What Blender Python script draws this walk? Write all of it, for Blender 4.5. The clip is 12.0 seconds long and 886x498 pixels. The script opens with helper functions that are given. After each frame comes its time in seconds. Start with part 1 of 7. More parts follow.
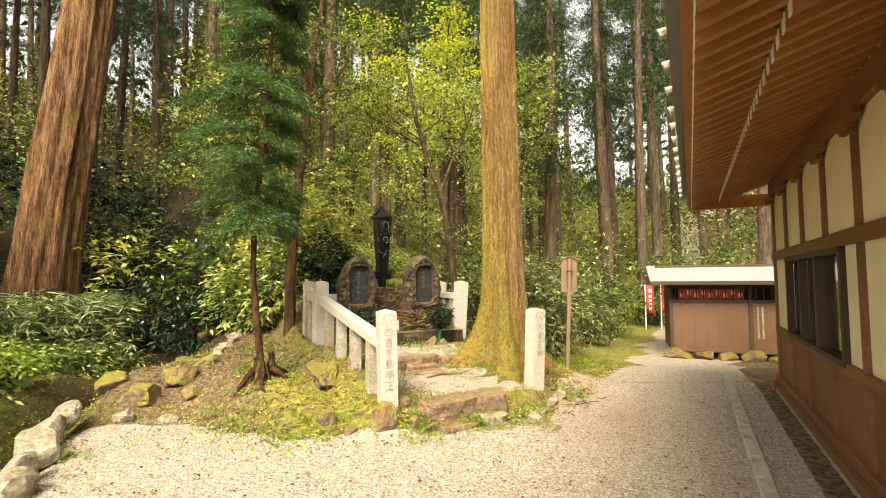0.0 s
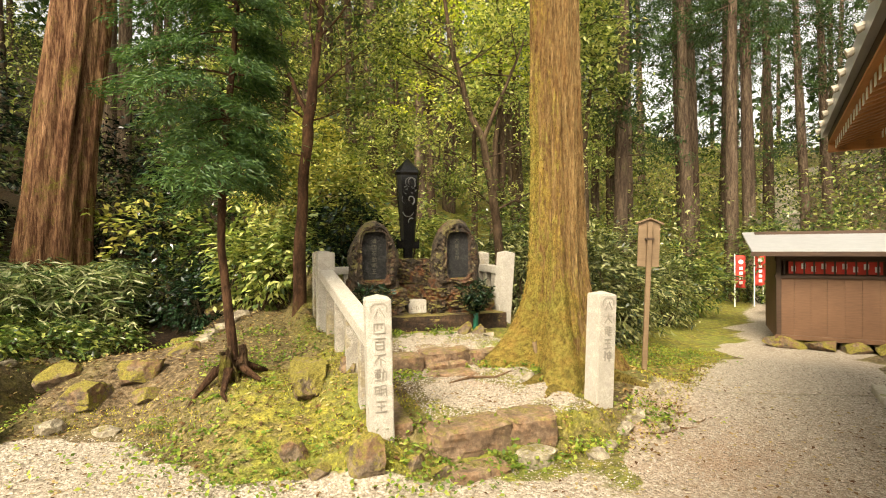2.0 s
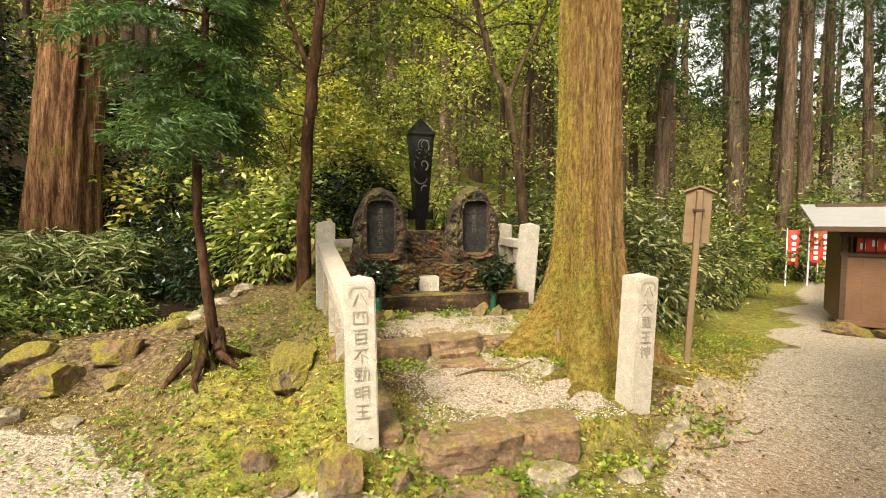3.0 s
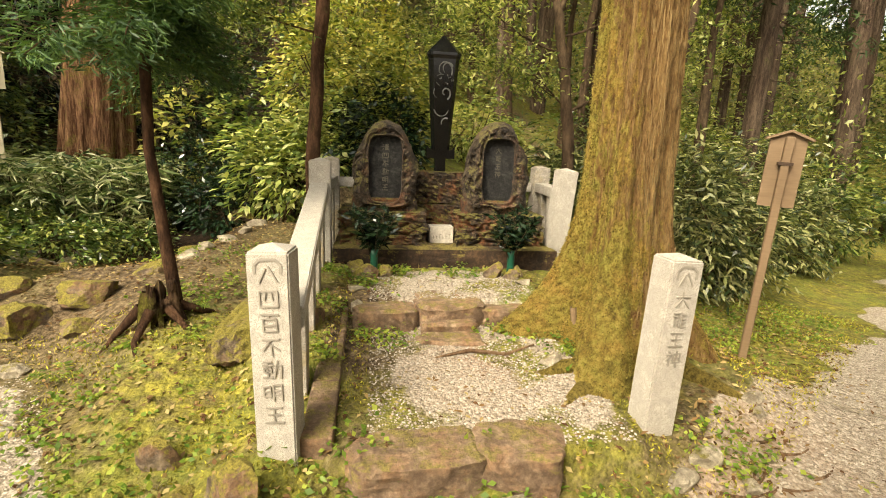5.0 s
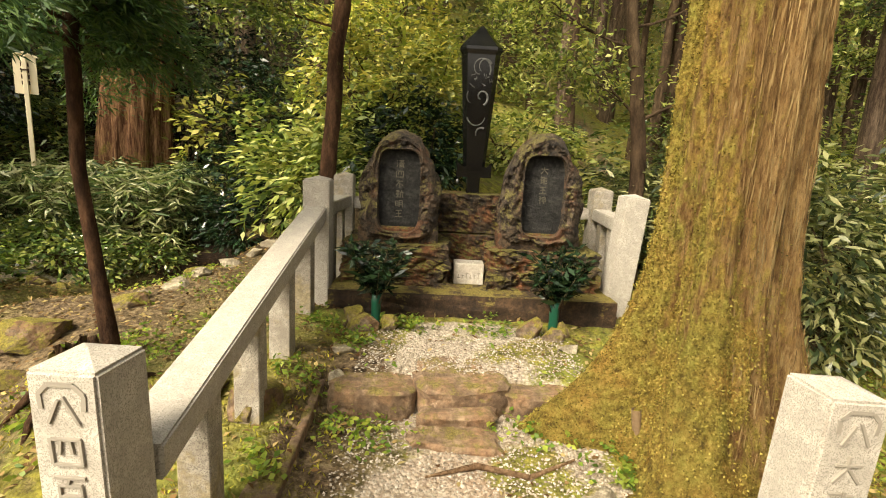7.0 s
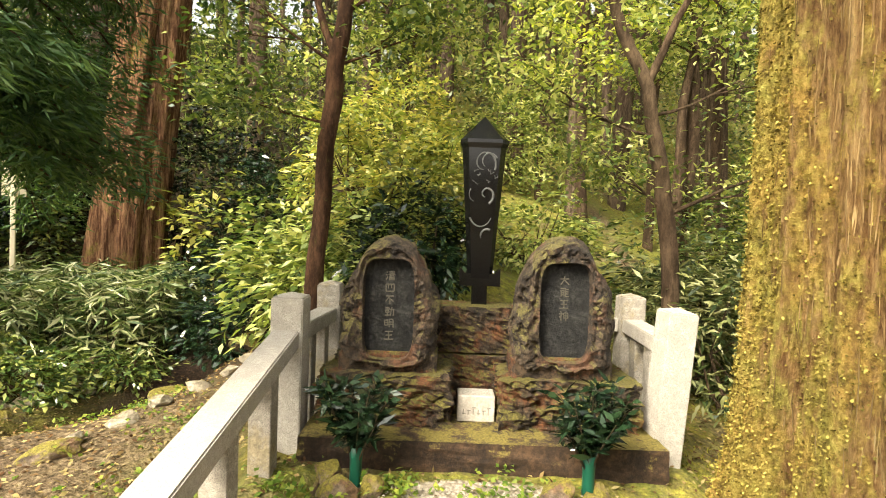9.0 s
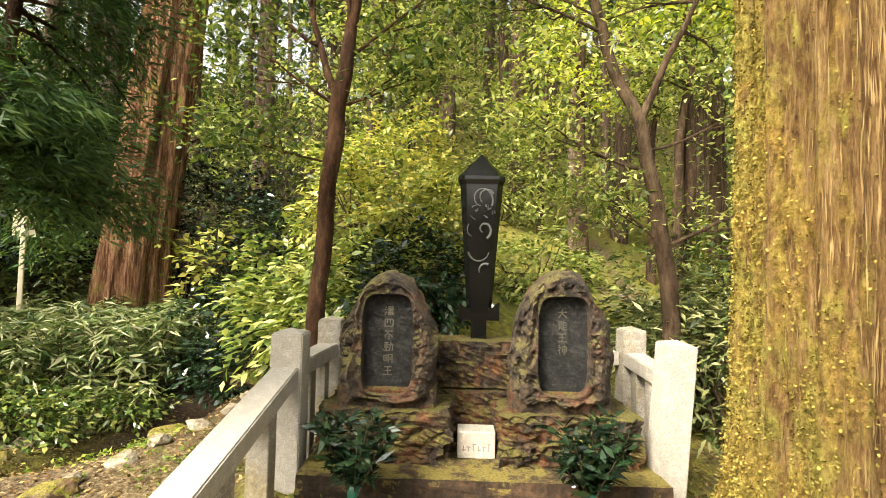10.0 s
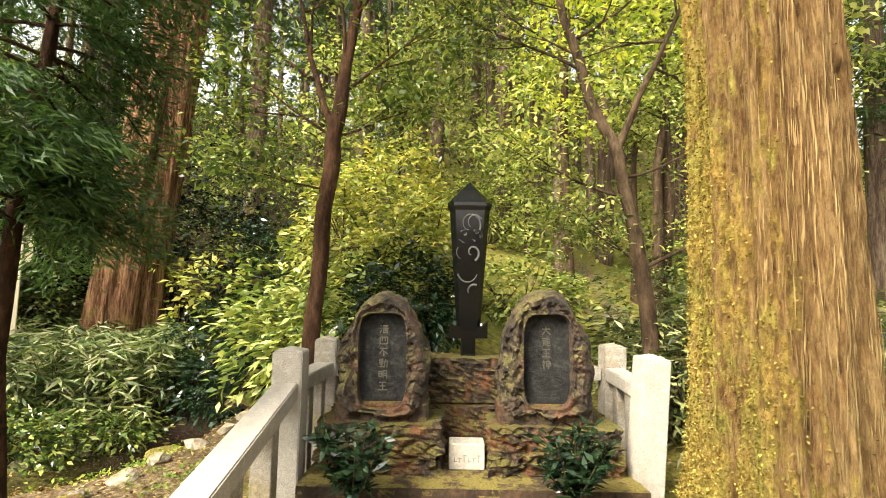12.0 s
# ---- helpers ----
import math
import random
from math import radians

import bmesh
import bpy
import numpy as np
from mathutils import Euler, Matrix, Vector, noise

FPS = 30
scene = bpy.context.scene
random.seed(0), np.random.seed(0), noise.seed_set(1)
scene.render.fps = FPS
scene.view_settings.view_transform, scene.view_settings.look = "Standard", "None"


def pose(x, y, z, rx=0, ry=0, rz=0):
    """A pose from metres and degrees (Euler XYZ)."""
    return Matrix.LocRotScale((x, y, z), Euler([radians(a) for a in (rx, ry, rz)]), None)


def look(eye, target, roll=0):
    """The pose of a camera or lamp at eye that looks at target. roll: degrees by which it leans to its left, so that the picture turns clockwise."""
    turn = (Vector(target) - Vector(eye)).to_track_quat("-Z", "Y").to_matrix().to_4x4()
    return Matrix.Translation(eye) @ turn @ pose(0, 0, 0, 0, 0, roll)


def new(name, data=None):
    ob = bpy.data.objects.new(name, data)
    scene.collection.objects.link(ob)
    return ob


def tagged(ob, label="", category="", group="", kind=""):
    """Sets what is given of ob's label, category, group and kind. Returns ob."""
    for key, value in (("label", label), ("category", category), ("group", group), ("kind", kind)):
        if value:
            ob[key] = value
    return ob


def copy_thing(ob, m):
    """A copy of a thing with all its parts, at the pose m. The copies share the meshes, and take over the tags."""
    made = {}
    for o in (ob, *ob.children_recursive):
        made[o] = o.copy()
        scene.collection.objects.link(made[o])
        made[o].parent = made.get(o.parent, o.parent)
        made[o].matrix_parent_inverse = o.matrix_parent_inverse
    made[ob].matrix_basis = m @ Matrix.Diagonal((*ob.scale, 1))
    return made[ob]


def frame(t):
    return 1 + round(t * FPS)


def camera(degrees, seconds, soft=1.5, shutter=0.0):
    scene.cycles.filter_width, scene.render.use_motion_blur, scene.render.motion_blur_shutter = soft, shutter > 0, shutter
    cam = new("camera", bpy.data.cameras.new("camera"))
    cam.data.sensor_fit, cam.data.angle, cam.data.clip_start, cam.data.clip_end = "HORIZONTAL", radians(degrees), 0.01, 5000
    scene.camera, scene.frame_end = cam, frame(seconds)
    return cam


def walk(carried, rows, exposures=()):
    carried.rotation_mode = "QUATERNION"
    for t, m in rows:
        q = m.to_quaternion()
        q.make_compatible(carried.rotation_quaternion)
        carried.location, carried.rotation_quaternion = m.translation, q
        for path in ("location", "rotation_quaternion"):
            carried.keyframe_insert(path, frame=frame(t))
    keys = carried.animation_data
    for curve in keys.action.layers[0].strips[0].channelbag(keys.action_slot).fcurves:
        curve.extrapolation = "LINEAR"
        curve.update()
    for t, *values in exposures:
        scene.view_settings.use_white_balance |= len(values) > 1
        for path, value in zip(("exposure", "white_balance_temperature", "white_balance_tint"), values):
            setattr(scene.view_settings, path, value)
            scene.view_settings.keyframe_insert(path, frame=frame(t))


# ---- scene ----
# ---------------------------------------------------------------- camera
cam = camera(83.35, 12.0, soft=1.0)
ROWS = [
    (0.0, 0.193, 0.327, 1.341, -26.75, 3.56, 0.35),
    (0.5, 0.515, 0.693, 1.359, -24.99, 3.28, 0.34),
    (1.0, 0.776, 1.066, 1.344, -22.61, 2.59, 0.26),
    (1.5, 1.054, 1.450, 1.372, -20.44, 1.29, 0.45),
    (2.0, 1.297, 1.797, 1.371, -19.61, -0.12, 0.25),
    (2.5, 1.569, 2.152, 1.361, -17.66, -1.55, 0.09),
    (3.0, 1.735, 2.419, 1.371, -15.95, -3.45, -0.23),
    (3.5, 1.966, 2.617, 1.368, -14.37, -5.58, -0.52),
    (3.7, 2.040, 2.690, 1.385, -13.75, -6.30, -0.75),
    (5.3, 2.625, 3.218, 1.495, -6.49, -11.97, -2.59),
    (5.5, 2.703, 3.292, 1.501, -5.67, -12.04, -2.72),
    (6.0, 2.840, 3.559, 1.487, -3.49, -11.84, -2.74),
    (6.5, 2.922, 3.905, 1.520, -1.07, -11.50, -3.11),
    (7.0, 2.938, 4.188, 1.571, -0.48, -10.93, -3.06),
    (7.2, 2.950, 4.295, 1.585, -0.30, -10.45, -2.98),
    (8.8, 3.012, 4.925, 1.730, 0.60, -2.35, -2.12),
    (9.0, 3.021, 4.924, 1.735, 0.75, -1.35, -2.00),
    (9.5, 3.059, 4.897, 1.740, 1.28, 0.87, -1.63),
    (10.0, 3.070, 4.874, 1.736, 1.34, 2.65, -1.39),
    (10.5, 3.060, 4.842, 1.730, 0.88, 4.12, -1.40),
    (11.0, 3.092, 4.808, 1.727, 1.05, 4.97, -1.12),
    (11.5, 3.084, 4.750, 1.728, 0.63, 5.09, -1.00),
    (12.0, 3.062, 4.628, 1.714, 0.12, 5.34, -0.97),
]
walk(cam, [(t, pose(x, y, z, 90 + pitch, roll, yaw)) for t, x, y, z, yaw, pitch, roll in ROWS],
     [(0.0, 1.82, 7800, 8), (2.5, 1.60, 7800, 8), (5.5, 1.52, 7900, 8), (7.2, 1.54, 7800, 8), (9.0, 2.12, 7300, 8), (12.0, 2.2, 7200, 8)])

# ---------------------------------------------------------------- light: bright overcast sky over a forest clearing
world = bpy.data.worlds.new("sky")
scene.world = world
world.use_nodes = True
wn = world.node_tree
sky = wn.nodes.new("ShaderNodeTexSky")
sky.sky_type = "NISHITA"
sky.sun_disc = False
sky.sun_elevation, sky.sun_rotation = radians(46), radians(222)
sky.air_density, sky.dust_density = 1.0, 4.0
haze = wn.nodes.new("ShaderNodeHueSaturation")
haze.inputs["Saturation"].default_value = 0.25
wn.links.new(sky.outputs[0], haze.inputs["Color"])
wn.links.new(haze.outputs[0], wn.nodes["Background"].inputs[0])
wn.nodes["Background"].inputs[1].default_value = 0.125
sun = new("sun", bpy.data.lights.new("sun", "SUN"))
sun.data.energy, sun.data.angle, sun.data.color = 2.1, radians(28), (1.0, 0.95, 0.86)
sun.matrix_world = look((-8, -5, 14), (2, 6, 0))


# ---------------------------------------------------------------- helpers
def ss(v):
    v = np.clip(v, 0.0, 1.0)
    return v * v * (3 - 2 * v)


def link(name, me, mat, parent=None, label="", smooth=False):
    ob = new(name, me)
    if mat:
        me.materials.append(mat)
    if smooth:
        me.polygons.foreach_set("use_smooth", [True] * len(me.polygons))
    if parent:
        ob.parent = parent
    if label:
        ob["label"] = label
    return ob


def part(name, bm, mat, parent=None, label="", smooth=False):
    me = bpy.data.meshes.new(name)
    bm.to_mesh(me)
    bm.free()
    return link(name, me, mat, parent, label, smooth)


def quads(name, v, f, mat, parent=None, label="", smooth=False):
    """One mesh object from arrays of vertices and of four-cornered faces."""
    me = bpy.data.meshes.new(name)
    v, f = np.asarray(v, np.float32), np.asarray(f, np.int32)
    me.vertices.add(len(v))
    me.vertices.foreach_set("co", v.ravel())
    me.loops.add(f.size)
    me.loops.foreach_set("vertex_index", f.ravel())
    me.polygons.add(len(f))
    me.polygons.foreach_set("loop_start", np.arange(0, f.size, f.shape[1], dtype=np.int32))
    me.polygons.foreach_set("loop_total", np.full(len(f), f.shape[1], np.int32))
    me.update(calc_edges=True)
    ob = link(name, me, mat, parent, label, smooth)
    if name in ("branches", "stems", "crown", "foliage", "blades", "sprays", "dragon_relief", "branchwork", "stalk_cluster", "frond"):
        ob["kind"] = "stuff"
    return ob


def thing(name, label, category, at=(0, 0, 0), rz=0, group="", kind=""):
    ob = new(name)
    ob.empty_display_size = 0.1
    ob.matrix_world = pose(*at, 0, 0, rz)
    return tagged(ob, label, category, group, kind)


def box(bm, x0, x1, y0, y1, z0, z1, bevel=0.0, seg=1, m=None):
    r = bmesh.ops.create_cube(bm, size=1)
    vs = r["verts"]
    for v in vs:
        v.co = Vector(((x0 + x1) / 2 + v.co.x * (x1 - x0), (y0 + y1) / 2 + v.co.y * (y1 - y0), (z0 + z1) / 2 + v.co.z * (z1 - z0)))
    if m:
        bmesh.ops.transform(bm, matrix=m, verts=vs)
    if bevel:
        es = list({e for v in vs for e in v.link_edges})
        bmesh.ops.bevel(bm, geom=es, offset=bevel, segments=seg, affect="EDGES", profile=0.5)
    return bm


def boxes(*rows, bevel=0.0):
    bm = bmesh.new()
    for r in rows:
        box(bm, *r, bevel=bevel)
    return bm


def tube(points, radii, seg=10, rough=0.0, freq=3.0, seed=0, cap=True):
    """Arrays of a tapered limb through points."""
    P = np.array(points, float)
    rad = np.array(radii, float)
    T = np.gradient(P, axis=0)
    T /= np.linalg.norm(T, axis=1)[:, None] + 1e-9
    ref = np.array([1.0, 0.02, 0.03]) if abs(T[0][0]) < 0.8 else np.array([0.0, 1.0, 0.02])
    U = np.cross(T, ref)
    U /= np.linalg.norm(U, axis=1)[:, None]
    V = np.cross(T, U)
    a = np.linspace(0, 2 * np.pi, seg, endpoint=False)
    R = np.repeat(rad[:, None], seg, 1)
    if rough:
        rng = np.random.default_rng(seed)
        ph = rng.uniform(0, 6.28, 6)
        s = np.arange(len(P))[:, None] / max(len(P) - 1, 1)
        for k in range(3):
            R = R * (1 + rough / (k + 1) * np.sin((k + 2) * a[None] + ph[k] + freq * (k + 1) * s * 6))
    v = P[:, None] + R[..., None] * (np.cos(a)[None, :, None] * U[:, None] + np.sin(a)[None, :, None] * V[:, None])
    n = len(P)
    i, j = np.meshgrid(np.arange(n - 1), np.arange(seg), indexing="ij")
    j2 = (j + 1) % seg
    f = np.stack([i * seg + j, i * seg + j2, (i + 1) * seg + j2, (i + 1) * seg + j], -1).reshape(-1, 4)
    return v.reshape(-1, 3), f


def merged(*vf):
    vs, fs, k = [], [], 0
    for v, f in vf:
        vs.append(v)
        fs.append(f + k)
        k += len(v)
    return np.concatenate(vs), np.concatenate(fs)


def leaves(centres, length, width, rng, droop=0.3, level=0.6, along=None, fold=0.12):
    """Arrays of leaf blades: folded four-cornered pieces. level 1 keeps them flat, 0 turns them at random."""
    n = len(centres)
    d = rng.normal(size=(n, 3))
    if along is not None:
        d = d * 0.55 + along
    d[:, 2] = d[:, 2] * (1 - level) - droop
    d /= np.linalg.norm(d, axis=1)[:, None] + 1e-9
    up = rng.normal(size=(n, 3)) * (1 - level) + np.array([0, 0, 1.0])
    s = np.cross(d, up)
    s /= np.linalg.norm(s, axis=1)[:, None] + 1e-9
    nn = np.cross(s, d)
    L = length * rng.uniform(0.6, 1.25, n)[:, None]
    w = width * rng.uniform(0.7, 1.2, n)[:, None]
    c = np.asarray(centres)
    mid = c + d * L * 0.45
    v = np.stack([c, mid + s * w * 0.5 + nn * w * fold, c + d * L - nn * L * 0.10, mid - s * w * 0.5 + nn * w * fold], 1)
    f = np.arange(4 * n).reshape(n, 4)
    return v.reshape(-1, 3), f


def clumps(rng, centres, per, spread):
    """Points gathered round each centre; spread is a size or three."""
    c = np.repeat(np.asarray(centres), per, 0)
    return c + rng.normal(size=c.shape) * np.asarray(spread)


def shell(rng, n, centre, radii, inner=0.55):
    """Points through the outer part of an uneven ball."""
    d = rng.normal(size=(n, 3))
    d /= np.linalg.norm(d, axis=1)[:, None]
    r = rng.uniform(inner ** 3, 1, n) ** (1 / 3)
    lump = 1 + 0.22 * np.sin(5 * d[:, 0] + 1.3) * np.cos(4 * d[:, 1]) + 0.15 * np.sin(7 * d[:, 2] + 3 * d[:, 0])
    return np.asarray(centre) + d * (r * lump)[:, None] * np.asarray(radii)


# ---------------------------------------------------------------- materials
def nodes(name, rough=0.8, metal=0.0, spec=0.4):
    m = bpy.data.materials.new(name)
    m.use_nodes = True
    b = m.node_tree.nodes["Principled BSDF"]
    b.inputs["Roughness"].default_value = rough
    b.inputs["Metallic"].default_value = metal
    b.inputs["Specular IOR Level"].default_value = spec
    return m, m.node_tree, b


def noise_tex(nt, scale, detail=6, rough=0.6, stretch=None, w=0.0):
    tc = nt.nodes.new("ShaderNodeTexCoord")
    mp = nt.nodes.new("ShaderNodeMapping")
    nt.links.new(tc.outputs["Object"], mp.inputs[0])
    if stretch:
        mp.inputs["Scale"].default_value = stretch
    mp.inputs["Location"].default_value = (w, w * 1.7, w * 0.6)
    n = nt.nodes.new("ShaderNodeTexNoise")
    n.inputs["Scale"].default_value, n.inputs["Detail"].default_value, n.inputs["Roughness"].default_value = scale, detail, rough
    nt.links.new(mp.outputs[0], n.inputs["Vector"])
    return n.outputs["Fac"]


def ramp(nt, fac, *stops):
    r = nt.nodes.new("ShaderNodeValToRGB")
    while len(r.color_ramp.elements) < len(stops):
        r.color_ramp.elements.new(0.5)
    for e, (p, c) in zip(r.color_ramp.elements, stops):
        e.position = p
        e.color = (*c, 1) if len(c) == 3 else c
    nt.links.new(fac, r.inputs[0])
    return r.outputs[0]


def mix(nt, fac, a, b, kind="MIX"):
    n = nt.nodes.new("ShaderNodeMix")
    n.data_type, n.blend_type = "RGBA", kind
    for s, v in ((n.inputs[0], fac), (n.inputs[6], a), (n.inputs[7], b)):
        if isinstance(v, (int, float)):
            s.default_value = v
        elif isinstance(v, tuple):
            s.default_value = (*v, 1)
        else:
            nt.links.new(v, s)
    return n.outputs[2]


def bump(nt, b, height, strength=0.4, dist=0.02):
    n = nt.nodes.new("ShaderNodeBump")
    n.inputs["Strength"].default_value, n.inputs["Distance"].default_value = strength, dist
    nt.links.new(height, n.inputs["Height"])
    nt.links.new(n.outputs[0], b.inputs["Normal"])


def upness(nt):
    g = nt.nodes.new("ShaderNodeNewGeometry")
    s = nt.nodes.new("ShaderNodeSeparateXYZ")
    nt.links.new(g.outputs["Normal"], s.inputs[0])
    return s.outputs["Z"]


def math_node(nt, op, a, b=0.5):
    n = nt.nodes.new("ShaderNodeMath")
    n.operation = op
    for s, v in zip(n.inputs, (a, b)):
        if isinstance(v, (int, float)):
            s.default_value = v
        else:
            nt.links.new(v, s)
    return n.outputs[0]


def island(nt):
    return nt.nodes.new("ShaderNodeNewGeometry").outputs["Random Per Island"]


def stone_mat(name, dark, light, scale=9, moss=0.0, moss_col=(0.16, 0.17, 0.03), rough=0.85, speck=0.0, relief=0.5, stain=None):
    m, nt, b = nodes(name, rough)
    n1 = noise_tex(nt, scale, 10, 0.72)
    n2 = noise_tex(nt, scale * 5, 8, 0.75, w=1)
    tone = math_node(nt, "ADD", math_node(nt, "MULTIPLY", n1, 0.55), math_node(nt, "MULTIPLY", n2, 0.45))
    col = ramp(nt, tone, (0.42, dark), (0.50, tuple((a + 2 * c) / 3 for a, c in zip(light, dark))), (0.58, light))
    if speck:
        col = mix(nt, ramp(nt, noise_tex(nt, 230, 2, 0.5, w=3), (0.40, (1, 1, 1)), (0.48, (0, 0, 0))), col, tuple(c * (1 - speck) for c in dark))
    if stain:
        col = mix(nt, ramp(nt, noise_tex(nt, 3.2, 8, 0.7, w=7), (0.50, (0, 0, 0)), (0.60, (0.85, 0.85, 0.85))), col, ramp(nt, n2, (0.35, tuple(c * 0.5 for c in stain)), (0.65, tuple(c * 1.4 for c in stain))))
    if moss:
        f = math_node(nt, "ADD", noise_tex(nt, 5.0, 9, 0.75, w=5), math_node(nt, "MULTIPLY", upness(nt), 0.14))
        mc = ramp(nt, noise_tex(nt, 60, 6, 0.8, w=2), (0.36, tuple(c * 0.4 for c in moss_col)), (0.64, tuple(c * 1.5 for c in moss_col)))
        col = mix(nt, ramp(nt, f, (0.72 - moss * 0.4, (0, 0, 0)), (0.80 - moss * 0.4, (1, 1, 1))), col, mc)
    nt.links.new(col, b.inputs["Base Color"])
    h = math_node(nt, "ADD", n1, math_node(nt, "MULTIPLY", n2, 0.7))
    bump(nt, b, h, relief, 0.04)
    return m


def leaf_mat(name, *cols, rough=0.45, trans=0.35, spec=0.35):
    m, nt, b = nodes(name, rough, 0, spec)
    k = len(cols)
    c = ramp(nt, island(nt), *[((i + 0.5) / k, cols[i]) for i in range(k)])
    big = ramp(nt, noise_tex(nt, 1.1, 3, 0.6), (0.3, (0.62, 0.66, 0.6)), (0.7, (1.15, 1.12, 1.0)))
    c = mix(nt, 1.0, c, big, "MULTIPLY")
    nt.links.new(c, b.inputs["Base Color"])
    t = nt.nodes.new("ShaderNodeBsdfTranslucent")
    tc = mix(nt, 1.0, c, (1.12, 1.14, 0.68), "MULTIPLY")
    nt.links.new(tc, t.inputs["Color"])
    s = nt.nodes.new("ShaderNodeMixShader")
    s.inputs[0].default_value = trans
    nt.links.new(b.outputs[0], s.inputs[1])
    nt.links.new(t.outputs[0], s.inputs[2])
    nt.links.new(s.outputs[0], nt.nodes["Material Output"].inputs[0])
    return m


def bark_mat(name, dark, light, moss=0.0, moss_col=(0.23, 0.21, 0.035), stretch=(7, 7, 0.8), relief=0.9, foot=0.0):
    m, nt, b = nodes(name, 0.95, 0, 0.12)
    n1 = noise_tex(nt, 2.2, 10, 0.7, stretch)
    n2 = noise_tex(nt, 5, 8, 0.75, tuple(v * 1.6 for v in stretch), 4)
    tone = math_node(nt, "ADD", math_node(nt, "MULTIPLY", n1, 0.5), math_node(nt, "MULTIPLY", n2, 0.5))
    col = ramp(nt, tone, (0.36, tuple(c * 0.55 for c in dark)), (0.46, dark), (0.62, light))
    wide = ramp(nt, noise_tex(nt, 1.3, 5, 0.65, (1.5, 1.5, 0.4), 9), (0.35, (0.60, 0.52, 0.48)), (0.65, (1.12, 1.08, 1.0)))
    col = mix(nt, 1.0, col, wide, "MULTIPLY")
    h = math_node(nt, "ADD", n1, math_node(nt, "MULTIPLY", n2, 0.8))
    if moss:
        f = math_node(nt, "ADD", math_node(nt, "MULTIPLY", noise_tex(nt, 2.6, 10, 0.8, (1, 1, 0.7), 6), 0.85), math_node(nt, "MULTIPLY", n1, 0.15))
        if foot:
            tc = nt.nodes.new("ShaderNodeTexCoord")
            sp = nt.nodes.new("ShaderNodeSeparateXYZ")
            nt.links.new(tc.outputs["Object"], sp.inputs[0])
            low = math_node(nt, "MAXIMUM", math_node(nt, "SUBTRACT", 1.0, sp.outputs[2]), 0.0)
            f = math_node(nt, "ADD", f, math_node(nt, "MULTIPLY", low, foot))
        crumb = noise_tex(nt, 42, 6, 0.8, (1, 1, 0.7), 2)
        mc = ramp(nt, crumb, (0.36, tuple(c * 0.30 for c in moss_col)), (0.52, moss_col), (0.66, tuple(c * 1.6 for c in moss_col)))
        mk = ramp(nt, f, (0.60 - moss * 0.28, (0, 0, 0)), (0.68 - moss * 0.22, (0.95, 0.95, 0.95)))
        col = mix(nt, mk, col, mc)
        h = math_node(nt, "ADD", h, math_node(nt, "MULTIPLY", crumb, 0.9))
    nt.links.new(col, b.inputs["Base Color"])
    bump(nt, b, h, relief, 0.05)
    return m


def wood_mat(name, dark, light, rough=0.6, grain=(1.5, 1.5, 14), scale=4):
    m, nt, b = nodes(name, rough, 0, 0.3)
    n1 = noise_tex(nt, scale, 6, 0.6, grain)
    n2 = noise_tex(nt, 1.7, 4, 0.6, w=4)
    col = ramp(nt, n1, (0.3, dark), (0.7, light))
    col = mix(nt, 0.5, col, ramp(nt, n2, (0.3, dark), (0.7, light)))
    nt.links.new(col, b.inputs["Base Color"])
    bump(nt, b, n1, 0.15, 0.01)
    return m


def plain(name, col, rough=0.6, metal=0.0, var=0.15, scale=6, spec=0.4):
    m, nt, b = nodes(name, rough, metal, spec)
    c = ramp(nt, noise_tex(nt, scale, 5, 0.6), (0.3, tuple(v * (1 - var) for v in col)), (0.7, tuple(min(1, v * (1 + var)) for v in col)))
    nt.links.new(c, b.inputs["Base Color"])
    return m


GRANITE = stone_mat("granite", (0.35, 0.32, 0.27), (0.49, 0.45, 0.385), 14, 0.0, speck=0.28, relief=0.18, rough=0.85)
GRANITE_OLD = stone_mat("weathered_granite", (0.25, 0.22, 0.18), (0.45, 0.41, 0.345), 7, 0.0, speck=0.35, relief=0.25, stain=(0.26, 0.21, 0.12))
# next two stones: base tones lowered to hold the overhead trees' shade
ROUGH_STONE = stone_mat("mossy_rough_stone", (0.010, 0.007, 0.005), (0.11, 0.072, 0.042), 9, 0.42, (0.13, 0.11, 0.025), relief=1.0, stain=(0.19, 0.07, 0.025))
STELE_STONE = stone_mat("stele_stone", (0.010, 0.007, 0.005), (0.115, 0.080, 0.052), 9, 0.36, (0.13, 0.11, 0.035), relief=1.0, stain=(0.16, 0.075, 0.04))
SLATE = stone_mat("dark_slate", (0.004, 0.004, 0.004), (0.042, 0.040, 0.036), 7, 0.12, (0.035, 0.033, 0.015), rough=0.6, relief=1.0)
PLINTH = stone_mat("wet_plinth", (0.016, 0.009, 0.005), (0.085, 0.047, 0.023), 5, 0.36, (0.19, 0.15, 0.035), relief=0.6)
STEP_STONE = stone_mat("reddish_step_stone", (0.12, 0.075, 0.046), (0.34, 0.235, 0.15), 5, 0.26, (0.20, 0.16, 0.045), relief=0.9, stain=(0.27, 0.155, 0.085))
ROCK = stone_mat("garden_rock", (0.065, 0.045, 0.03), (0.27, 0.20, 0.135), 5, 0.56, (0.21, 0.175, 0.03), relief=1.0, stain=(0.20, 0.11, 0.055))
PALE_ROCK = stone_mat("pale_rock", (0.20, 0.165, 0.115), (0.47, 0.41, 0.30), 6, 0.25, (0.2, 0.17, 0.04), relief=0.9)
BLACK = stone_mat("polished_black_granite", (0.003, 0.003, 0.003), (0.007, 0.007, 0.007), 20, 0, rough=0.14, relief=0.02)
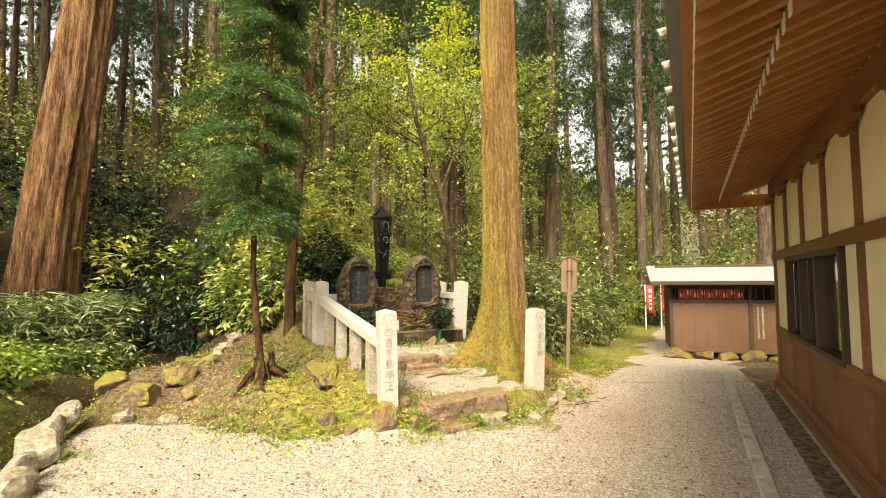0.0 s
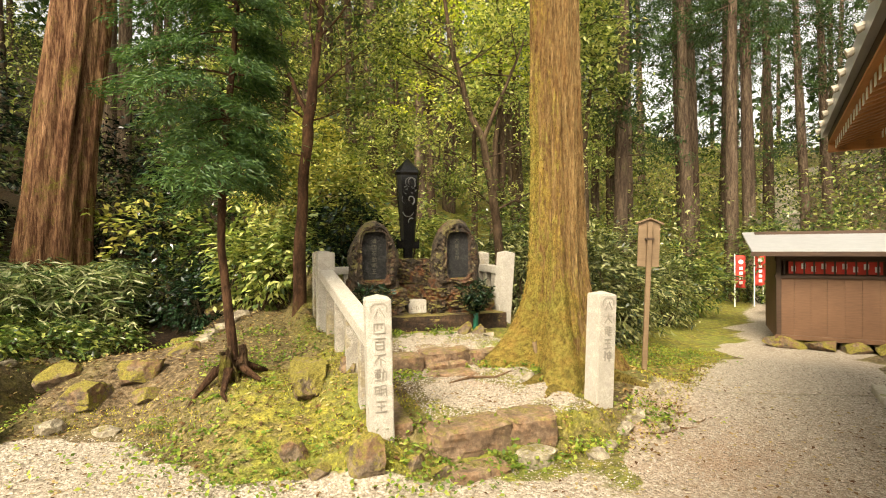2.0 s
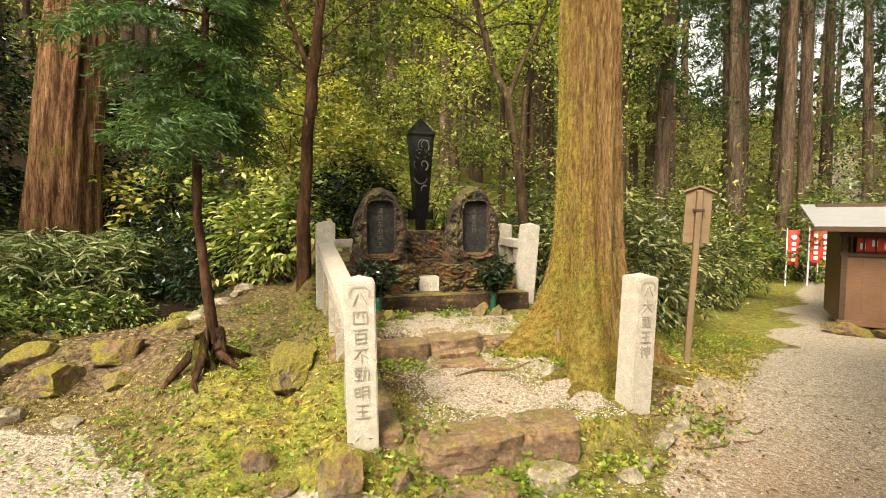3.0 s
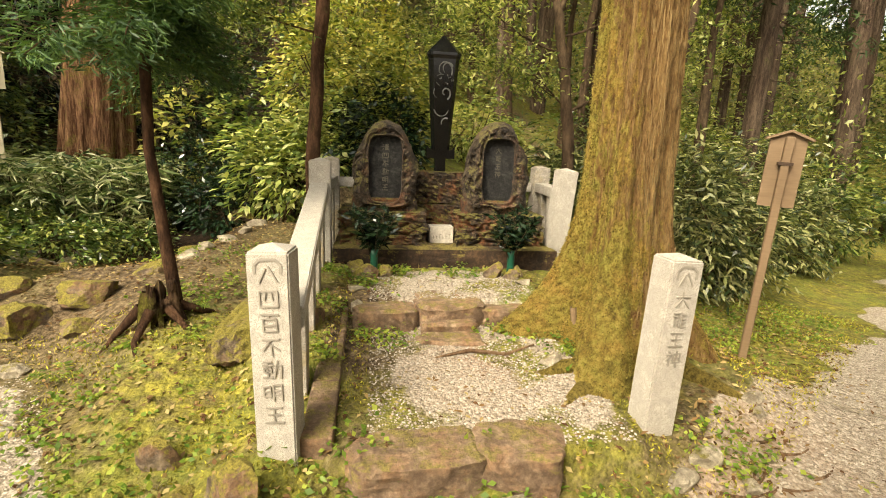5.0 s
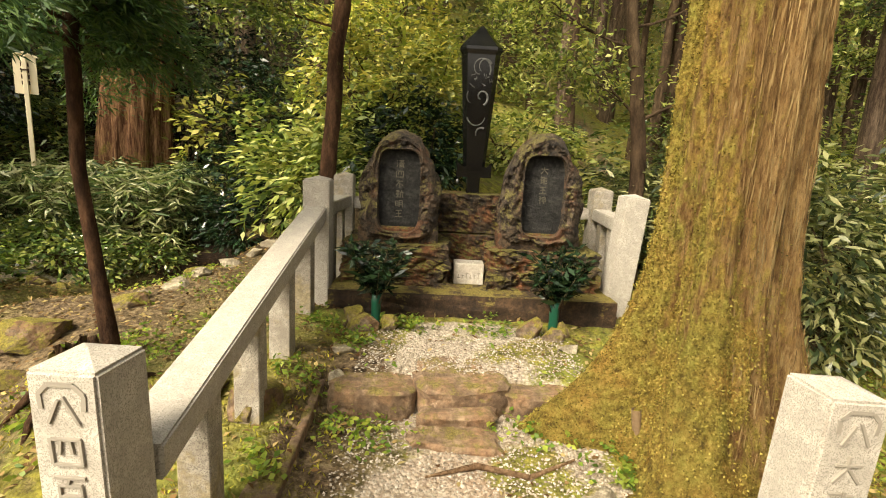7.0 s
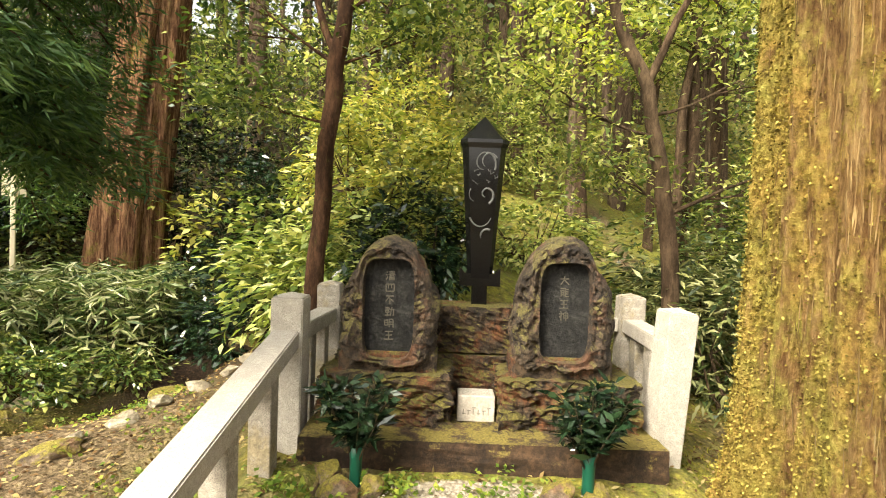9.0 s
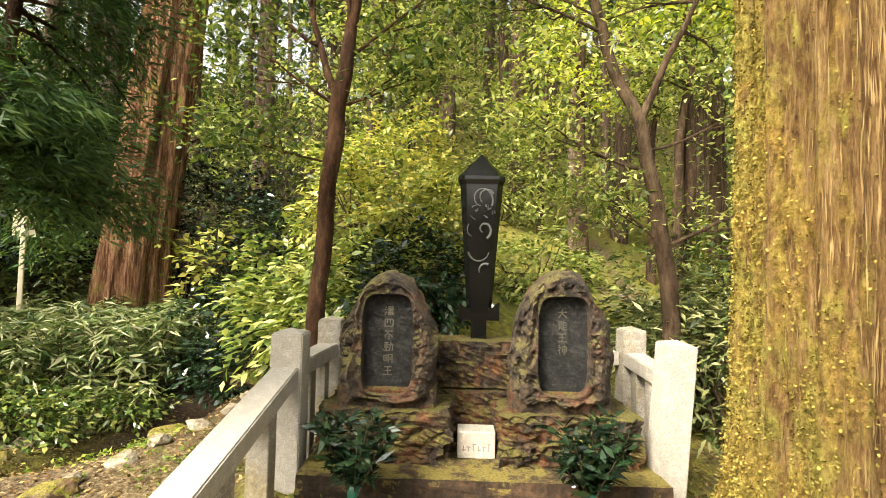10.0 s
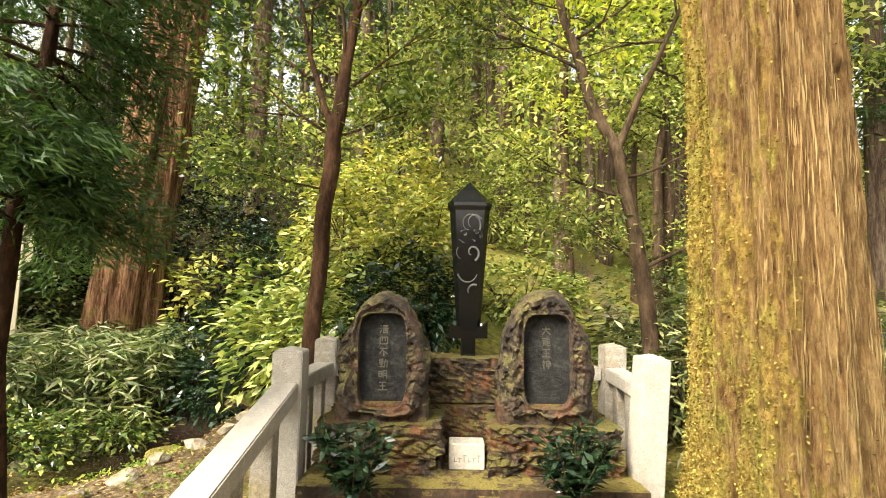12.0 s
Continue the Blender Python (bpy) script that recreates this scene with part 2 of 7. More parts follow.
CARVE = plain("carved_grey", (0.075, 0.075, 0.07), 0.5)
GILT = plain("worn_gold_paint", (0.085, 0.076, 0.056), 0.6)
MARBLE = stone_mat("pale_box_stone", (0.40, 0.36, 0.30), (0.62, 0.57, 0.48), 8, 0, relief=0.3)
CEDAR_FOOT = bark_mat("mossy_root_bark", (0.15, 0.085, 0.042), (0.40, 0.27, 0.145), 0.5, (0.27, 0.205, 0.05), (26, 26, 3.0), 1.0, 0.2)


def great_bark():
    m, nt, b = nodes("mossy_cedar_bark", 0.95, 0, 0.12)
    at = nt.nodes.new("ShaderNodeAttribute")
    at.attribute_name = "zones"
    sep = nt.nodes.new("ShaderNodeSeparateColor")
    nt.links.new(at.outputs["Color"], sep.inputs[0])
    n1 = noise_tex(nt, 2.4, 10, 0.75, (22, 22, 3.0))
    n2 = noise_tex(nt, 5, 9, 0.8, (30, 30, 5.5), 4)
    tone = math_node(nt, "ADD", math_node(nt, "ADD", math_node(nt, "MULTIPLY", n1, 0.38), math_node(nt, "MULTIPLY", n2, 0.38)), math_node(nt, "MULTIPLY", sep.outputs[2], 0.24))
    col = ramp(nt, tone, (0.36, (0.10, 0.056, 0.026)), (0.45, (0.22, 0.135, 0.056)), (0.53, (0.33, 0.22, 0.098)), (0.64, (0.45, 0.33, 0.165)))
    wide = ramp(nt, noise_tex(nt, 1.6, 5, 0.65, (2.0, 2.0, 0.5), 9), (0.32, (0.74, 0.60, 0.50)), (0.62, (1.08, 1.03, 0.98)))
    col = mix(nt, 1.0, col, wide, "MULTIPLY")
    cracks = ramp(nt, noise_tex(nt, 9, 8, 0.72, (5, 5, 0.8), 12), (0.34, (0.50, 0.42, 0.36)), (0.43, (1, 1, 1)))
    col = mix(nt, 1.0, col, cracks, "MULTIPLY")
    fine = noise_tex(nt, 75, 6, 0.8, w=2)
    col = mix(nt, 1.0, col, ramp(nt, noise_tex(nt, 48, 6, 0.75, (1, 1, 0.3), 15), (0.36, (0.55, 0.48, 0.42)), (0.5, (1, 1, 1)), (0.64, (1.3, 1.28, 1.2))), "MULTIPLY")
    cr = math_node(nt, "ADD", math_node(nt, "MULTIPLY", sep.outputs[1], 0.2), math_node(nt, "MULTIPLY", fine, 0.8))
    mc = ramp(nt, cr, (0.34, (0.11, 0.08, 0.026)), (0.47, (0.31, 0.235, 0.06)), (0.62, (0.52, 0.41, 0.12)))
    hue = ramp(nt, noise_tex(nt, 3.1, 5, 0.7, w=5), (0.38, (1.12, 0.92, 0.85)), (0.62, (0.90, 1.04, 0.85)))
    mc = mix(nt, 1.0, mc, hue, "MULTIPLY")
    mk = math_node(nt, "ADD", sep.outputs[0], math_node(nt, "MULTIPLY", math_node(nt, "SUBTRACT", noise_tex(nt, 34, 8, 0.8, (1, 1, 0.5), 7), 0.5), 1.9))
    mk = ramp(nt, mk, (0.22, (0, 0, 0)), (0.80, (0.92, 0.92, 0.92)))
    col = mix(nt, mk, col, mc)
    nt.links.new(col, b.inputs["Base Color"])
    h = math_node(nt, "ADD", math_node(nt, "ADD", n1, math_node(nt, "MULTIPLY", n2, 0.8)), math_node(nt, "MULTIPLY", fine, 0.9))
    bump(nt, b, h, 1.0, 0.05)
    return m


CEDAR = great_bark()
ROOT = bark_mat("bare_root", (0.15, 0.095, 0.055), (0.32, 0.22, 0.14), 0, stretch=(3, 3, 1))
CEDAR_RED = bark_mat("red_cedar_bark", (0.11, 0.052, 0.028), (0.50, 0.31, 0.18), 0.26, (0.17, 0.15, 0.03), (6, 6, 0.55), 1.0)
CEDAR_FAR = bark_mat("far_cedar_bark", (0.085, 0.062, 0.046), (0.27, 0.21, 0.155), 0.1, (0.14, 0.14, 0.05), (6, 6, 0.8))
BARK = bark_mat("brown_bark", (0.055, 0.03, 0.018), (0.17, 0.095, 0.055), 0.15, (0.12, 0.11, 0.03), (3, 3, 1))
TWIG = bark_mat("twig_bark", (0.05, 0.035, 0.022), (0.16, 0.115, 0.075), 0, stretch=(3, 3, 1))
WOOD_BROWN = wood_mat("brown_painted_wood", (0.115, 0.048, 0.02), (0.235, 0.11, 0.048))
# darker copy of the brown wood: the hut front's shade is in the colour
WOOD_HUT_SHADED = wood_mat("shaded_brown_hut_boards", (0.085, 0.042, 0.022), (0.165, 0.088, 0.048))
WOOD_RAFTER = wood_mat("stained_rafter_wood", (0.30, 0.125, 0.045), (0.48, 0.23, 0.095), 0.55)
WOOD_PALE = wood_mat("weathered_sign_wood", (0.12, 0.078, 0.042), (0.22, 0.148, 0.085))
WOOD_DARK = wood_mat("dark_wood", (0.03, 0.017, 0.01), (0.075, 0.042, 0.024))
PLASTER = plain("cream_plaster", (0.74, 0.64, 0.45), 0.9, var=0.06, scale=3)
WHITE = plain("white_paint", (0.78, 0.77, 0.73), 0.6, var=0.06)
TIN = plain("pale_tin_roof", (0.42, 0.42, 0.42), 0.35, 0.3, var=0.1)
CONCRETE = stone_mat("concrete", (0.30, 0.26, 0.20), (0.46, 0.41, 0.33), 5, 0.08, relief=0.25)
RED = plain("red_cloth", (0.55, 0.05, 0.035), 0.8)
GREEN_PLASTIC = plain("green_vase_plastic", (0.005, 0.07, 0.04), 0.4)
# the unlit look of the room behind the window, put into its colour
DARK_ROOM = plain("unlit_interior_black", (0.03, 0.022, 0.016), 0.8)

BARK_STRIP = leaf_mat("bark_fibres", (0.12, 0.07, 0.033), (0.17, 0.107, 0.048), (0.21, 0.137, 0.064), (0.25, 0.17, 0.085), rough=0.9, trans=0.0, spec=0.1)
MOSS_CRUMB = leaf_mat("moss_crumbs", (0.11, 0.08, 0.022), (0.22, 0.165, 0.04), (0.31, 0.24, 0.06), (0.40, 0.32, 0.09), rough=0.95, trans=0.1, spec=0.05)
L_BRIGHT = leaf_mat("bright_maple_leaves", (0.22, 0.32, 0.05), (0.42, 0.50, 0.08), (0.62, 0.66, 0.12), (0.75, 0.72, 0.15), trans=0.5, spec=0.3)
# palettes run from dark to pale, putting some shade and gloss into leaf colour
L_MAPLE = leaf_mat("maple_leaves", (0.08, 0.13, 0.033), (0.22, 0.285, 0.07), (0.42, 0.47, 0.14), (0.64, 0.63, 0.28), trans=0.38, spec=0.5)
L_YELLOW = leaf_mat("yellowing_leaves", (0.10, 0.13, 0.03), (0.36, 0.37, 0.10), (0.66, 0.56, 0.18), (0.24, 0.31, 0.07), trans=0.36, spec=0.5)
L_BROAD = leaf_mat("broad_evergreen_leaves", (0.025, 0.055, 0.012), (0.06, 0.11, 0.022), (0.14, 0.20, 0.045), (0.32, 0.34, 0.10), rough=0.28, trans=0.25, spec=0.6)
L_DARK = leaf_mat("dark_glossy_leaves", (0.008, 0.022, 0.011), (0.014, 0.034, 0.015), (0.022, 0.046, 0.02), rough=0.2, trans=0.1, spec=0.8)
L_RHODO = leaf_mat("rhododendron_leaves", (0.025, 0.045, 0.014), (0.08, 0.11, 0.03), (0.28, 0.29, 0.12), (0.42, 0.41, 0.22), rough=0.35, trans=0.25, spec=0.6)
L_SASA = leaf_mat("bamboo_grass_leaves", (0.04, 0.08, 0.022), (0.13, 0.19, 0.06), (0.30, 0.34, 0.15), (0.50, 0.50, 0.32), rough=0.4, trans=0.25)
L_NEEDLE = leaf_mat("cedar_needles", (0.024, 0.057, 0.019), (0.041, 0.084, 0.024), (0.068, 0.115, 0.032), rough=0.55, trans=0.25)
L_SAPLING = leaf_mat("young_conifer_sprays", (0.030, 0.074, 0.024), (0.054, 0.115, 0.035), (0.095, 0.162, 0.046), rough=0.5, trans=0.3)
L_HERB = leaf_mat("small_herb_leaves", (0.104, 0.182, 0.026), (0.195, 0.286, 0.046), (0.351, 0.403, 0.078), trans=0.4)
L_DEAD = leaf_mat("fallen_leaves", (0.10, 0.05, 0.025), (0.22, 0.13, 0.06), (0.34, 0.24, 0.11), (0.42, 0.33, 0.16), rough=0.8, trans=0.1, spec=0.1)

# ---------------------------------------------------------------- the ground: one sheet out to the horizon
def lumps(x, y, s=1.0, seed=0.0):
    return (np.sin(1.7 * s * x + 1.1 * s * y + seed) * np.cos(1.3 * s * y - 0.7 * s * x + 2 * seed) + 0.5 * np.sin(3.9 * s * x - 2.3 * s * y + 1 + seed) * np.cos(3.1 * s * y + seed)) / 1.5


def court_edge(x):
    return 6.9 - 1.6 * ss((x + 0.1) / 1.5) - 0.25 * ss((x - 1.6) / 0.9)


def ground_z(x, y):
    x, y = np.asarray(x, float), np.asarray(y, float)
    m = -0.6 * x + 0.8 * y          # distance to the left of the path's middle line
    a = 0.8 * x + 0.6 * y           # distance along it
    z = -0.2 - 0.3 * ss((a - 8.0) / 5.0)
    front = ss((y - 4.8 - 0.75 * ss((1.4 - x) / 0.9)) / 1.5)
    hill = 0.21 * np.maximum(0, m - 2.0) + 0.30 * np.maximum(0, m - 6.2)
    hill = hill * (1 - 0.60 * ss((0.9 - x) / 2.8)) * np.maximum(front, ss((x - 5) / 2))
    z = z + np.minimum(hill, 26)
    # the low ground between the fence and the stream, behind the court
    low = -0.2 + 0.36 * ss((y - court_edge(x) + 0.25) / 1.6) + 0.05 * np.maximum(0, y - 7.3) - 0.55 * ss((0.9 - x) / 1.2) * ss((y - 8.0) / 2.5)
    part_l = ss((2.05 - x) / 0.5) * ss((17.0 - y) / 5.0) * ss((x + 6.5) / 3.0)
    z = z * (1 - part_l) + low * part_l
    z = z + 0.03 * lumps(x, y, 1.5) * ss((m - 2.2) / 1.0) * front
    # the shrine's path between the pillars, in two levels
    cor = ss((x - 2.25) / 0.12) * ss((4.2 - x) / 0.35) * ss((y - 5.12) / 0.2) * ss((9.6 - y) / 0.4)
    lane = 0.02 + 0.04 * (y - 5.2) + 0.17 * ss((y - 6.86) / 0.16)
    z = z * (1 - cor) + lane * cor
    # terrace under the monument
    ter = ss((x - 1.75) / 0.3) * ss((4.8 - x) / 0.3) * ss((y - 7.6) / 0.5) * ss((9.9 - y) / 0.6)
    z = z * (1 - ter) + np.where(cor > 0.5, lane, 0.30) * ter
    # mound of the great cedar, and the ditch of the little stream
    z = z + 0.30 * np.exp(-(((x - 4.6) / 0.75) ** 2 + ((y - 6.7) / 0.75) ** 2)) * (1 - cor * 0.8)
    z = z + 0.13 * np.exp(-(((x - 5.05) / 0.55) ** 2 + ((y - 6.05) / 0.45) ** 2))
    z = z - 0.50 * np.exp(-((x + 1.4 - 0.30 * np.maximum(0, y - 6.8)) / 0.33) ** 2) * ss((y - 2.0) / 1.5) * ss((14 - y) / 3)
    z = z + 0.10 * ss((-1.7 - x) / 1.0) * ss((y - 3.0) / 2.5)
    z = z + 0.11 * np.exp(-(((x - 2.0) / 0.28) ** 2 + ((y - 5.4) / 0.30) ** 2)) * (1 - cor)
    z = z + 0.06 * np.exp(-(((x - 2.05) / 0.3) ** 2 + ((y - 5.3) / 0.25) ** 2)) * (1 - cor)
    z = z + 0.15 * np.exp(-(((x - 4.3) / 0.45) ** 2 + ((y - 5.6) / 0.35) ** 2)) * (1 - cor)
    # wooded rise beyond the path's end and behind the hut
    far = np.hypot(x - 3, y - 5)
    z = z + 0.26 * np.clip(far - 17, 0, 50) * ss((0.9 * y + 0.45 * x - 3) / 6)
    return z


def gz(x, y):
    return float(ground_z(x, y))


def axis_steps(lo, hi, fine0, fine1, step):
    out = [lo, lo * 0.6, lo * 0.35, lo * 0.2, lo * 0.11]
    out += list(np.arange(fine0 - 12, fine0, 0.6))
    out += list(np.arange(fine0, fine1, step))
    out += list(np.arange(fine1, fine1 + 30, 0.8))
    out += [hi * 0.12, hi * 0.22, hi * 0.4, hi * 0.65, hi]
    return np.array(sorted(set(round(v, 4) for v in out)))


def make_ground():
    xs, ys = axis_steps(-500, 500, -4.5, 10.0, 0.06), axis_steps(-500, 500, -1.0, 11.0, 0.06)
    X, Y = np.meshgrid(xs, ys, indexing="ij")
    Z = ground_z(X, Y)
    m, a = -0.6 * X + 0.8 * Y, 0.8 * X + 0.6 * Y
    wob = 0.22 * lumps(X, Y, 1.1, 2.0) + 0.1 * lumps(X, Y, 4.0, 1.0)
    # where there is gravel, where moss, where dirt
    cor = ss((X - 2.5 + wob * 0.6) / 0.3) * ss((3.95 - X + wob) / 0.3) * ss((Y - 5.2) / 0.2) * ss((7.95 - Y) / 0.2)
    path = ss((1.45 + 0.4 * np.exp(-((a - 7.3) / 1.6) ** 2) - m + wob * 1.2) / 0.3)
    court = ss((court_edge(X) - Y + wob * 1.1) / 0.3) * ss((4.0 - X + 0.2) / 1.5) * ss((X + 0.95 + wob) / 0.3)
    gravel = np.clip(np.maximum(np.maximum(cor * (0.66 + 0.55 * lumps(X, Y, 2.5, 7.0)), path), court), 0, 1)
    wallside = ss((0.6 * X - 0.8 * Y - 0.62) / 0.08)
    gravel = gravel * (1 - wallside)
    red = np.maximum(0.7 * np.exp(-(((m - 0.9) / 0.6) ** 2 + ((a - 6.3) / 1.1) ** 2)), 0.8 * np.exp(-(((m - 1.5) / 0.5) ** 2 + ((a - 6.6) / 1.0) ** 2)))
    red = np.maximum(red, 0.62 * np.exp(-(((X - 3.2) / 0.9) ** 2 + ((Y - 6.3) / 0.6) ** 2)))
    moss = ss((0.55 + lumps(X, Y, 0.8, 5.0) * 0.55 + lumps(X, Y, 3.0, 3.0) * 0.3) / 0.6)
    moss = np.maximum(moss, np.exp(-(((X - 4.9) / 0.9) ** 2 + ((Y - 6.1) / 0.7) ** 2)))
    moss = np.where((Y > 9.8) & (Y < 14) & (X > 3.2) & (X < 6.5), 1.0, moss)
    moss = np.where((m > 1.2) & (m < 3.4) & (X > 4.6), 1.0, moss)
    moss = moss * (1 - 0.9 * np.exp(-(((m - 1.65) / 0.4) ** 2 + ((a - 7.0) / 0.9) ** 2)))
    moss = np.where((X < 2.2) & (X > 1.15) & (Y > 4.6) & (Y < 6.8), np.maximum(moss, 0.75), moss)
    moss = moss * (1 - 0.6 * ss((1.25 - X) / 0.5) * ss((X + 0.9) / 0.3) * ss((Y - 5.2) / 0.4))
    moss = moss * (1 - 0.85 * ss((Y - 9.8) / 1.2) * ss((1.6 - X) / 0.8))
    moss = moss * (1 - 0.95 * wallside) * (1 - 0.5 * ss((1.2 - X) / 0.8) * ss((Y - 5.6) / 0.6))
    moss = moss * (1 - 0.75 * ss((Y - 6.6) / 0.8) * ss((1.9 - X) / 0.4) * ss((X + 0.4) / 0.4))
    nx, ny = len(xs), len(ys)
    i, j = np.meshgrid(np.arange(nx - 1), np.arange(ny - 1), indexing="ij")
    f = np.stack([i * ny + j, (i + 1) * ny + j, (i + 1) * ny + j + 1, i * ny + j + 1], -1).reshape(-1, 4)
    fine = 0.012 * lumps(X, Y, 9.0, 1.0) * (1 - gravel)
    ob = quads("ground", np.stack([X, Y, Z + fine], -1).reshape(-1, 3), f, GROUND, smooth=True)
    at = ob.data.color_attributes.new("zones", "FLOAT_COLOR", "POINT")
    # alpha: wet ditch bed, plus painted shade on the soil under the shrubs
    wet = ss((Y - 8.6) / 1.6) * ss((1.5 - X) / 0.9) + np.exp(-((X + 1.4 - 0.30 * np.maximum(0, Y - 6.8)) / 0.45) ** 2) * ss((Y - 3.0) / 1.0)
    col = np.stack([gravel, moss, red, np.clip(wet, 0, 1)], -1)
    at.data.foreach_set("color", col.astype(np.float32).ravel())
    return tagged(ob, "gravel, moss and leaf litter on sloping forest soil", "ground", kind="structure")


def ground_material():
    m, nt, b = nodes("forest_floor_and_gravel", 0.92, 0, 0.2)
    at = nt.nodes.new("ShaderNodeAttribute")
    at.attribute_name = "zones"
    sep = nt.nodes.new("ShaderNodeSeparateColor")
    nt.links.new(at.outputs["Color"], sep.inputs[0])
    tc = nt.nodes.new("ShaderNodeTexCoord")
    vor = nt.nodes.new("ShaderNodeTexVoronoi")
    vor.inputs["Scale"].default_value = 42
    nt.links.new(tc.outputs["Object"], vor.inputs["Vector"])
    sepv = nt.nodes.new("ShaderNodeSeparateColor")
    nt.links.new(vor.outputs["Color"], sepv.inputs[0])
    grav = ramp(nt, sepv.outputs[0], (0.1, (0.35, 0.295, 0.22)), (0.5, (0.49, 0.425, 0.34)), (0.9, (0.61, 0.54, 0.44)))
    grav = mix(nt, ramp(nt, vor.outputs["Distance"], (0.35, (0, 0, 0)), (0.8, (0.8, 0.8, 0.8))), grav, (0.24, 0.195, 0.145))
    grav = mix(nt, ramp(nt, noise_tex(nt, 0.8, 5, 0.6), (0.35, (0, 0, 0)), (0.75, (0.35, 0.35, 0.35))), grav, (0.35, 0.28, 0.21))
    reddish = math_node(nt, "MULTIPLY", sep.outputs[2], ramp(nt, noise_tex(nt, 2.3, 5, 0.7, w=3), (0.35, (0.2, 0.2, 0.2)), (0.6, (0.95, 0.95, 0.95))))
    grav = mix(nt, reddish, grav, ramp(nt, noise_tex(nt, 30, 5, 0.7, w=8), (0.3, (0.20, 0.11, 0.06)), (0.7, (0.42, 0.28, 0.18))))
    moss = ramp(nt, noise_tex(nt, 13, 7, 0.72), (0.36, (0.07, 0.062, 0.016)), (0.52, (0.21, 0.19, 0.035)), (0.68, (0.42, 0.37, 0.065)))
    moss = mix(nt, ramp(nt, noise_tex(nt, 1.7, 4, 0.6, w=5), (0.4, (0, 0, 0)), (0.7, (0.7, 0.7, 0.7))), moss, (0.16, 0.20, 0.04))
    dirt = ramp(nt, noise_tex(nt, 18, 7, 0.7, w=4), (0.36, (0.035, 0.023, 0.013)), (0.52, (0.145, 0.10, 0.058)), (0.68, (0.31, 0.235, 0.14)))
    # near-black soil; the shade below the undergrowth is put into its colour
    humus_shade = ramp(nt, noise_tex(nt, 22, 7, 0.75, w=9), (0.36, (0.010, 0.006, 0.004)), (0.55, (0.040, 0.024, 0.014)), (0.70, (0.13, 0.075, 0.04)))
    dirt = mix(nt, at.outputs["Alpha"], dirt, humus_shade)
    soil = mix(nt, math_node(nt, "MULTIPLY", sep.outputs[1], ramp(nt, noise_tex(nt, 6, 6, 0.7, w=6), (0.32, (0.25, 0.25, 0.25)), (0.52, (1, 1, 1)))), dirt, moss)
    edge = math_node(nt, "ADD", sep.outputs[0], math_node(nt, "MULTIPLY", math_node(nt, "SUBTRACT", noise_tex(nt, 9, 6, 0.75, w=2), 0.5), 0.7))
    col = mix(nt, ramp(nt, edge, (0.42, (0, 0, 0)), (0.58, (1, 1, 1))), soil, grav)
    nt.links.new(col, b.inputs["Base Color"])
    h = math_node(nt, "ADD", math_node(nt, "MULTIPLY", vor.outputs["Distance"], -0.8), noise_tex(nt, 60, 5, 0.75, w=1))
    bump(nt, b, h, 0.9, 0.02)
    return m


GROUND = ground_material()
make_ground()


# ---------------------------------------------------------------- the wooden hall beside the path
HD = Vector((0.8, 0.6, 0))        # along the wall, away from the walk's start
HN = Vector((-0.6, 0.8, 0))       # out of the wall, towards the path
HO = Vector((7.33, 4.36, 0))      # far corner of the wall


def hall_m():
    """Local axes: x back along the wall from the far corner, y out to the path, z up."""
    m = Matrix.Identity(4)
    m.col[0][:3], m.col[1][:3], m.col[2][:3], m.col[3][:3] = -HD, HN, (0, 0, 1), HO
    return m


def bmx(rows, bevel=0.0):
    bm = bmesh.new()
    for r in rows:
        box(bm, *r, bevel=bevel)
    bmesh.ops.transform(bm, matrix=hall_m(), verts=bm.verts)
    bmesh.ops.recalc_face_normals(bm, faces=bm.faces)
    return bm


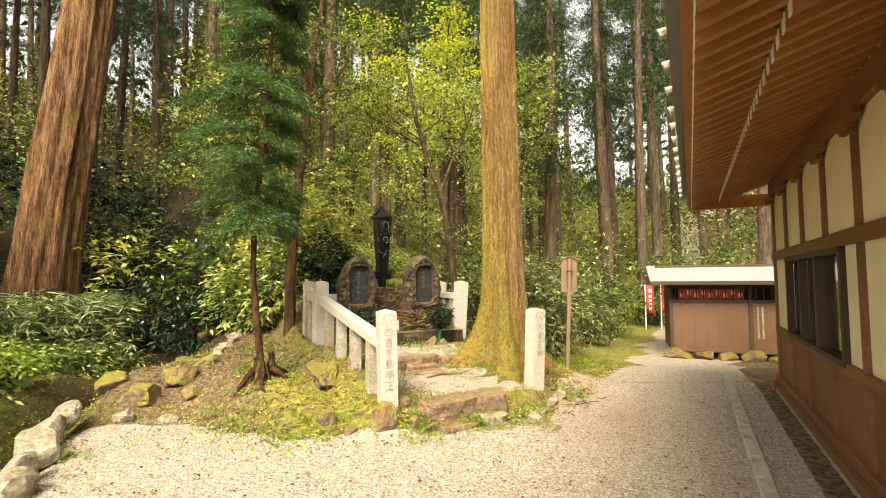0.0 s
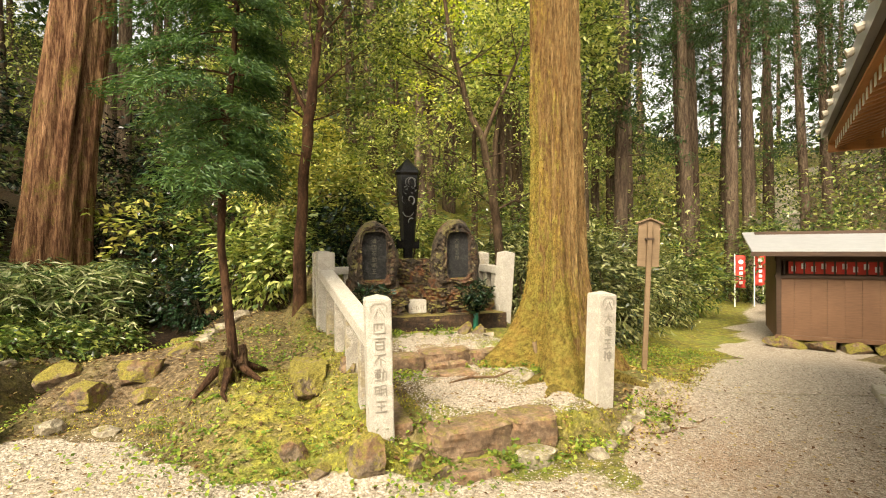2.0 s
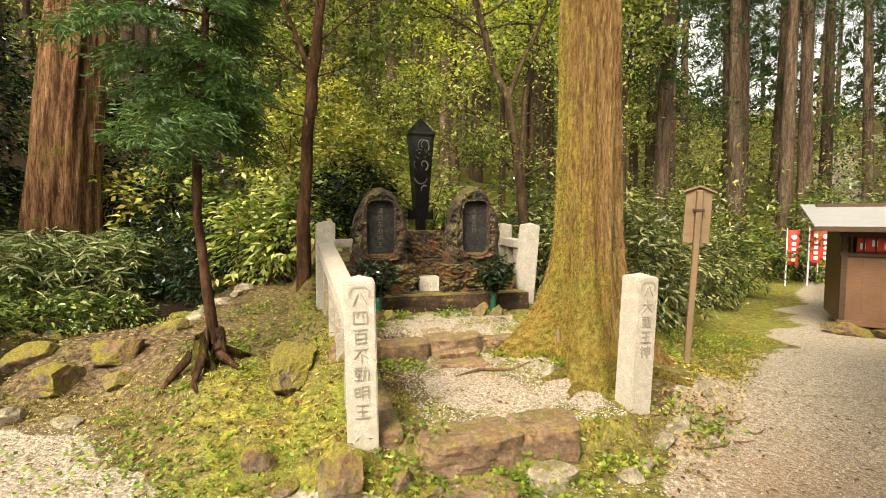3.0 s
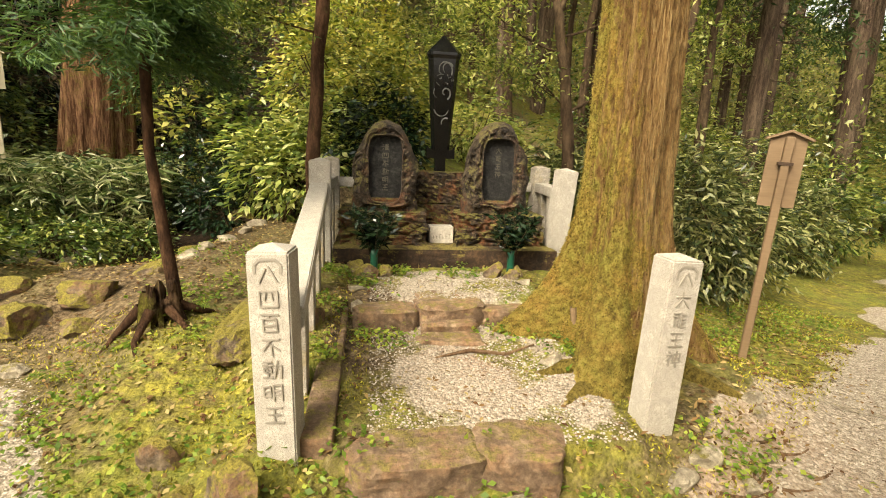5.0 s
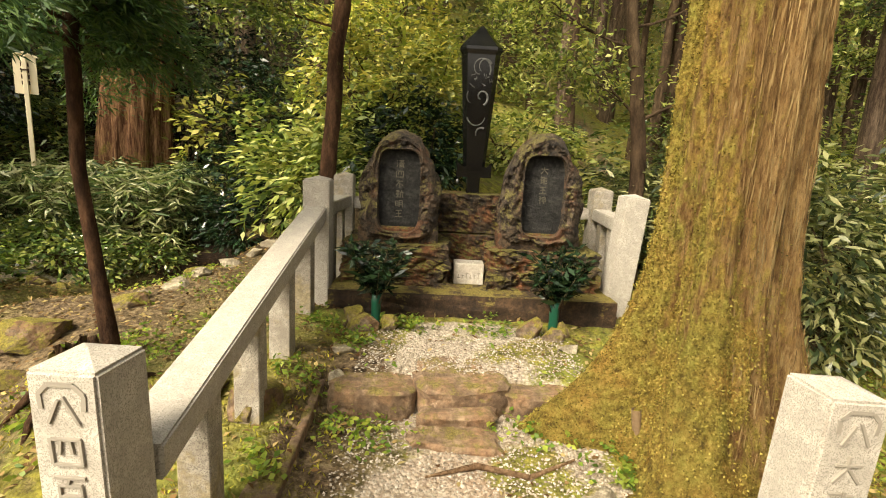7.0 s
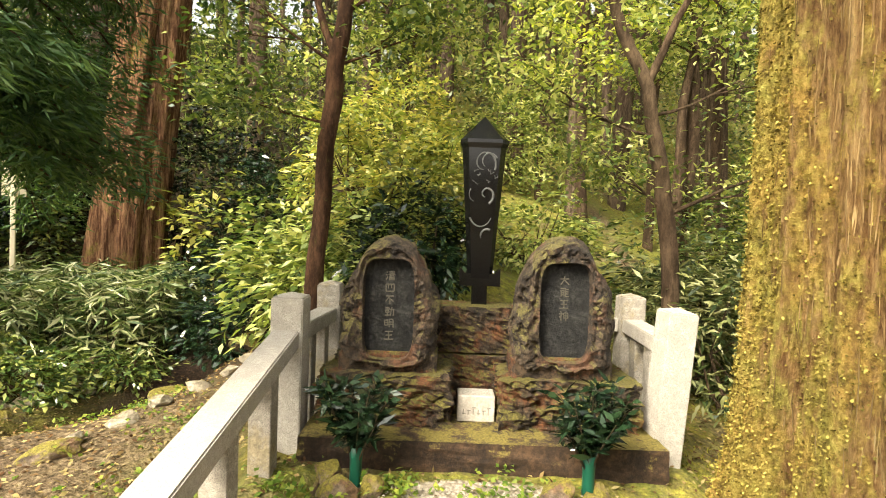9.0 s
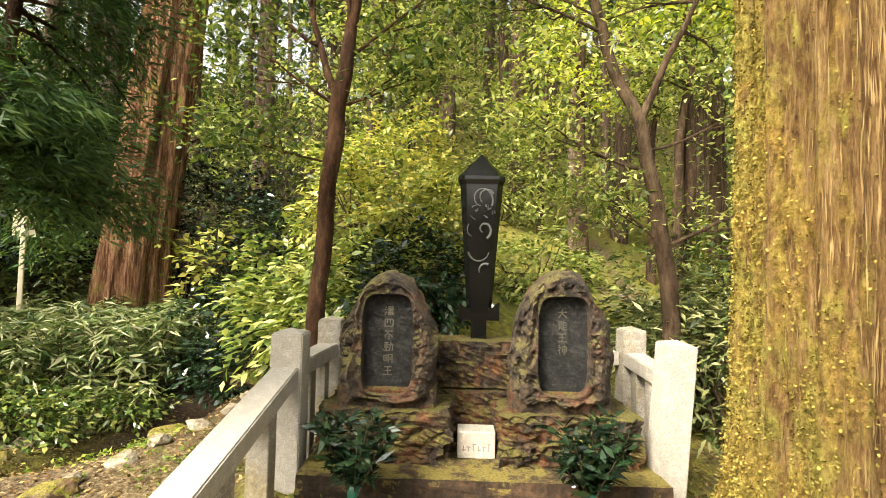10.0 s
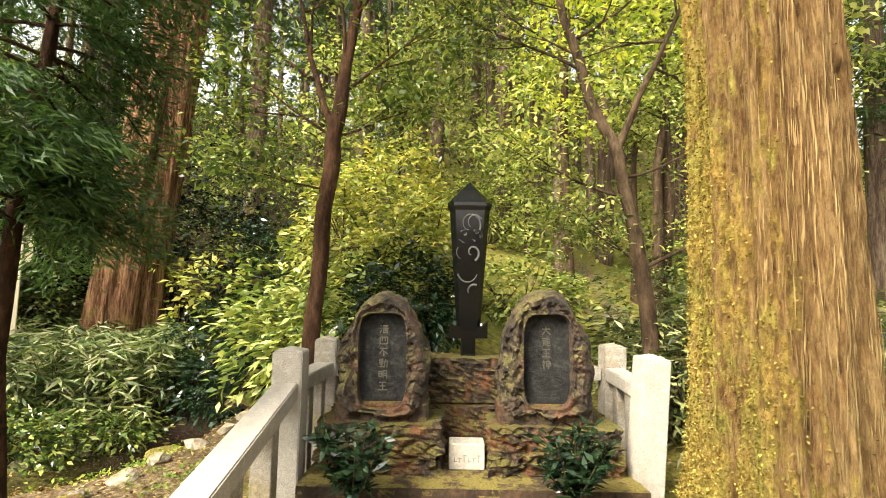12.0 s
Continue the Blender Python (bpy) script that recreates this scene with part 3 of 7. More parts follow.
def hall():
    W = 11.4
    h = thing("hall", "brown timber hall with cream plaster panels and deep eaves", "building")
    part("base", bmx([(-0.05, W, -0.3, 0.06, -0.5, -0.10)], 0.01), CONCRETE, h, "pale concrete footing")
    part("ground_sill", bmx([(-0.04, W, -0.2, 0.10, -0.10, -0.03), (-0.03, W, -0.2, 0.05, -0.03, 0.06)], 0.006), WOOD_BROWN, h)
    win = (0.98, 3.42, 0.66, 1.58)
    # lower boarded wall, plaster above and beside the window
    part("lower_wall", bmx([(0.0, W, -0.12, 0.0, 0.06, win[2])]), WOOD_BROWN, h)
    part("plaster_wall", bmx([(0.0, win[0], -0.12, 0.0, win[2], win[3]), (win[1], W, -0.12, 0.0, win[2], win[3]), (0.0, W, -0.12, 0.0, win[3], 2.9)]), PLASTER, h, "cream plaster infill")
    part("end_wall", bmx([(0.0, 0.12, -6.0, -0.12, -0.1, 2.9)]), PLASTER, h)
    for z0, z1, d in ((win[2] - 0.05, win[2] + 0.04, 0.035), (win[3], win[3] + 0.11, 0.045), (2.46, 2.66, 0.05)):
        part("beam", bmx([(-0.02, W, -0.1, d, z0, z1)], 0.008), WOOD_BROWN, h)
    for k in range(12):
        x = k * 0.95
        part("lower_post", bmx([(x, x + 0.10, -0.1, 0.028, 0.06, win[2] - 0.05)], 0.005), WOOD_BROWN, h)
        part("upper_post", bmx([(x, x + 0.10, -0.1, 0.028, win[3] + 0.11, 2.46)], 0.005), WOOD_BROWN, h)
        if x < win[0] - 0.1 or x > win[1]:
            part("window_post", bmx([(x, x + 0.10, -0.1, 0.028, win[2] + 0.04, win[3])], 0.005), WOOD_BROWN, h)
        # bracket with a curved lower edge under the wall plate
        bm = bmesh.new()
        prof = [(-0.20, 0), (-0.20, -0.05), (-0.15, -0.075), (-0.10, -0.07), (-0.07, -0.12), (0.17, -0.12), (0.17, -0.07), (0.20, -0.075), (0.30, -0.05), (0.30, 0)]
        vs = [bm.verts.new((x + px, 0.03, 2.46 + pz)) for px, pz in prof]
        f = bm.faces.new(vs)
        ex = bmesh.ops.extrude_face_region(bm, geom=[f])
        bmesh.ops.translate(bm, vec=(0, 0.04, 0), verts=[g for g in ex["geom"] if isinstance(g, bmesh.types.BMVert)])
        bmesh.ops.transform(bm, matrix=hall_m(), verts=bm.verts)
        bmesh.ops.recalc_face_normals(bm, faces=bm.faces)
        part("bracket", bm, WOOD_BROWN, h)
    # window: dark frame, sliding sashes, glass, and a room coloured near-black to look unlit
    fr = []
    x0, x1, z0, z1 = win
    for a, c in ((x0, x0 + 0.06), (x1 - 0.07, x1), (x0 + 0.78, x0 + 0.84), (x0 + 1.5, x0 + 1.58)):
        fr.append((a, c, -0.10, 0.04, z0, z1))
    fr += [(x0, x1, -0.10, 0.045, z1 - 0.05, z1), (x0, x1, -0.10, 0.045, z0, z0 + 0.05)]
    part("window_frame", bmx(fr, 0.004), WOOD_DARK, h, "near-black window frame")
    gm, gt, gb = nodes("window_glass", 0.03, 0, 0.5)
    gb.inputs["Base Color"].default_value = (0.9, 0.95, 0.92, 1)
    gb.inputs["Transmission Weight"].default_value = 1.0
    gb.inputs["IOR"].default_value = 1.45
    for a, c in ((x0 + 0.06, x0 + 0.78), (x0 + 0.84, x0 + 1.5), (x0 + 1.58, x1 - 0.07)):
        part("pane", bmx([(a, c, -0.045, -0.037, z0 + 0.05, z1 - 0.05)]), gm, h)
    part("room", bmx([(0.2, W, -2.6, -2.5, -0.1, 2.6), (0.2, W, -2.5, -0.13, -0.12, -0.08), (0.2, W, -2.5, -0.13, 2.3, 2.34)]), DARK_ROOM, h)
    # two tiers of rafters under the eaves, with white painted tips on the lower tier
    n = 66
    for k in range(n):
        x = -0.42 + 0.175 * k
        for y0, y1, dz in ((-0.1, 0.62, 0.0), (0.55, 1.0, 0.06)):
            bm = bmesh.new()
            box(bm, x, x + 0.055, y0, y1, -0.04, 0.04)
            for v in bm.verts:
                v.co.z += 2.74 - 0.33 * v.co.y + dz
            bmesh.ops.transform(bm, matrix=hall_m(), verts=bm.verts)
            bmesh.ops.recalc_face_normals(bm, faces=bm.faces)
            part("rafter", bm, WOOD_RAFTER, h)
        part("rafter_tip", bmx([(x - 0.002, x + 0.057, 0.62, 0.628, 2.74 - 0.33 * 0.62 - 0.045, 2.74 - 0.33 * 0.62 + 0.04)]), WHITE, h, "white painted rafter end")
        part("rafter_tip", bmx([(x - 0.002, x + 0.057, 1.0, 1.006, 2.80 - 0.33 - 0.045, 2.80 - 0.33 + 0.04)]), WHITE, h)
    bm = bmesh.new()
    box(bm, -0.5, W, -0.1, 0.62, 0.035, 0.06)
    box(bm, -0.5, W, 0.62, 1.06, 0.10, 0.125)
    for v in bm.verts:
        v.co.z += 2.74 - 0.33 * v.co.y
    bmesh.ops.transform(bm, matrix=hall_m(), verts=bm.verts)
    bmesh.ops.recalc_face_normals(bm, faces=bm.faces)
    part("soffit", bm, WOOD_RAFTER, h)
    part("eave_board", bmx([(-0.52, W, 1.0, 1.06, 2.52, 2.60), (-0.52, W, 0.58, 0.64, 2.58, 2.63)], 0.004), WOOD_DARK, h)
    part("barge_board", bmx([(-0.56, -0.5, -6.0, 1.06, 2.40, 2.58)], 0.006), WOOD_RAFTER, h)
    bm = bmesh.new()
    box(bm, -0.6, W, -5.5, 1.12, 0.0, 0.14)
    for v in bm.verts:
        v.co.z += 2.94 - 0.33 * v.co.y if v.co.y > 0 else 2.94 - 0.5 * v.co.y
    bmesh.ops.transform(bm, matrix=hall_m(), verts=bm.verts)
    bmesh.ops.recalc_face_normals(bm, faces=bm.faces)
    part("roof", bm, TIN, h)
    for k in range(26):
        x = -0.55 + 0.45 * k
        bm = bmesh.new()
        bmesh.ops.create_cone(bm, cap_ends=True, segments=8, radius1=0.034, radius2=0.02, depth=0.07, matrix=pose(x, 1.13, 2.65, 72, 0, 0))
        bmesh.ops.transform(bm, matrix=hall_m(), verts=bm.verts)
        part("eave_tile", bm, CONCRETE, h, "pale round eave tile")
    # rafters that run out over the far gable end
    for k in range(9):
        y = 0.9 - 0.22 * k
        part("gable_rafter", bmx([(-0.95, -0.5, y, y + 0.06, 2.42, 2.50)]), WOOD_PALE, h)
    return h


hall()
bm = bmesh.new()
for k in range(22):
    x = -0.9 + 0.5 * k
    box(bm, x, x + 0.496, 0.54, 0.66, -0.42, -0.165 + 0.004 * (k % 3), bevel=0.012, m=None)
bmesh.ops.transform(bm, matrix=hall_m(), verts=bm.verts)
tagged(part("kerb", bm, CONCRETE), "low worn concrete kerb along the gravel", "kerb", kind="structure")


# ---------------------------------------------------------------- the small roadside hut and its flags
def hut():
    o = Vector((10.25, 8.45, 0))
    g = gz(10.3, 8.2)
    rz = math.degrees(math.atan2(-0.73, 0.68))
    h = thing("hut", "small brown boarded hut with a pale metal roof on stones", "hut", (o.x, o.y, g), rz)
    W, D, H = 3.6, 1.7, 1.75

    def add(name, rows, mat, bevel=0.0, label=""):
        bm = bmesh.new()
        for r in rows:
            box(bm, *r, bevel=bevel)
        return part(name, bm, mat, h, label)
    add("back_wall", [(0, W, D - 0.05, D, 0.18, H)], WOOD_HUT_SHADED)
    add("side_wall", [(0, 0.05, 0, D, 0.18, H)], WOOD_HUT_SHADED)
    add("side_wall", [(W - 0.05, W, 0, D, 0.18, H)], WOOD_HUT_SHADED)
    x = 0.05
    rng = random.Random(5)
    while x < W - 0.1:
        w = 0.22 + rng.random() * 0.03
        add("board", [(x, min(x + w - 0.002, W - 0.05), 0.0, 0.025, 0.22, H - 0.42)], WOOD_HUT_SHADED)
        x += w
    add("sill", [(-0.02, W + 0.02, -0.05, 0.06, 0.16, 0.24)], WOOD_HUT_SHADED, 0.006)
    add("lintel", [(-0.02, W + 0.02, -0.03, 0.06, H - 0.46, H - 0.40), (-0.02, W + 0.02, -0.03, 0.06, H - 0.14, H - 0.04)], WOOD_DARK, 0.004)
    for x in (0.0, 1.62, 3.0, W - 0.07):
        add("post", [(x, x + 0.08, -0.035, 0.05, 0.2, H)], WOOD_DARK, 0.004)
    add("hanging_cloth", [(0.2, 1.55, 0.03, 0.05, H - 0.38, H - 0.16)], RED, label="red and white patterned cloth")
    for k in range(9):
        x = 0.24 + 0.15 * k
        add("cloth_mark", [(x, x + 0.07, 0.022, 0.029, H - 0.34 + 0.05 * (k % 2), H - 0.24 + 0.05 * (k % 2))], WHITE)
    for k in range(24):
        x = 0.12 + k * 0.15
        add("lattice_bar", [(x, x + 0.025, -0.005, 0.02, H - 0.40, H - 0.14)], WOOD_DARK)
    add("door_rail", [(1.78, 1.81, -0.03, 0.0, 0.5, 1.2), (1.87, 1.9, -0.03, 0.0, 0.5, 1.2)], PALE_ROCK)
    bm = bmesh.new()
    box(bm, -0.42, W + 0.3, -0.5, D + 0.3, 0.0, 0.04)
    for v in bm.verts:
        v.co.z += H + 0.16 * (v.co.y + 0.5)
    part("roof", bm, TIN, h, "pale weathered sheet metal roof")
    add("roof_edge", [(-0.43, W + 0.31, -0.53, -0.49, H - 0.05, H + 0.03)], WOOD_DARK)
    add("ridge", [(-0.2, W + 0.1, D - 0.1, D + 0.1, H + 0.36, H + 0.44)], WOOD_DARK, 0.01)
    return h


def rock_mesh(name, size, seed, mat, sub=3, flat=0.0, rough=0.25):
    bm = bmesh.new()
    bmesh.ops.create_icosphere(bm, subdivisions=sub + (1 if max(size) > 0.2 else 0), radius=1.0)
    rng = random.Random(seed)
    o = Vector((rng.random() * 50, rng.random() * 50, rng.random() * 50))
    cut = [(Vector((rng.gauss(0, 1), rng.gauss(0, 1), rng.gauss(0, 1) * 0.8)).normalized(), rng.uniform(0.42, 0.78)) for _ in range(13)]
    for v in bm.verts:
        p = v.co.normalized()
        p *= 1 + rough * noise.noise(p * 1.3 + o)
        for nrm, d in cut:
            t = p.dot(nrm)
            if t > d:
                p -= nrm * (t - d) * 0.97
        p *= 1 + rough * 0.30 * noise.noise(p * 5 + o) + rough * 0.22 * noise.noise(p * 11 + o)
        if flat and p.z > flat:
            p.z = flat + (p.z - flat) * 0.15
        v.co = Vector((p.x * size[0] * 1.25, p.y * size[1] * 1.25, p.z * size[2] * 1.25))
    me = bpy.data.meshes.new(name)
    bm.to_mesh(me)
    bm.free()
    me.materials.append(mat)
    return me


def rock(x, y, size, seed, mat=None, label="mossy weathered garden rock", rz=0, sink=0.3, z=None, flat=0.0, group="", name="rock", sub=3):
    me = rock_mesh(name, size, seed, mat or ROCK, sub, flat)
    ob = new(name, me)
    ob.matrix_world = pose(x, y, (gz(x, y) if z is None else z) + size[2] * (1 - 2 * sink) * 0.9, 0, 0, rz)
    return tagged(ob, label, "rock", group)


hut()
for k in range(7):
    p = Vector((10.25, 8.45, 0)) + Vector((0.68, -0.73, 0)) * (0.15 + 0.52 * k)
    rock(p.x, p.y, (0.3, 0.22, 0.14), 300 + k, ROCK, "rough foundation stone under the hut", rz=-47, sink=0.2, group="hut foundation stones", sub=2)


def flag(x, y, rz, tall):
    z = gz(x, y)
    f = thing("banner", "red and white vertical cloth banner on a pole", "banner", (x, y, z), rz, "path banners")
    v, q = tube([(0, 0, 0), (0, 0, tall)], [0.02, 0.016], 8)
    quads("pole", v, q, WHITE, f)
    n = 12
    g = [(0.02 + 0.28 * i / 3, 0.03 * math.sin(2.2 * j + i), tall - 0.05 - 1.0 * j / n) for j in range(n + 1) for i in range(4)]
    q = [(j * 4 + i, j * 4 + i + 1, (j + 1) * 4 + i + 1, (j + 1) * 4 + i) for j in range(n) for i in range(3)]
    cl = quads("cloth", g, q, RED, f, smooth=True)
    so = cl.modifiers.new("thickness", "SOLIDIFY")
    so.thickness = 0.006
    bm = bmesh.new()
    bmesh.ops.create_cone(bm, cap_ends=True, segments=16, radius1=0.07, radius2=0.07, depth=0.012, matrix=pose(0.16, -0.035, tall - 0.25, 90, 0, 0))
    part("emblem", bm, WHITE, f, "white round mark")
    for k in range(4):
        bm = bmesh.new()
        box(bm, 0.11, 0.21, -0.045, -0.038, tall - 0.49 - 0.15 * k, tall - 0.40 - 0.15 * k)
        part("mark", bm, WHITE, f)


for k, (x, y, t) in enumerate(((15.0, 13.3, 1.65), (15.7, 13.2, 1.7), (16.6, 13.6, 1.65))):
    flag(x, y, -30 + 4 * k, t)


# ---------------------------------------------------------------- the stone fence and its pillars
STROKES = {
    "hundred": [(.08, .9, .92, .9), (.5, .9, .42, .7), (.2, .68, .8, .68), (.2, .68, .2, .08), (.8, .68, .8, .08), (.2, .38, .8, .38), (.2, .1, .8, .1)],
    "two": [(.22, .72, .78, .72), (.1, .25, .9, .25)],
    "three": [(.2, .82, .8, .82), (.25, .5, .75, .5), (.08, .14, .92, .14)],
    "eight": [(.42, .75, .1, .12), (.55, .85, .92, .12)],
    "big": [(.08, .64, .92, .64), (.5, .92, .45, .5), (.45, .5, .1, .06), (.5, .55, .92, .06)],
    "dragon": [(.1, .85, .5, .85), (.2, .68, .2, .1), (.45, .68, .45, .1), (.08, .66, .5, .66), (.2, .45, .45, .45), (.2, .28, .45, .28), (.6, .92, .6, .1), (.6, .78, .9, .78), (.62, .55, .9, .55), (.62, .35, .9, .35), (.6, .1, .95, .1)],
    "king": [(.12, .86, .88, .86), (.2, .5, .8, .5), (.06, .1, .94, .1), (.5, .86, .5, .1)],
    "god": [(.2, .95, .28, .82), (.08, .72, .42, .72), (.42, .72, .1, .38), (.27, .52, .27, .05), (.52, .8, .92, .8), (.52, .8, .52, .3), (.92, .8, .92, .3), (.52, .55, .92, .55), (.52, .3, .92, .3), (.72, .95, .72, .02)],
    "not": [(.1, .84, .9, .84), (.52, .84, .1, .3), (.52, .62, .52, .05), (.55, .55, .9, .28)],
    "move": [(.1, .88, .5, .88), (.06, .72, .55, .72), (.14, .58, .46, .58), (.14, .38, .46, .38), (.14, .58, .14, .38), (.46, .58, .46, .38), (.3, .88, .3, .1), (.06, .12, .52, .12), (.58, .7, .94, .7), (.94, .7, .88, .08), (.76, .95, .58, .05)],
    "bright": [(.08, .8, .08, .3), (.38, .8, .38, .3), (.08, .8, .38, .8), (.08, .55, .38, .55), (.08, .3, .38, .3), (.52, .88, .52, .1), (.9, .88, .9, .08), (.52, .88, .9, .88), (.52, .62, .9, .62), (.52, .4, .9, .4)],
    "four": [(.1, .84, .9, .84), (.1, .84, .1, .14), (.9, .84, .9, .14), (.1, .14, .9, .14), (.38, .84, .3, .42), (.62, .84, .66, .44)],
    "clear": [(.12, .88, .22, .78), (.06, .62, .18, .54), (.08, .1, .24, .4), (.36, .88, .95, .88), (.4, .74, .9, .74), (.3, .6, .98, .6), (.64, .95, .64, .6), (.44, .48, .44, .06), (.86, .48, .86, .06), (.44, .48, .86, .48), (.44, .32, .86, .32), (.44, .18, .86, .18)],
}


def carve(bm, chars, x, ztop, size, gap, y, depth=0.006, width=0.09, right=1.0):
    """Raised or sunken strokes of characters set down a face that looks along -y."""
    z = ztop
    for c in chars:
        for x0, z0, x1, z1 in STROKES[c]:
            a = Vector((x + (x0 - 0.5) * size * right, y, z - size + z0 * size))
            b = Vector((x + (x1 - 0.5) * size * right, y, z - size + z1 * size))
            d = b - a
            n = Vector((-d.z, 0, d.x)).normalized() * size * width * 0.5
            p = [a + n * 0.6, a - n, b - n * 0.8, b + n * 1.1]
            q = [v + Vector((0, -depth, 0)) for v in p]
            v = [bm.verts.new(w) for w in p + q]
            for f in ((4, 5, 6, 7), (0, 1, 5, 4), (1, 2, 6, 5), (2, 3, 7, 6), (3, 0, 4, 7)):
                bm.faces.new([v[i] for i in f])
        z -= size + gap


def post_mesh(w, h, cap=0.03, bevel=0.008, sub=0):
    bm = bmesh.new()
    a = w / 2
    ring = [[bm.verts.new((sx * a, sy * a, z)) for sx, sy in ((-1, -1), (1, -1), (1, 1), (-1, 1))] for z in (-0.25, h - cap)]
    top = bm.verts.new((0, 0, h))
    for k in range(4):
        bm.faces.new((ring[0][k], ring[0][(k + 1) % 4], ring[1][(k + 1) % 4], ring[1][k]))
        bm.faces.new((ring[1][k], ring[1][(k + 1) % 4], top))
    bm.faces.new(ring[0][::-1])
    es = [e for e in bm.edges if abs(e.verts[0].co.z - e.verts[1].co.z) > 0.2 or (e.verts[0].co.z > h - cap - 0.001 and e.verts[1].co.z > h - cap - 0.001 and top not in e.verts)]
    bmesh.ops.bevel(bm, geom=es, offset=bevel, segments=2, affect="EDGES")
    bmesh.ops.recalc_face_normals(bm, faces=bm.faces)
    return bm


# darker than the granite: paints the shadow in carved strokes; also the box writing
CUT = plain("carving_shade_and_writing", (0.25, 0.225, 0.185), 0.9)


def pillar(x, y, z, rz, h, w, chars, label, lean=0.0):
    p = thing("stone_pillar", label, "pillar", (x, y, z), rz, "inscribed entrance pillars")
    p.matrix_world = pose(x, y, z, 0, lean, rz)
    part("shaft", post_mesh(w, h), GRANITE, p)
    bm = bmesh.new()
    carve(bm, chars, 0, h - 0.075, 0.098, 0.014, -w / 2, 0.007, 0.085)
    part("inscription", bm, CUT, p, "carved characters")
    bm = bmesh.new()
    s = w * 0.30
    arc = [(-s, h - 0.125), (-s * 1.05, h - 0.085), (-s * 0.6, h - 0.06), (s * 0.6, h - 0.06), (s * 1.05, h - 0.085), (s, h - 0.125)]
    for (ax, az), (bx, bz) in zip(arc[:-1], arc[1:]):
        d = Vector((bx - ax, 0, bz - az))
        n = Vector((-d.z, 0, d.x)).normalized() * 0.006
        vs = [Vector((ax, -w / 2 - e, az)) + sgn * n for e in (0, 0.004) for sgn in (1, -1)] + [Vector((bx, -w / 2 - e, bz)) + sgn * n for e in (0, 0.004) for sgn in (1, -1)]
        v = [bm.verts.new(q) for q in vs]
        bm.faces.new((v[2], v[3], v[7], v[6]))
        bm.faces.new((v[0], v[2], v[6], v[4]))
        bm.faces.new((v[3], v[1], v[5], v[7]))
    part("border", bm, CUT, p)
    return p


pillar(2.085, 5.40, 0.005, -5, 1.03, 0.185, ["eight", "four", "hundred", "not", "move", "bright", "king"], "pale granite pillar with a column of carved characters", -1.2)
pillar(4.115, 5.55, -0.03, 2, 1.01, 0.185, ["eight", "big", "dragon", "king", "god"], "pale granite pillar with five carved characters beside the cedar", 2.5)

POSTS = {"left_front": (2.00, 8.165, 1.345, 0.205, 0.0), "right_front": (4.46, 8.21, 1.33, 0.195, 4.5), "left_back": (2.03, 9.13, 1.34, 0.19, 0.0), "right_back": (4.55, 9.13, 1.32, 0.19, 1.0)}
for key, (x, y, top, w, lean) in POSTS.items():
    ob = part("fence_post", post_mesh(w, top - 0.27), GRANITE if "front" in key else GRANITE_OLD)
    ob.matrix_world = pose(x, y, 0.27, 0, lean, 2)
    tagged(ob, "square granite fence post leaning outwards by the cedar" if lean > 3 else "square granite fence post with a pyramid cap", "post", "granite fence posts")


def rail(p, q, wt, ht, name="fence_rail", nbal=0, bw=0.115, label="pale granite rail with a sloping top", mat=None):
    """A stone rail from p to q (tops), on square balusters."""
    p, q = Vector(p), Vector(q)
    d = q - p
    flat = Vector((d.x, d.y, 0)).normalized()
    side = Vector((-flat.y, flat.x, 0))
    t = thing(name, label, "fence rail", group="granite fence rails")
    bm = bmesh.new()
    vs = []
    for e in (p, q):
        vs.append([bm.verts.new(e + side * s * wt / 2 + Vector((0, 0, z))) for s, z in ((-1, -ht), (1, -ht), (1, 0), (-1, 0))])
    for k in range(4):
        bm.faces.new((vs[0][k], vs[0][(k + 1) % 4], vs[1][(k + 1) % 4], vs[1][k]))
    bm.faces.new(vs[0][::-1])
    bm.faces.new(vs[1])
    bmesh.ops.bevel(bm, geom=[e for e in bm.edges if (e.verts[0].co - e.verts[1].co).length > 0.5], offset=0.008, segments=2, affect="EDGES")
    bmesh.ops.recalc_face_normals(bm, faces=bm.faces)
    part("top_rail", bm, mat or GRANITE, t)
    for k in range(nbal):
        c = p + d * ((k + 0.72) / (nbal + 0.42))
        bm = bmesh.new()
        top = c.z - ht + 0.002
        lo = gz(c.x, c.y) - 0.15
        box(bm, c.x - bw * 0.55, c.x + bw * 0.55, c.y - bw / 2, c.y + bw / 2, lo, top + 0.03)
        for v in bm.verts:
            if v.co.z > lo + 0.1:
                v.co.z = top + (v.co.y - c.y) * d.z / max(d.y, 0.01) * (1 if abs(d.y) > 0.5 else 0)
        bmesh.ops.bevel(bm, geom=list(bm.edges), offset=0.005, segments=1, affect="EDGES")
        part("baluster", bm, GRANITE_OLD, t)
    return t


rail((2.10, 5.50, 0.70), (2.00, 8.08, 1.11), 0.17, 0.115, nbal=4)
rail((2.00, 8.25, 1.12), (2.03, 9.05, 1.12), 0.16, 0.11, nbal=2)
rail((4.53, 8.30, 1.10), (4.555, 9.05, 1.11), 0.16, 0.11, nbal=2)
rail((2.12, 9.16, 1.10), (4.46, 9.18, 1.10), 0.14, 0.11, nbal=5, label="pale granite rail behind the monument")

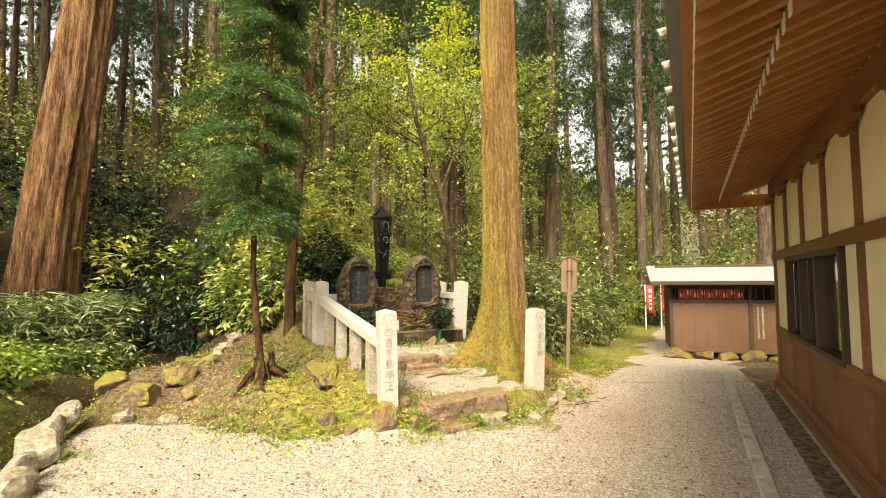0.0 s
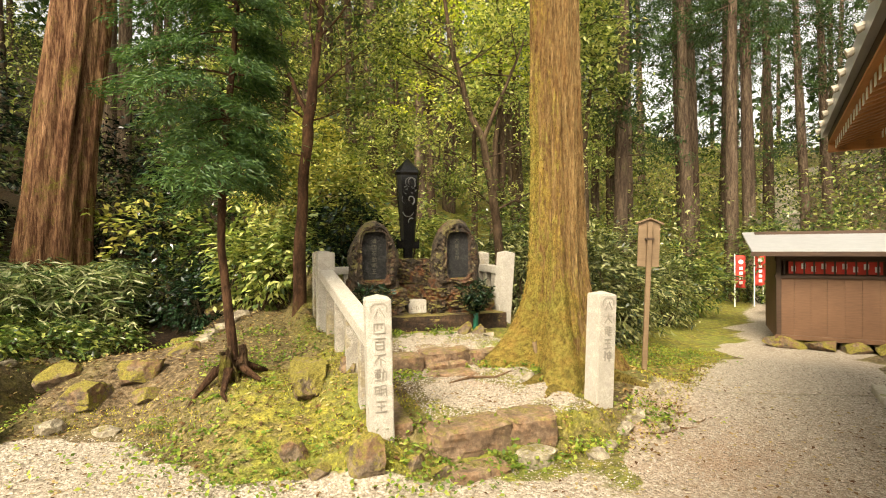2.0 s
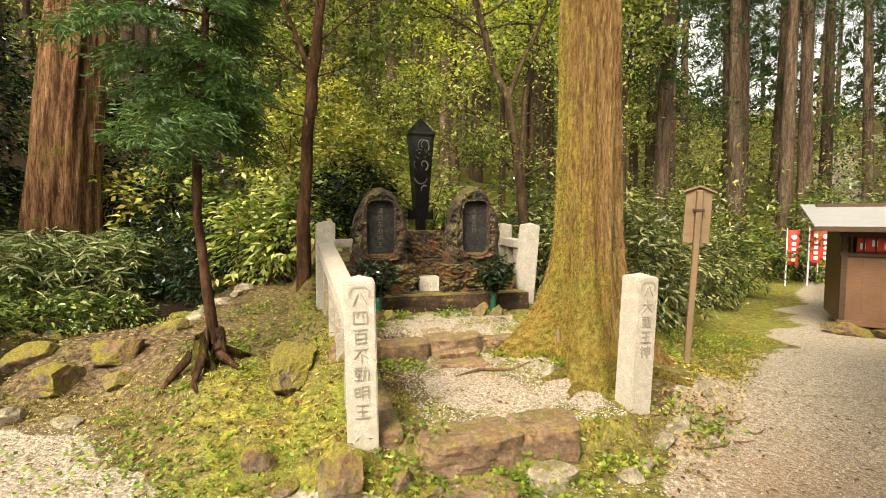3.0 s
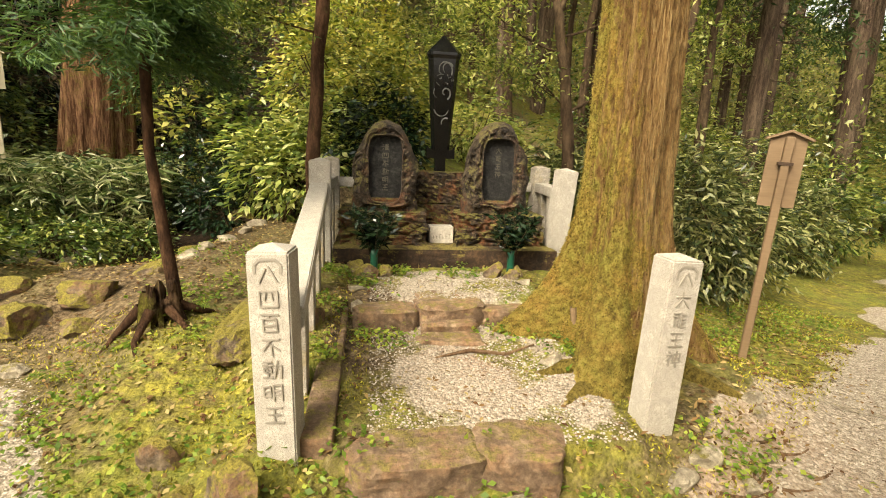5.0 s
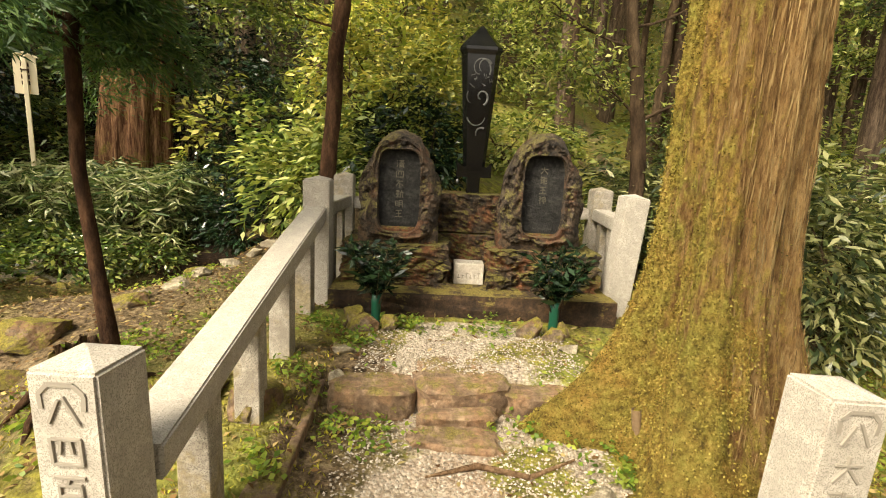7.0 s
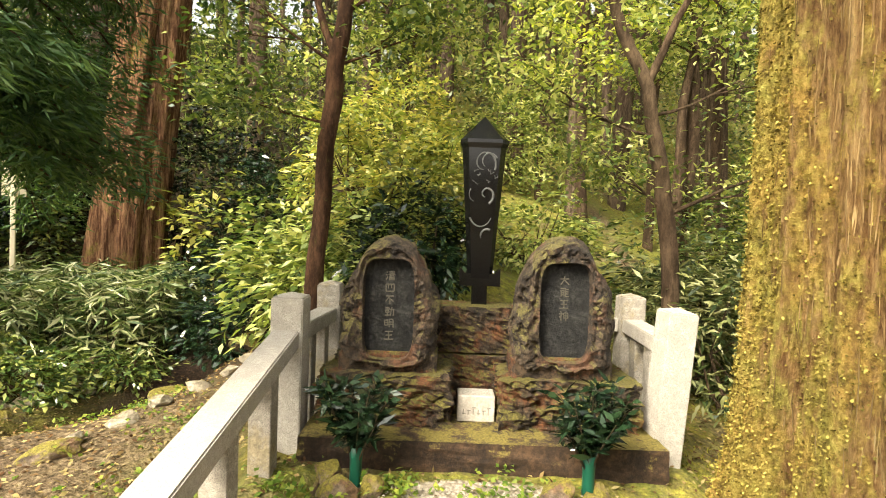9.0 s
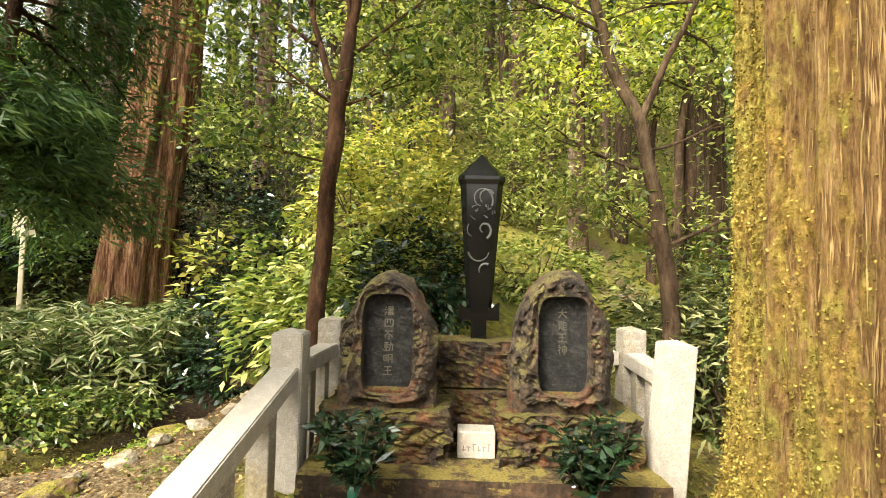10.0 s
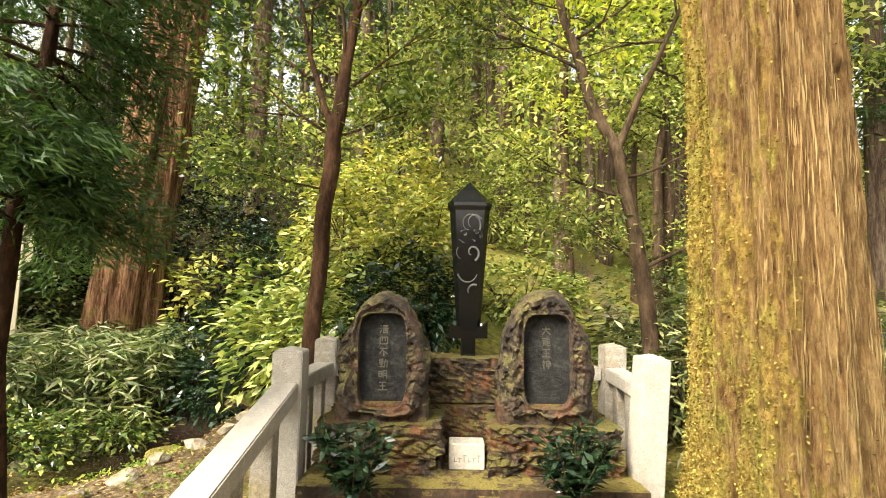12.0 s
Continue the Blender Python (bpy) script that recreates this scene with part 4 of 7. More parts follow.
# mossy kerb of long stones inside the fence
bm = bmesh.new()
rr = random.Random(8)
y = 5.36
while y < 7.75:
    n = rr.uniform(0.5, 0.8)
    y1 = min(y + n, 7.8)
    zc = gz(2.6, (y + y1) / 2) + 0.05
    xl = 2.17
    sl = 0.055 if y1 < 6.6 else 0.16
    k0 = len(bm.verts)
    box(bm, xl, xl + 0.16, y, y1 - 0.008, -0.3, 0.0, bevel=0.014, seg=2)
    bm.verts.ensure_lookup_table()
    for v in bm.verts[k0:]:
        v.co.z += 0.075 + 0.05 * (v.co.y - 5.36) + 0.10 * max(0.0, v.co.y - 6.3)
    y = y1
tagged(part("path_kerb", bm, STEP_STONE), "long mossy kerb stones beside the fence", "kerb", kind="structure")


# ---------------------------------------------------------------- the monument
def hewn(name, x0, x1, y0, y1, z0, z1, mat, parent=None, seed=0, cut=7, amp=0.03, label=""):
    """A block split from rock: straight edges, broken faces."""
    bm = bmesh.new()
    box(bm, x0, x1, y0, y1, z0, z1)
    bmesh.ops.subdivide_edges(bm, edges=bm.edges[:], cuts=cut, use_grid_fill=True)
    o = Vector((seed * 3.7, seed * 1.9, seed))
    for v in bm.verts:
        p = v.co
        fx = min(p.x - x0, x1 - p.x)
        fy = min(p.y - y0, y1 - p.y)
        fz = min(p.z - z0, z1 - p.z)
        k = amp * (0.7 * noise.noise(p * 7 + o) + 1.3 * (abs(noise.noise(p * 16 + o)) - 0.25) + 0.7 * noise.noise(p * 36 + o))
        if fy < 1e-4:
            p.y += k * 1.2 * (1 if p.y < (y0 + y1) / 2 else -1)
        if fx < 1e-4:
            p.x += k * (1 if p.x < (x0 + x1) / 2 else -1)
        if fz < 1e-4 and p.z > z0 + 0.01:
            p.z += k * 0.3
    return part(name, bm, mat, parent, label, smooth=False)


mon = thing("monument", "dark mossy stone monument base with stepped rough blocks", "monument", (0, 0, 0))
hewn("plinth", 2.13, 4.40, 7.93, 9.06, 0.10, 0.485, PLINTH, mon, 1, 9, 0.012, "wet brown kerbed plinth with a mossy rim")
hewn("left_block", 2.20, 3.06, 8.16, 8.80, 0.485, 0.83, ROUGH_STONE, mon, 2, 22, 0.05, "rust-stained hewn block")
hewn("right_block", 3.40, 4.30, 8.16, 8.80, 0.485, 0.82, ROUGH_STONE, mon, 3, 24, 0.05)
hewn("middle_block", 2.93, 3.60, 8.62, 9.04, 0.485, 0.86, ROUGH_STONE, mon, 4, 16, 0.03)
hewn("pedestal", 2.94, 3.58, 8.66, 9.04, 0.875, 1.215, ROUGH_STONE, mon, 5, 18, 0.03, "mossy pedestal of the sword")


def stele(x, y, z, w, h, th, seed, chars, label, pc):
    s = thing("stele", label, "stele", (x, y, z), 0, "inscribed steles")
    # outline of a rough boulder, with a deep arched panel cut into the front
    bm = bmesh.new()
    nseg, rings = 64, []
    o = Vector((seed * 5.1, seed, seed * 2.3))

    def outline(a, k):
        c, q = math.cos(a), math.sin(a)
        k2 = 2.4 if q > 0 else 7.0
        ex = (abs(c) ** k2 + abs(q) ** k2) ** (-1 / k2)
        px, pz = c * ex * w / 2, q * ex * h / 2 + h / 2
        px *= 1.02 - 0.36 * ss(np.array((pz / h - 0.35) / 0.72)).item() + 0.13 * noise.noise(Vector((px * 5, 0, pz * 5)) + o)
        return px * k, (pz - h / 2) * k + h / 2

    pw, pz0, pz1 = pc

    def panel(a, k=1.0):
        c, q = math.cos(a), math.sin(a)
        ex = (abs(c) ** 5 + abs(q) ** 5) ** (-1 / 5)
        px, pz = c * ex * pw / 2, q * ex * (pz1 - pz0) / 2
        return px * k, (pz0 + pz1) / 2 + pz * k

    def ring(fn, y0, amp):
        vs = []
        for i in range(nseg):
            a = 2 * math.pi * (i + 0.5) / nseg
            px, pz = fn(a)
            v = Vector((px, y0, pz))
            v += Vector((0.5, 1, 0.5)) * amp * (noise.noise(v * 7 + o) + 0.6 * noise.noise(v * 17 + o))
            vs.append(bm.verts.new(v))
        rings.append(vs)

    def blend(t):
        return lambda a: tuple((1 - t) * u + t * v for u, v in zip(outline(a, 1.0), panel(a, 1.06)))
    ring(lambda a: outline(a, 0.80), th, 0.03)
    ring(lambda a: outline(a, 0.98), th * 0.75, 0.04)
    ring(lambda a: outline(a, 1.02), th * 0.4, 0.04)
    ring(lambda a: outline(a, 0.99), th * 0.12, 0.04)
    for t, yy in ((0.1, 0.02), (0.35, -0.02), (0.6, -0.03), (0.85, -0.03)):
        ring(blend(t), yy + 0.012 * math.sin(9 * t), 0.05 * (1 - t * 0.5))
    ring(lambda a: panel(a, 1.01), -0.03, 0.008)
    ring(lambda a: panel(a, 0.985), 0.05, 0.0)
    for r0, r1 in zip(rings[:-1], rings[1:]):
        for i in range(nseg):
            bm.faces.new((r0[i], r0[(i + 1) % nseg], r1[(i + 1) % nseg], r1[i]))
    bm.faces.new(rings[0])
    bmesh.ops.recalc_face_normals(bm, faces=bm.faces)
    bmesh.ops.subdivide_edges(bm, edges=[e for e in bm.edges if e.calc_length() > 0.05], cuts=2, use_grid_fill=True)
    bmesh.ops.subdivide_edges(bm, edges=[e for e in bm.edges if e.calc_length() > 0.03], cuts=1, use_grid_fill=True)
    for v in bm.verts:
        if v.co.y > 0.1 or abs(v.co.x) > pw * 0.52 or v.co.z > pz1 + 0.02 or v.co.z < pz0 - 0.02:
            v.co += Vector((0.4, 1, 0.4)) * (0.055 * (abs(noise.noise(v.co * 11 + o)) - 0.25) + 0.040 * (abs(noise.noise(v.co * 26 + o)) - 0.25) + 0.014 * noise.noise(v.co * 60 + o))
    part("boulder", bm, STELE_STONE, s, "rough brown boulder with broken rim")
    bm = bmesh.new()
    vs = [bm.verts.new((*(lambda p: (p[0], 0.048, p[1]))(panel(2 * math.pi * (i + 0.5) / nseg, 1.0)),)) for i in range(nseg)]
    bm.faces.new(vs)
    bmesh.ops.recalc_face_normals(bm, faces=bm.faces)
    ex = bmesh.ops.extrude_face_region(bm, geom=bm.faces[:])
    bmesh.ops.translate(bm, vec=(0, 0.02, 0), verts=[g for g in ex["geom"] if isinstance(g, bmesh.types.BMVert)])
    part("panel", bm, SLATE, s, "smooth dark slate panel")
    bm = bmesh.new()
    carve(bm, chars, 0, pz1 - 0.08, 0.068, 0.012, 0.048, 0.003, 0.12)
    part("inscription", bm, GILT, s, "worn gilded characters")
    part("footing", boxes((-w * 0.5, w * 0.5, 0.02, th, -0.08, 0.09), bevel=0.02), ROUGH_STONE, s)
    return s


stele(2.635, 8.20, 0.87, 0.66, 0.85, 0.34, 1, ["clear", "four", "not", "move", "bright", "king"], "rough boulder stele with a dark slate panel of gilded characters", (0.335, 0.05, 0.71))
stele(3.80, 8.20, 0.87, 0.67, 0.89, 0.34, 2, ["big", "dragon", "king", "god"], "rough boulder stele with a grey arched panel and four characters", (0.34, 0.07, 0.72))


def sword():
    s = thing("stone_sword", "polished black stone sword upright on its pedestal", "statue", (3.27, 8.88, 1.205))
    s.scale = (1.10, 1.0, 1.09)
    part("grip", boxes((-0.055, 0.055, -0.05, 0.05, 0.0, 0.17), bevel=0.008), BLACK, s)
    bm = bmesh.new()
    prof = [(-0.145, 0.145), (0.145, 0.145), (0.145, 0.275), (0.105, 0.235), (-0.105, 0.235), (-0.145, 0.275)]
    f = bm.faces.new([bm.verts.new((a, -0.06, b)) for a, b in prof])
    e = bmesh.ops.extrude_face_region(bm, geom=[f])
    bmesh.ops.translate(bm, vec=(0, 0.12, 0), verts=[g for g in e["geom"] if isinstance(g, bmesh.types.BMVert)])
    bmesh.ops.recalc_face_normals(bm, faces=bm.faces)
    part("guard", bm, BLACK, s)
    bm = bmesh.new()
    rings = []
    for z, hw, hd in ((0.20, 0.088, 0.06), (0.55, 0.112, 0.075), (0.9, 0.138, 0.09), (1.13, 0.155, 0.10), (1.165, 0.172, 0.115), (1.19, 0.170, 0.115)):
        c = hw * 0.72
        rings.append([bm.verts.new((px, py, z)) for px, py in ((-c, -hd), (c, -hd), (hw, -hd * 0.45), (hw, hd * 0.45), (c, hd), (-c, hd), (-hw, hd * 0.45), (-hw, -hd * 0.45))])
    for a, b in zip(rings[:-1], rings[1:]):
        for k in range(8):
            bm.faces.new((a[k], a[(k + 1) % 8], b[(k + 1) % 8], b[k]))
    tip = bm.verts.new((0, 0, 1.37))
    for k in range(8):
        bm.faces.new((rings[-1][k], rings[-1][(k + 1) % 8], tip))
    bm.faces.new(rings[0][::-1])
    bmesh.ops.recalc_face_normals(bm, faces=bm.faces)
    part("blade", bm, BLACK, s)
    # a coiling relief up the front of the blade
    def yb(z):
        return -(0.06 + (z - 0.20) * 0.043) - 0.003
    cur = []
    def spiral(cx, cz, r, a0, a1, shrink, n=26, w=0.008):
        pts = []
        for i in range(n):
            t = i / (n - 1)
            a = a0 + (a1 - a0) * t
            q = r * (1 - shrink * t)
            z = cz + q * math.sin(a) * 1.15
            pts.append((cx + q * math.cos(a), yb(z), z))
        return tube(pts, [w * (1 - 0.6 * i / (n - 1)) for i in range(n)], 6)
    cur += [spiral(0.0, 1.02, 0.085, -0.5, 4.6, 0.55), spiral(0.03, 1.03, 0.06, 0.4, 4.0, 0.4), spiral(0.02, 0.80, 0.06, -1.2, 4.4, 0.75, w=0.011),
            spiral(-0.01, 0.66, 0.08, 3.4, 6.0, 0.1), spiral(0.03, 0.50, 0.05, 1.0, 3.4, 0.3, w=0.010), spiral(-0.05, 0.80, 0.05, 2.4, 4.4, 0.1, w=0.005)]
    rg = random.Random(3)
    for k in range(9):
        x0, z0 = rg.uniform(-0.07, 0.08), rg.uniform(0.88, 0.97)
        cur.append(tube([(x0, yb(z0), z0), (x0 + rg.uniform(-.03, .03), yb(z0), z0 + rg.uniform(-.02, .02)), (x0 + rg.uniform(-.04, .04), yb(z0), z0 + 0.02)], [0.004, 0.004, 0.002], 5))
    v, f = merged(*cur)
    quads("dragon_relief", v, f, CARVE, s, "grey carved coiling relief", smooth=True)
    return s


sword()
ob = thing("offering_box", "pale stone offering box with worn writing", "box", (3.243, 8.385, 0.483))
bm = bmesh.new()
box(bm, -0.128, 0.128, -0.09, 0.09, 0.0, 0.178, bevel=0.008, seg=2)
part("body", bm, MARBLE, ob)
bm = bmesh.new()
box(bm, -0.10, 0.10, -0.065, 0.065, 0.176, 0.181)
part("lid", bm, GRANITE, ob)
bm = bmesh.new()
rb = random.Random(4)
for k in range(6):
    x = -0.09 + 0.034 * k
    box(bm, x, x + 0.006, -0.094, -0.089, 0.05, 0.05 + rb.uniform(0.03, 0.06))
    box(bm, x - 0.004, x + 0.02, -0.094, -0.089, 0.055 + 0.02 * (k % 3), 0.061 + 0.02 * (k % 3))
part("writing", bm, CUT, ob, "illegible worn characters")


# ---------------------------------------------------------------- stones of the steps
def slab(x, y, size, seed, rz, ztop, mat=STEP_STONE, label="flat reddish stone of the steps"):
    """A split slab: flat worn top, broken sides, corners knocked off."""
    hx, hy, hz = (v * 1.18 for v in size)
    bm = bmesh.new()
    box(bm, -hx, hx, -hy, hy, -1.6 * hz, 0.0)
    bmesh.ops.subdivide_edges(bm, edges=bm.edges[:], cuts=11, use_grid_fill=True)
    o = Vector((seed * 3.1, seed * 1.7, seed * 0.9))
    for v in bm.verts:
        p = v.co
        u, w = p.x / hx, p.y / hy
        k = 1 - 0.16 * (abs(u) ** 3) * (abs(w) ** 3) + 0.10 * noise.noise(Vector((u, w, 0)) * 1.6 + o)
        p.x, p.y = p.x * k, p.y * k
        e = max(abs(u), abs(w))
        if e > 0.99:
            j = 0.020 * noise.noise(p * 9 + o) + 0.014 * (abs(noise.noise(p * 24 + o)) - 0.25)
            p.x += j * (1 if u > 0 else -1)
            p.y += j * (1 if w > 0 else -1)
        p.z += 0.016 * noise.noise(p * 6 + o) + 0.007 * noise.noise(p * 19 + o) - (0.018 if e > 0.99 and p.z > -0.02 else 0.0)
    ob = part("step_stone", bm, mat)
    ob.matrix_world = pose(x, y, ztop, 0, 0, rz)
    return tagged(ob, label, "stepping stone", "step stones")


slab(2.62, 6.95, (0.22, 0.17, 0.15), 11, -4, 0.245)
slab(3.13, 7.02, (0.235, 0.22, 0.17), 12, 8, 0.27, label="broad orange-brown step stone")
slab(3.60, 6.97, (0.18, 0.15, 0.15), 13, 3, 0.235)
slab(3.12, 6.78, (0.19, 0.10, 0.12), 19, 2, 0.17, label="flat reddish stone set under the broad step")
slab(3.10, 6.58, (0.22, 0.09, 0.08), 14, -5, 0.105)
slab(2.74, 5.32, (0.285, 0.14, 0.16), 15, 4, 0.045, label="wide grey-brown threshold stone")
slab(3.27, 5.33, (0.19, 0.15, 0.16), 16, -6, 0.055, label="reddish threshold stone beside the grey one")
slab(2.68, 4.97, (0.18, 0.09, 0.07), 17, 5, -0.14, label="low reddish stone at the gravel's edge")
slab(3.16, 5.02, (0.12, 0.09, 0.07), 18, 20, -0.11, PALE_ROCK, "low grey stone at the gravel's edge")


# ---------------------------------------------------------------- the great cedar beside the path
def grain(rng, shape, cells):
    """Smooth random field over height and angle, joined up round the trunk."""
    g = rng.random((cells[0] + 1, cells[1]))
    u = np.linspace(0, cells[0] - 1e-6, shape[0])
    w = np.arange(shape[1]) * cells[1] / shape[1]
    i, j = u.astype(int), w.astype(int)
    fu, fw = ss(u - i)[:, None], ss(w - j)[None, :]
    k = (j + 1) % cells[1]
    top = g[i][:, j] * (1 - fw) + g[i][:, k] * fw
    low = g[i + 1][:, j] * (1 - fw) + g[i + 1][:, k] * fw
    return top * (1 - fu) + low * fu - 0.5


def great_cedar(x, y):
    t = thing("cedar_tree", "huge straight cedar with mossy fibrous bark and flaring roots", "tree", (x, y, 0))
    rng = np.random.default_rng(6)
    seg, zs = 420, np.concatenate([np.linspace(-0.35, 4.4, 380), np.linspace(4.45, 9, 60), np.linspace(9.3, 19, 24)])
    a = np.linspace(0, 2 * np.pi, seg, endpoint=False)
    A, Z = np.meshgrid(a, zs)
    r = 0.264 - 0.007 * np.maximum(0, Z - 2.0) + 0.15 * np.exp(-np.maximum(0, Z - 0.2) / 0.5)
    flare = np.exp(-np.maximum(0, Z + 0.1) / 0.50)
    lobes = 0.5 + 0.5 * np.cos(5 * (A - 0.5) + 0.6 * np.sin(2 * A))
    lean = 0.55 + 0.45 * np.cos(A - 3.7)
    r = r + flare * (0.12 + 0.60 * lobes ** 2 * (0.2 + lean))
    r = r + 0.018 * np.cos(9 * A + 0.25 * Z + np.sin(2.1 * Z)) + 0.008 * np.cos(23 * A + 1.7 * np.sin(0.9 * Z))
    # long fibres of bark, split here and there into loose strips
    fib = grain(rng, A.shape, (34, 120)) * 0.016 + grain(rng, A.shape, (60, 210)) * 0.014
    gap = np.clip(grain(rng, A.shape, (22, 64)) - 0.22, 0, 1) * 0.16
    # crumbly moss in patches, thick at the foot
    patch = 0.5 * grain(rng, A.shape, (9, 12)) + 0.5 * grain(rng, A.shape, (40, 70)) + 0.30 * grain(rng, A.shape, (130, 130)) + 0.15 * grain(rng, A.shape, (260, 200))
    moss = ss((patch + 0.12 + 0.55 * np.clip(1.3 - Z, 0, 1.4) - 0.06 * np.clip(Z - 2.0, 0, 3) - 0.45 * np.cos(A - 5.9)) / 0.8)
    crumb = grain(rng, A.shape, (330, 210)) + 0.6 * grain(rng, A.shape, (180, 120))
    r = r + fib * (1 - 0.6 * moss) - gap * (1 - moss) + moss * (0.005 + 0.011 * crumb)
    X, Y = r * np.cos(A) - 0.010 * Z, r * np.sin(A)
    v = np.stack([X, Y, Z], -1).reshape(-1, 3)
    i, j = np.meshgrid(np.arange(len(zs) - 1), np.arange(seg), indexing="ij")
    j2 = (j + 1) % seg
    f = np.stack([i * seg + j, i * seg + j2, (i + 1) * seg + j2, (i + 1) * seg + j], -1).reshape(-1, 4)
    ob = quads("trunk", v, f, CEDAR, t, "fibrous orange-brown bark with ochre moss", smooth=True)
    at = ob.data.color_attributes.new("zones", "FLOAT_COLOR", "POINT")
    at.data.foreach_set("color", np.stack([moss, crumb + 0.5, fib * 30 + 0.5, np.ones_like(moss)], -1).astype(np.float32).ravel())
    # loose strips of bark and crumbs of moss standing proud of the trunk
    nz = 380
    NX, NY = np.cos(A), np.sin(A)
    w1 = ((1 - moss) ** 2 * (Z > 0.3) * (Z < 4.2) + 0.02)[:nz].ravel()
    k = rng.choice(len(w1), 4000, p=w1 / w1.sum())
    c = np.stack([X[:nz].ravel()[k] + 0.003 * NX[:nz].ravel()[k], Y[:nz].ravel()[k] + 0.003 * NY[:nz].ravel()[k], Z[:nz].ravel()[k]], 1)
    ta = np.stack([-NY[:nz].ravel()[k], NX[:nz].ravel()[k], 0 * c[:, 0]], 1)
    no = np.stack([NX[:nz].ravel()[k], NY[:nz].ravel()[k], 0 * c[:, 0]], 1)
    ln, wd = rng.uniform(0.04, 0.20, len(k))[:, None], rng.uniform(0.001, 0.0026, len(k))[:, None]
    up = np.array([0, 0, 1.0]) + ta * rng.normal(size=len(k))[:, None] * 0.04
    lift = rng.uniform(0.001, 0.006, len(k))[:, None]
    sv = np.stack([c - up * ln / 2, c + ta * wd + no * lift, c + up * ln / 2, c - ta * wd + no * lift * 0.3], 1).reshape(-1, 3)
    st = quads("bark_fibre", sv, np.arange(4 * len(k)).reshape(-1, 4), BARK_STRIP, t, "loose pale fibres of bark")
    st["kind"] = "stuff"
    w2 = (moss ** 1.5 * (Z > -0.1) * (Z < 4.3) * (0.35 + np.exp(-np.maximum(Z - 0.6, 0))) + 0.002)[:nz].ravel()
    k = rng.choice(len(w2), 42000, p=w2 / w2.sum())
    no = np.stack([NX[:nz].ravel()[k], NY[:nz].ravel()[k], 0.25 + 0 * NX[:nz].ravel()[k]], 1)
    c = np.stack([X[:nz].ravel()[k], Y[:nz].ravel()[k], Z[:nz].ravel()[k]], 1) + rng.normal(size=(len(k), 3)) * 0.006
    mv, mf = leaves(c - no * 0.003, 0.012, 0.010, rng, 0.25, 0.15, no * 0.9, 0.3)
    mo = quads("bark_moss", mv, mf, MOSS_CRUMB, t, "crumbly ochre and olive moss")
    mo["kind"] = "stuff"
    # surface roots
    for k, (an, ln, th) in enumerate(((3.75, 1.15, 0.10), (4.3, 1.3, 0.12), (4.75, 1.2, 0.10), (5.35, 1.1, 0.11), (5.9, 0.9, 0.09), (3.1, 0.75, 0.09))):
        pts, rad = [], []
        for s in np.linspace(0.25, ln, 12):
            b = an + 0.25 * np.sin(3 * s + k)
            px, py = s * np.cos(b), s * np.sin(b)
            pts.append((px, py, gz(x + px, y + py) + 0.05 - 0.10 * (s / ln) ** 2))
            rad.append(th * (1.15 - s / ln) + 0.012)
        vv, ff = tube(pts, rad, 12, 0.16, 2, k)
        quads("root", vv, ff, CEDAR_FOOT, t, smooth=True)
    # crown high above
    cen = np.concatenate([clumps(rng, [(1.6 * np.cos(b) * q, 1.6 * np.sin(b) * q, z)], 1, 0.2) for z in np.linspace(11.5, 19, 16) for b in rng.uniform(0, 6.28, 5) for q in (0.5, 1.0)])
    v, f = leaves(clumps(rng, cen, 45, (0.4, 0.4, 0.22)), 0.22, 0.10, rng, 0.4, 0.4)
    quads("crown", v, f, L_NEEDLE, t)


great_cedar(4.40, 6.64)


def leaning_cedar():
    x, y = -2.75, 13.6
    t = thing("cedar_tree", "massive leaning cedar with peeling red bark and a dark split", "tree", (x, y, gz(x, y)))
    zs = np.concatenate([np.linspace(-0.6, 3, 40), np.linspace(3.1, 14, 60)])
    a = np.linspace(0, 2 * np.pi, 100, endpoint=False)
    A, Z = np.meshgrid(a, zs)
    r = 0.57 - 0.018 * Z + 0.30 * np.exp(-np.maximum(0, Z + 0.2) / 0.8) * (0.6 + 0.4 * np.cos(4 * A + 1))
    r = r + 0.05 * np.cos(7 * A + 0.5 * Z) + 0.025 * np.cos(17 * A + 1.2 * np.sin(Z)) + 0.012 * np.cos(37 * A + 0.7 * Z)
    split = np.exp(-((np.angle(np.exp(1j * (A - 5.15 - 0.05 * Z)))) / 0.10) ** 2) * np.exp(-((Z - 3.6) / 0.9) ** 2)
    r = r - 0.28 * split
    X = r * np.cos(A) + 0.105 * np.maximum(Z, 0)
    Y = r * np.sin(A)
    v = np.stack([X, Y, Z], -1).reshape(-1, 3)
    i, j = np.meshgrid(np.arange(len(zs) - 1), np.arange(100), indexing="ij")
    j2 = (j + 1) % 100
    quads("trunk", v, np.stack([i * 100 + j, i * 100 + j2, (i + 1) * 100 + j2, (i + 1) * 100 + j], -1).reshape(-1, 4), CEDAR_RED, t, smooth=True)
    rng = np.random.default_rng(16)
    cen = np.stack([2.4 + rng.normal(size=60) * 2.2, rng.normal(size=60) * 2.2, rng.uniform(11.5, 15.5, 60)], 1)
    v, f = leaves(clumps(rng, cen, 50, (0.5, 0.5, 0.25)), 0.25, 0.10, rng, 0.4, 0.4)
    quads("crown", v, f, L_NEEDLE, t)


leaning_cedar()


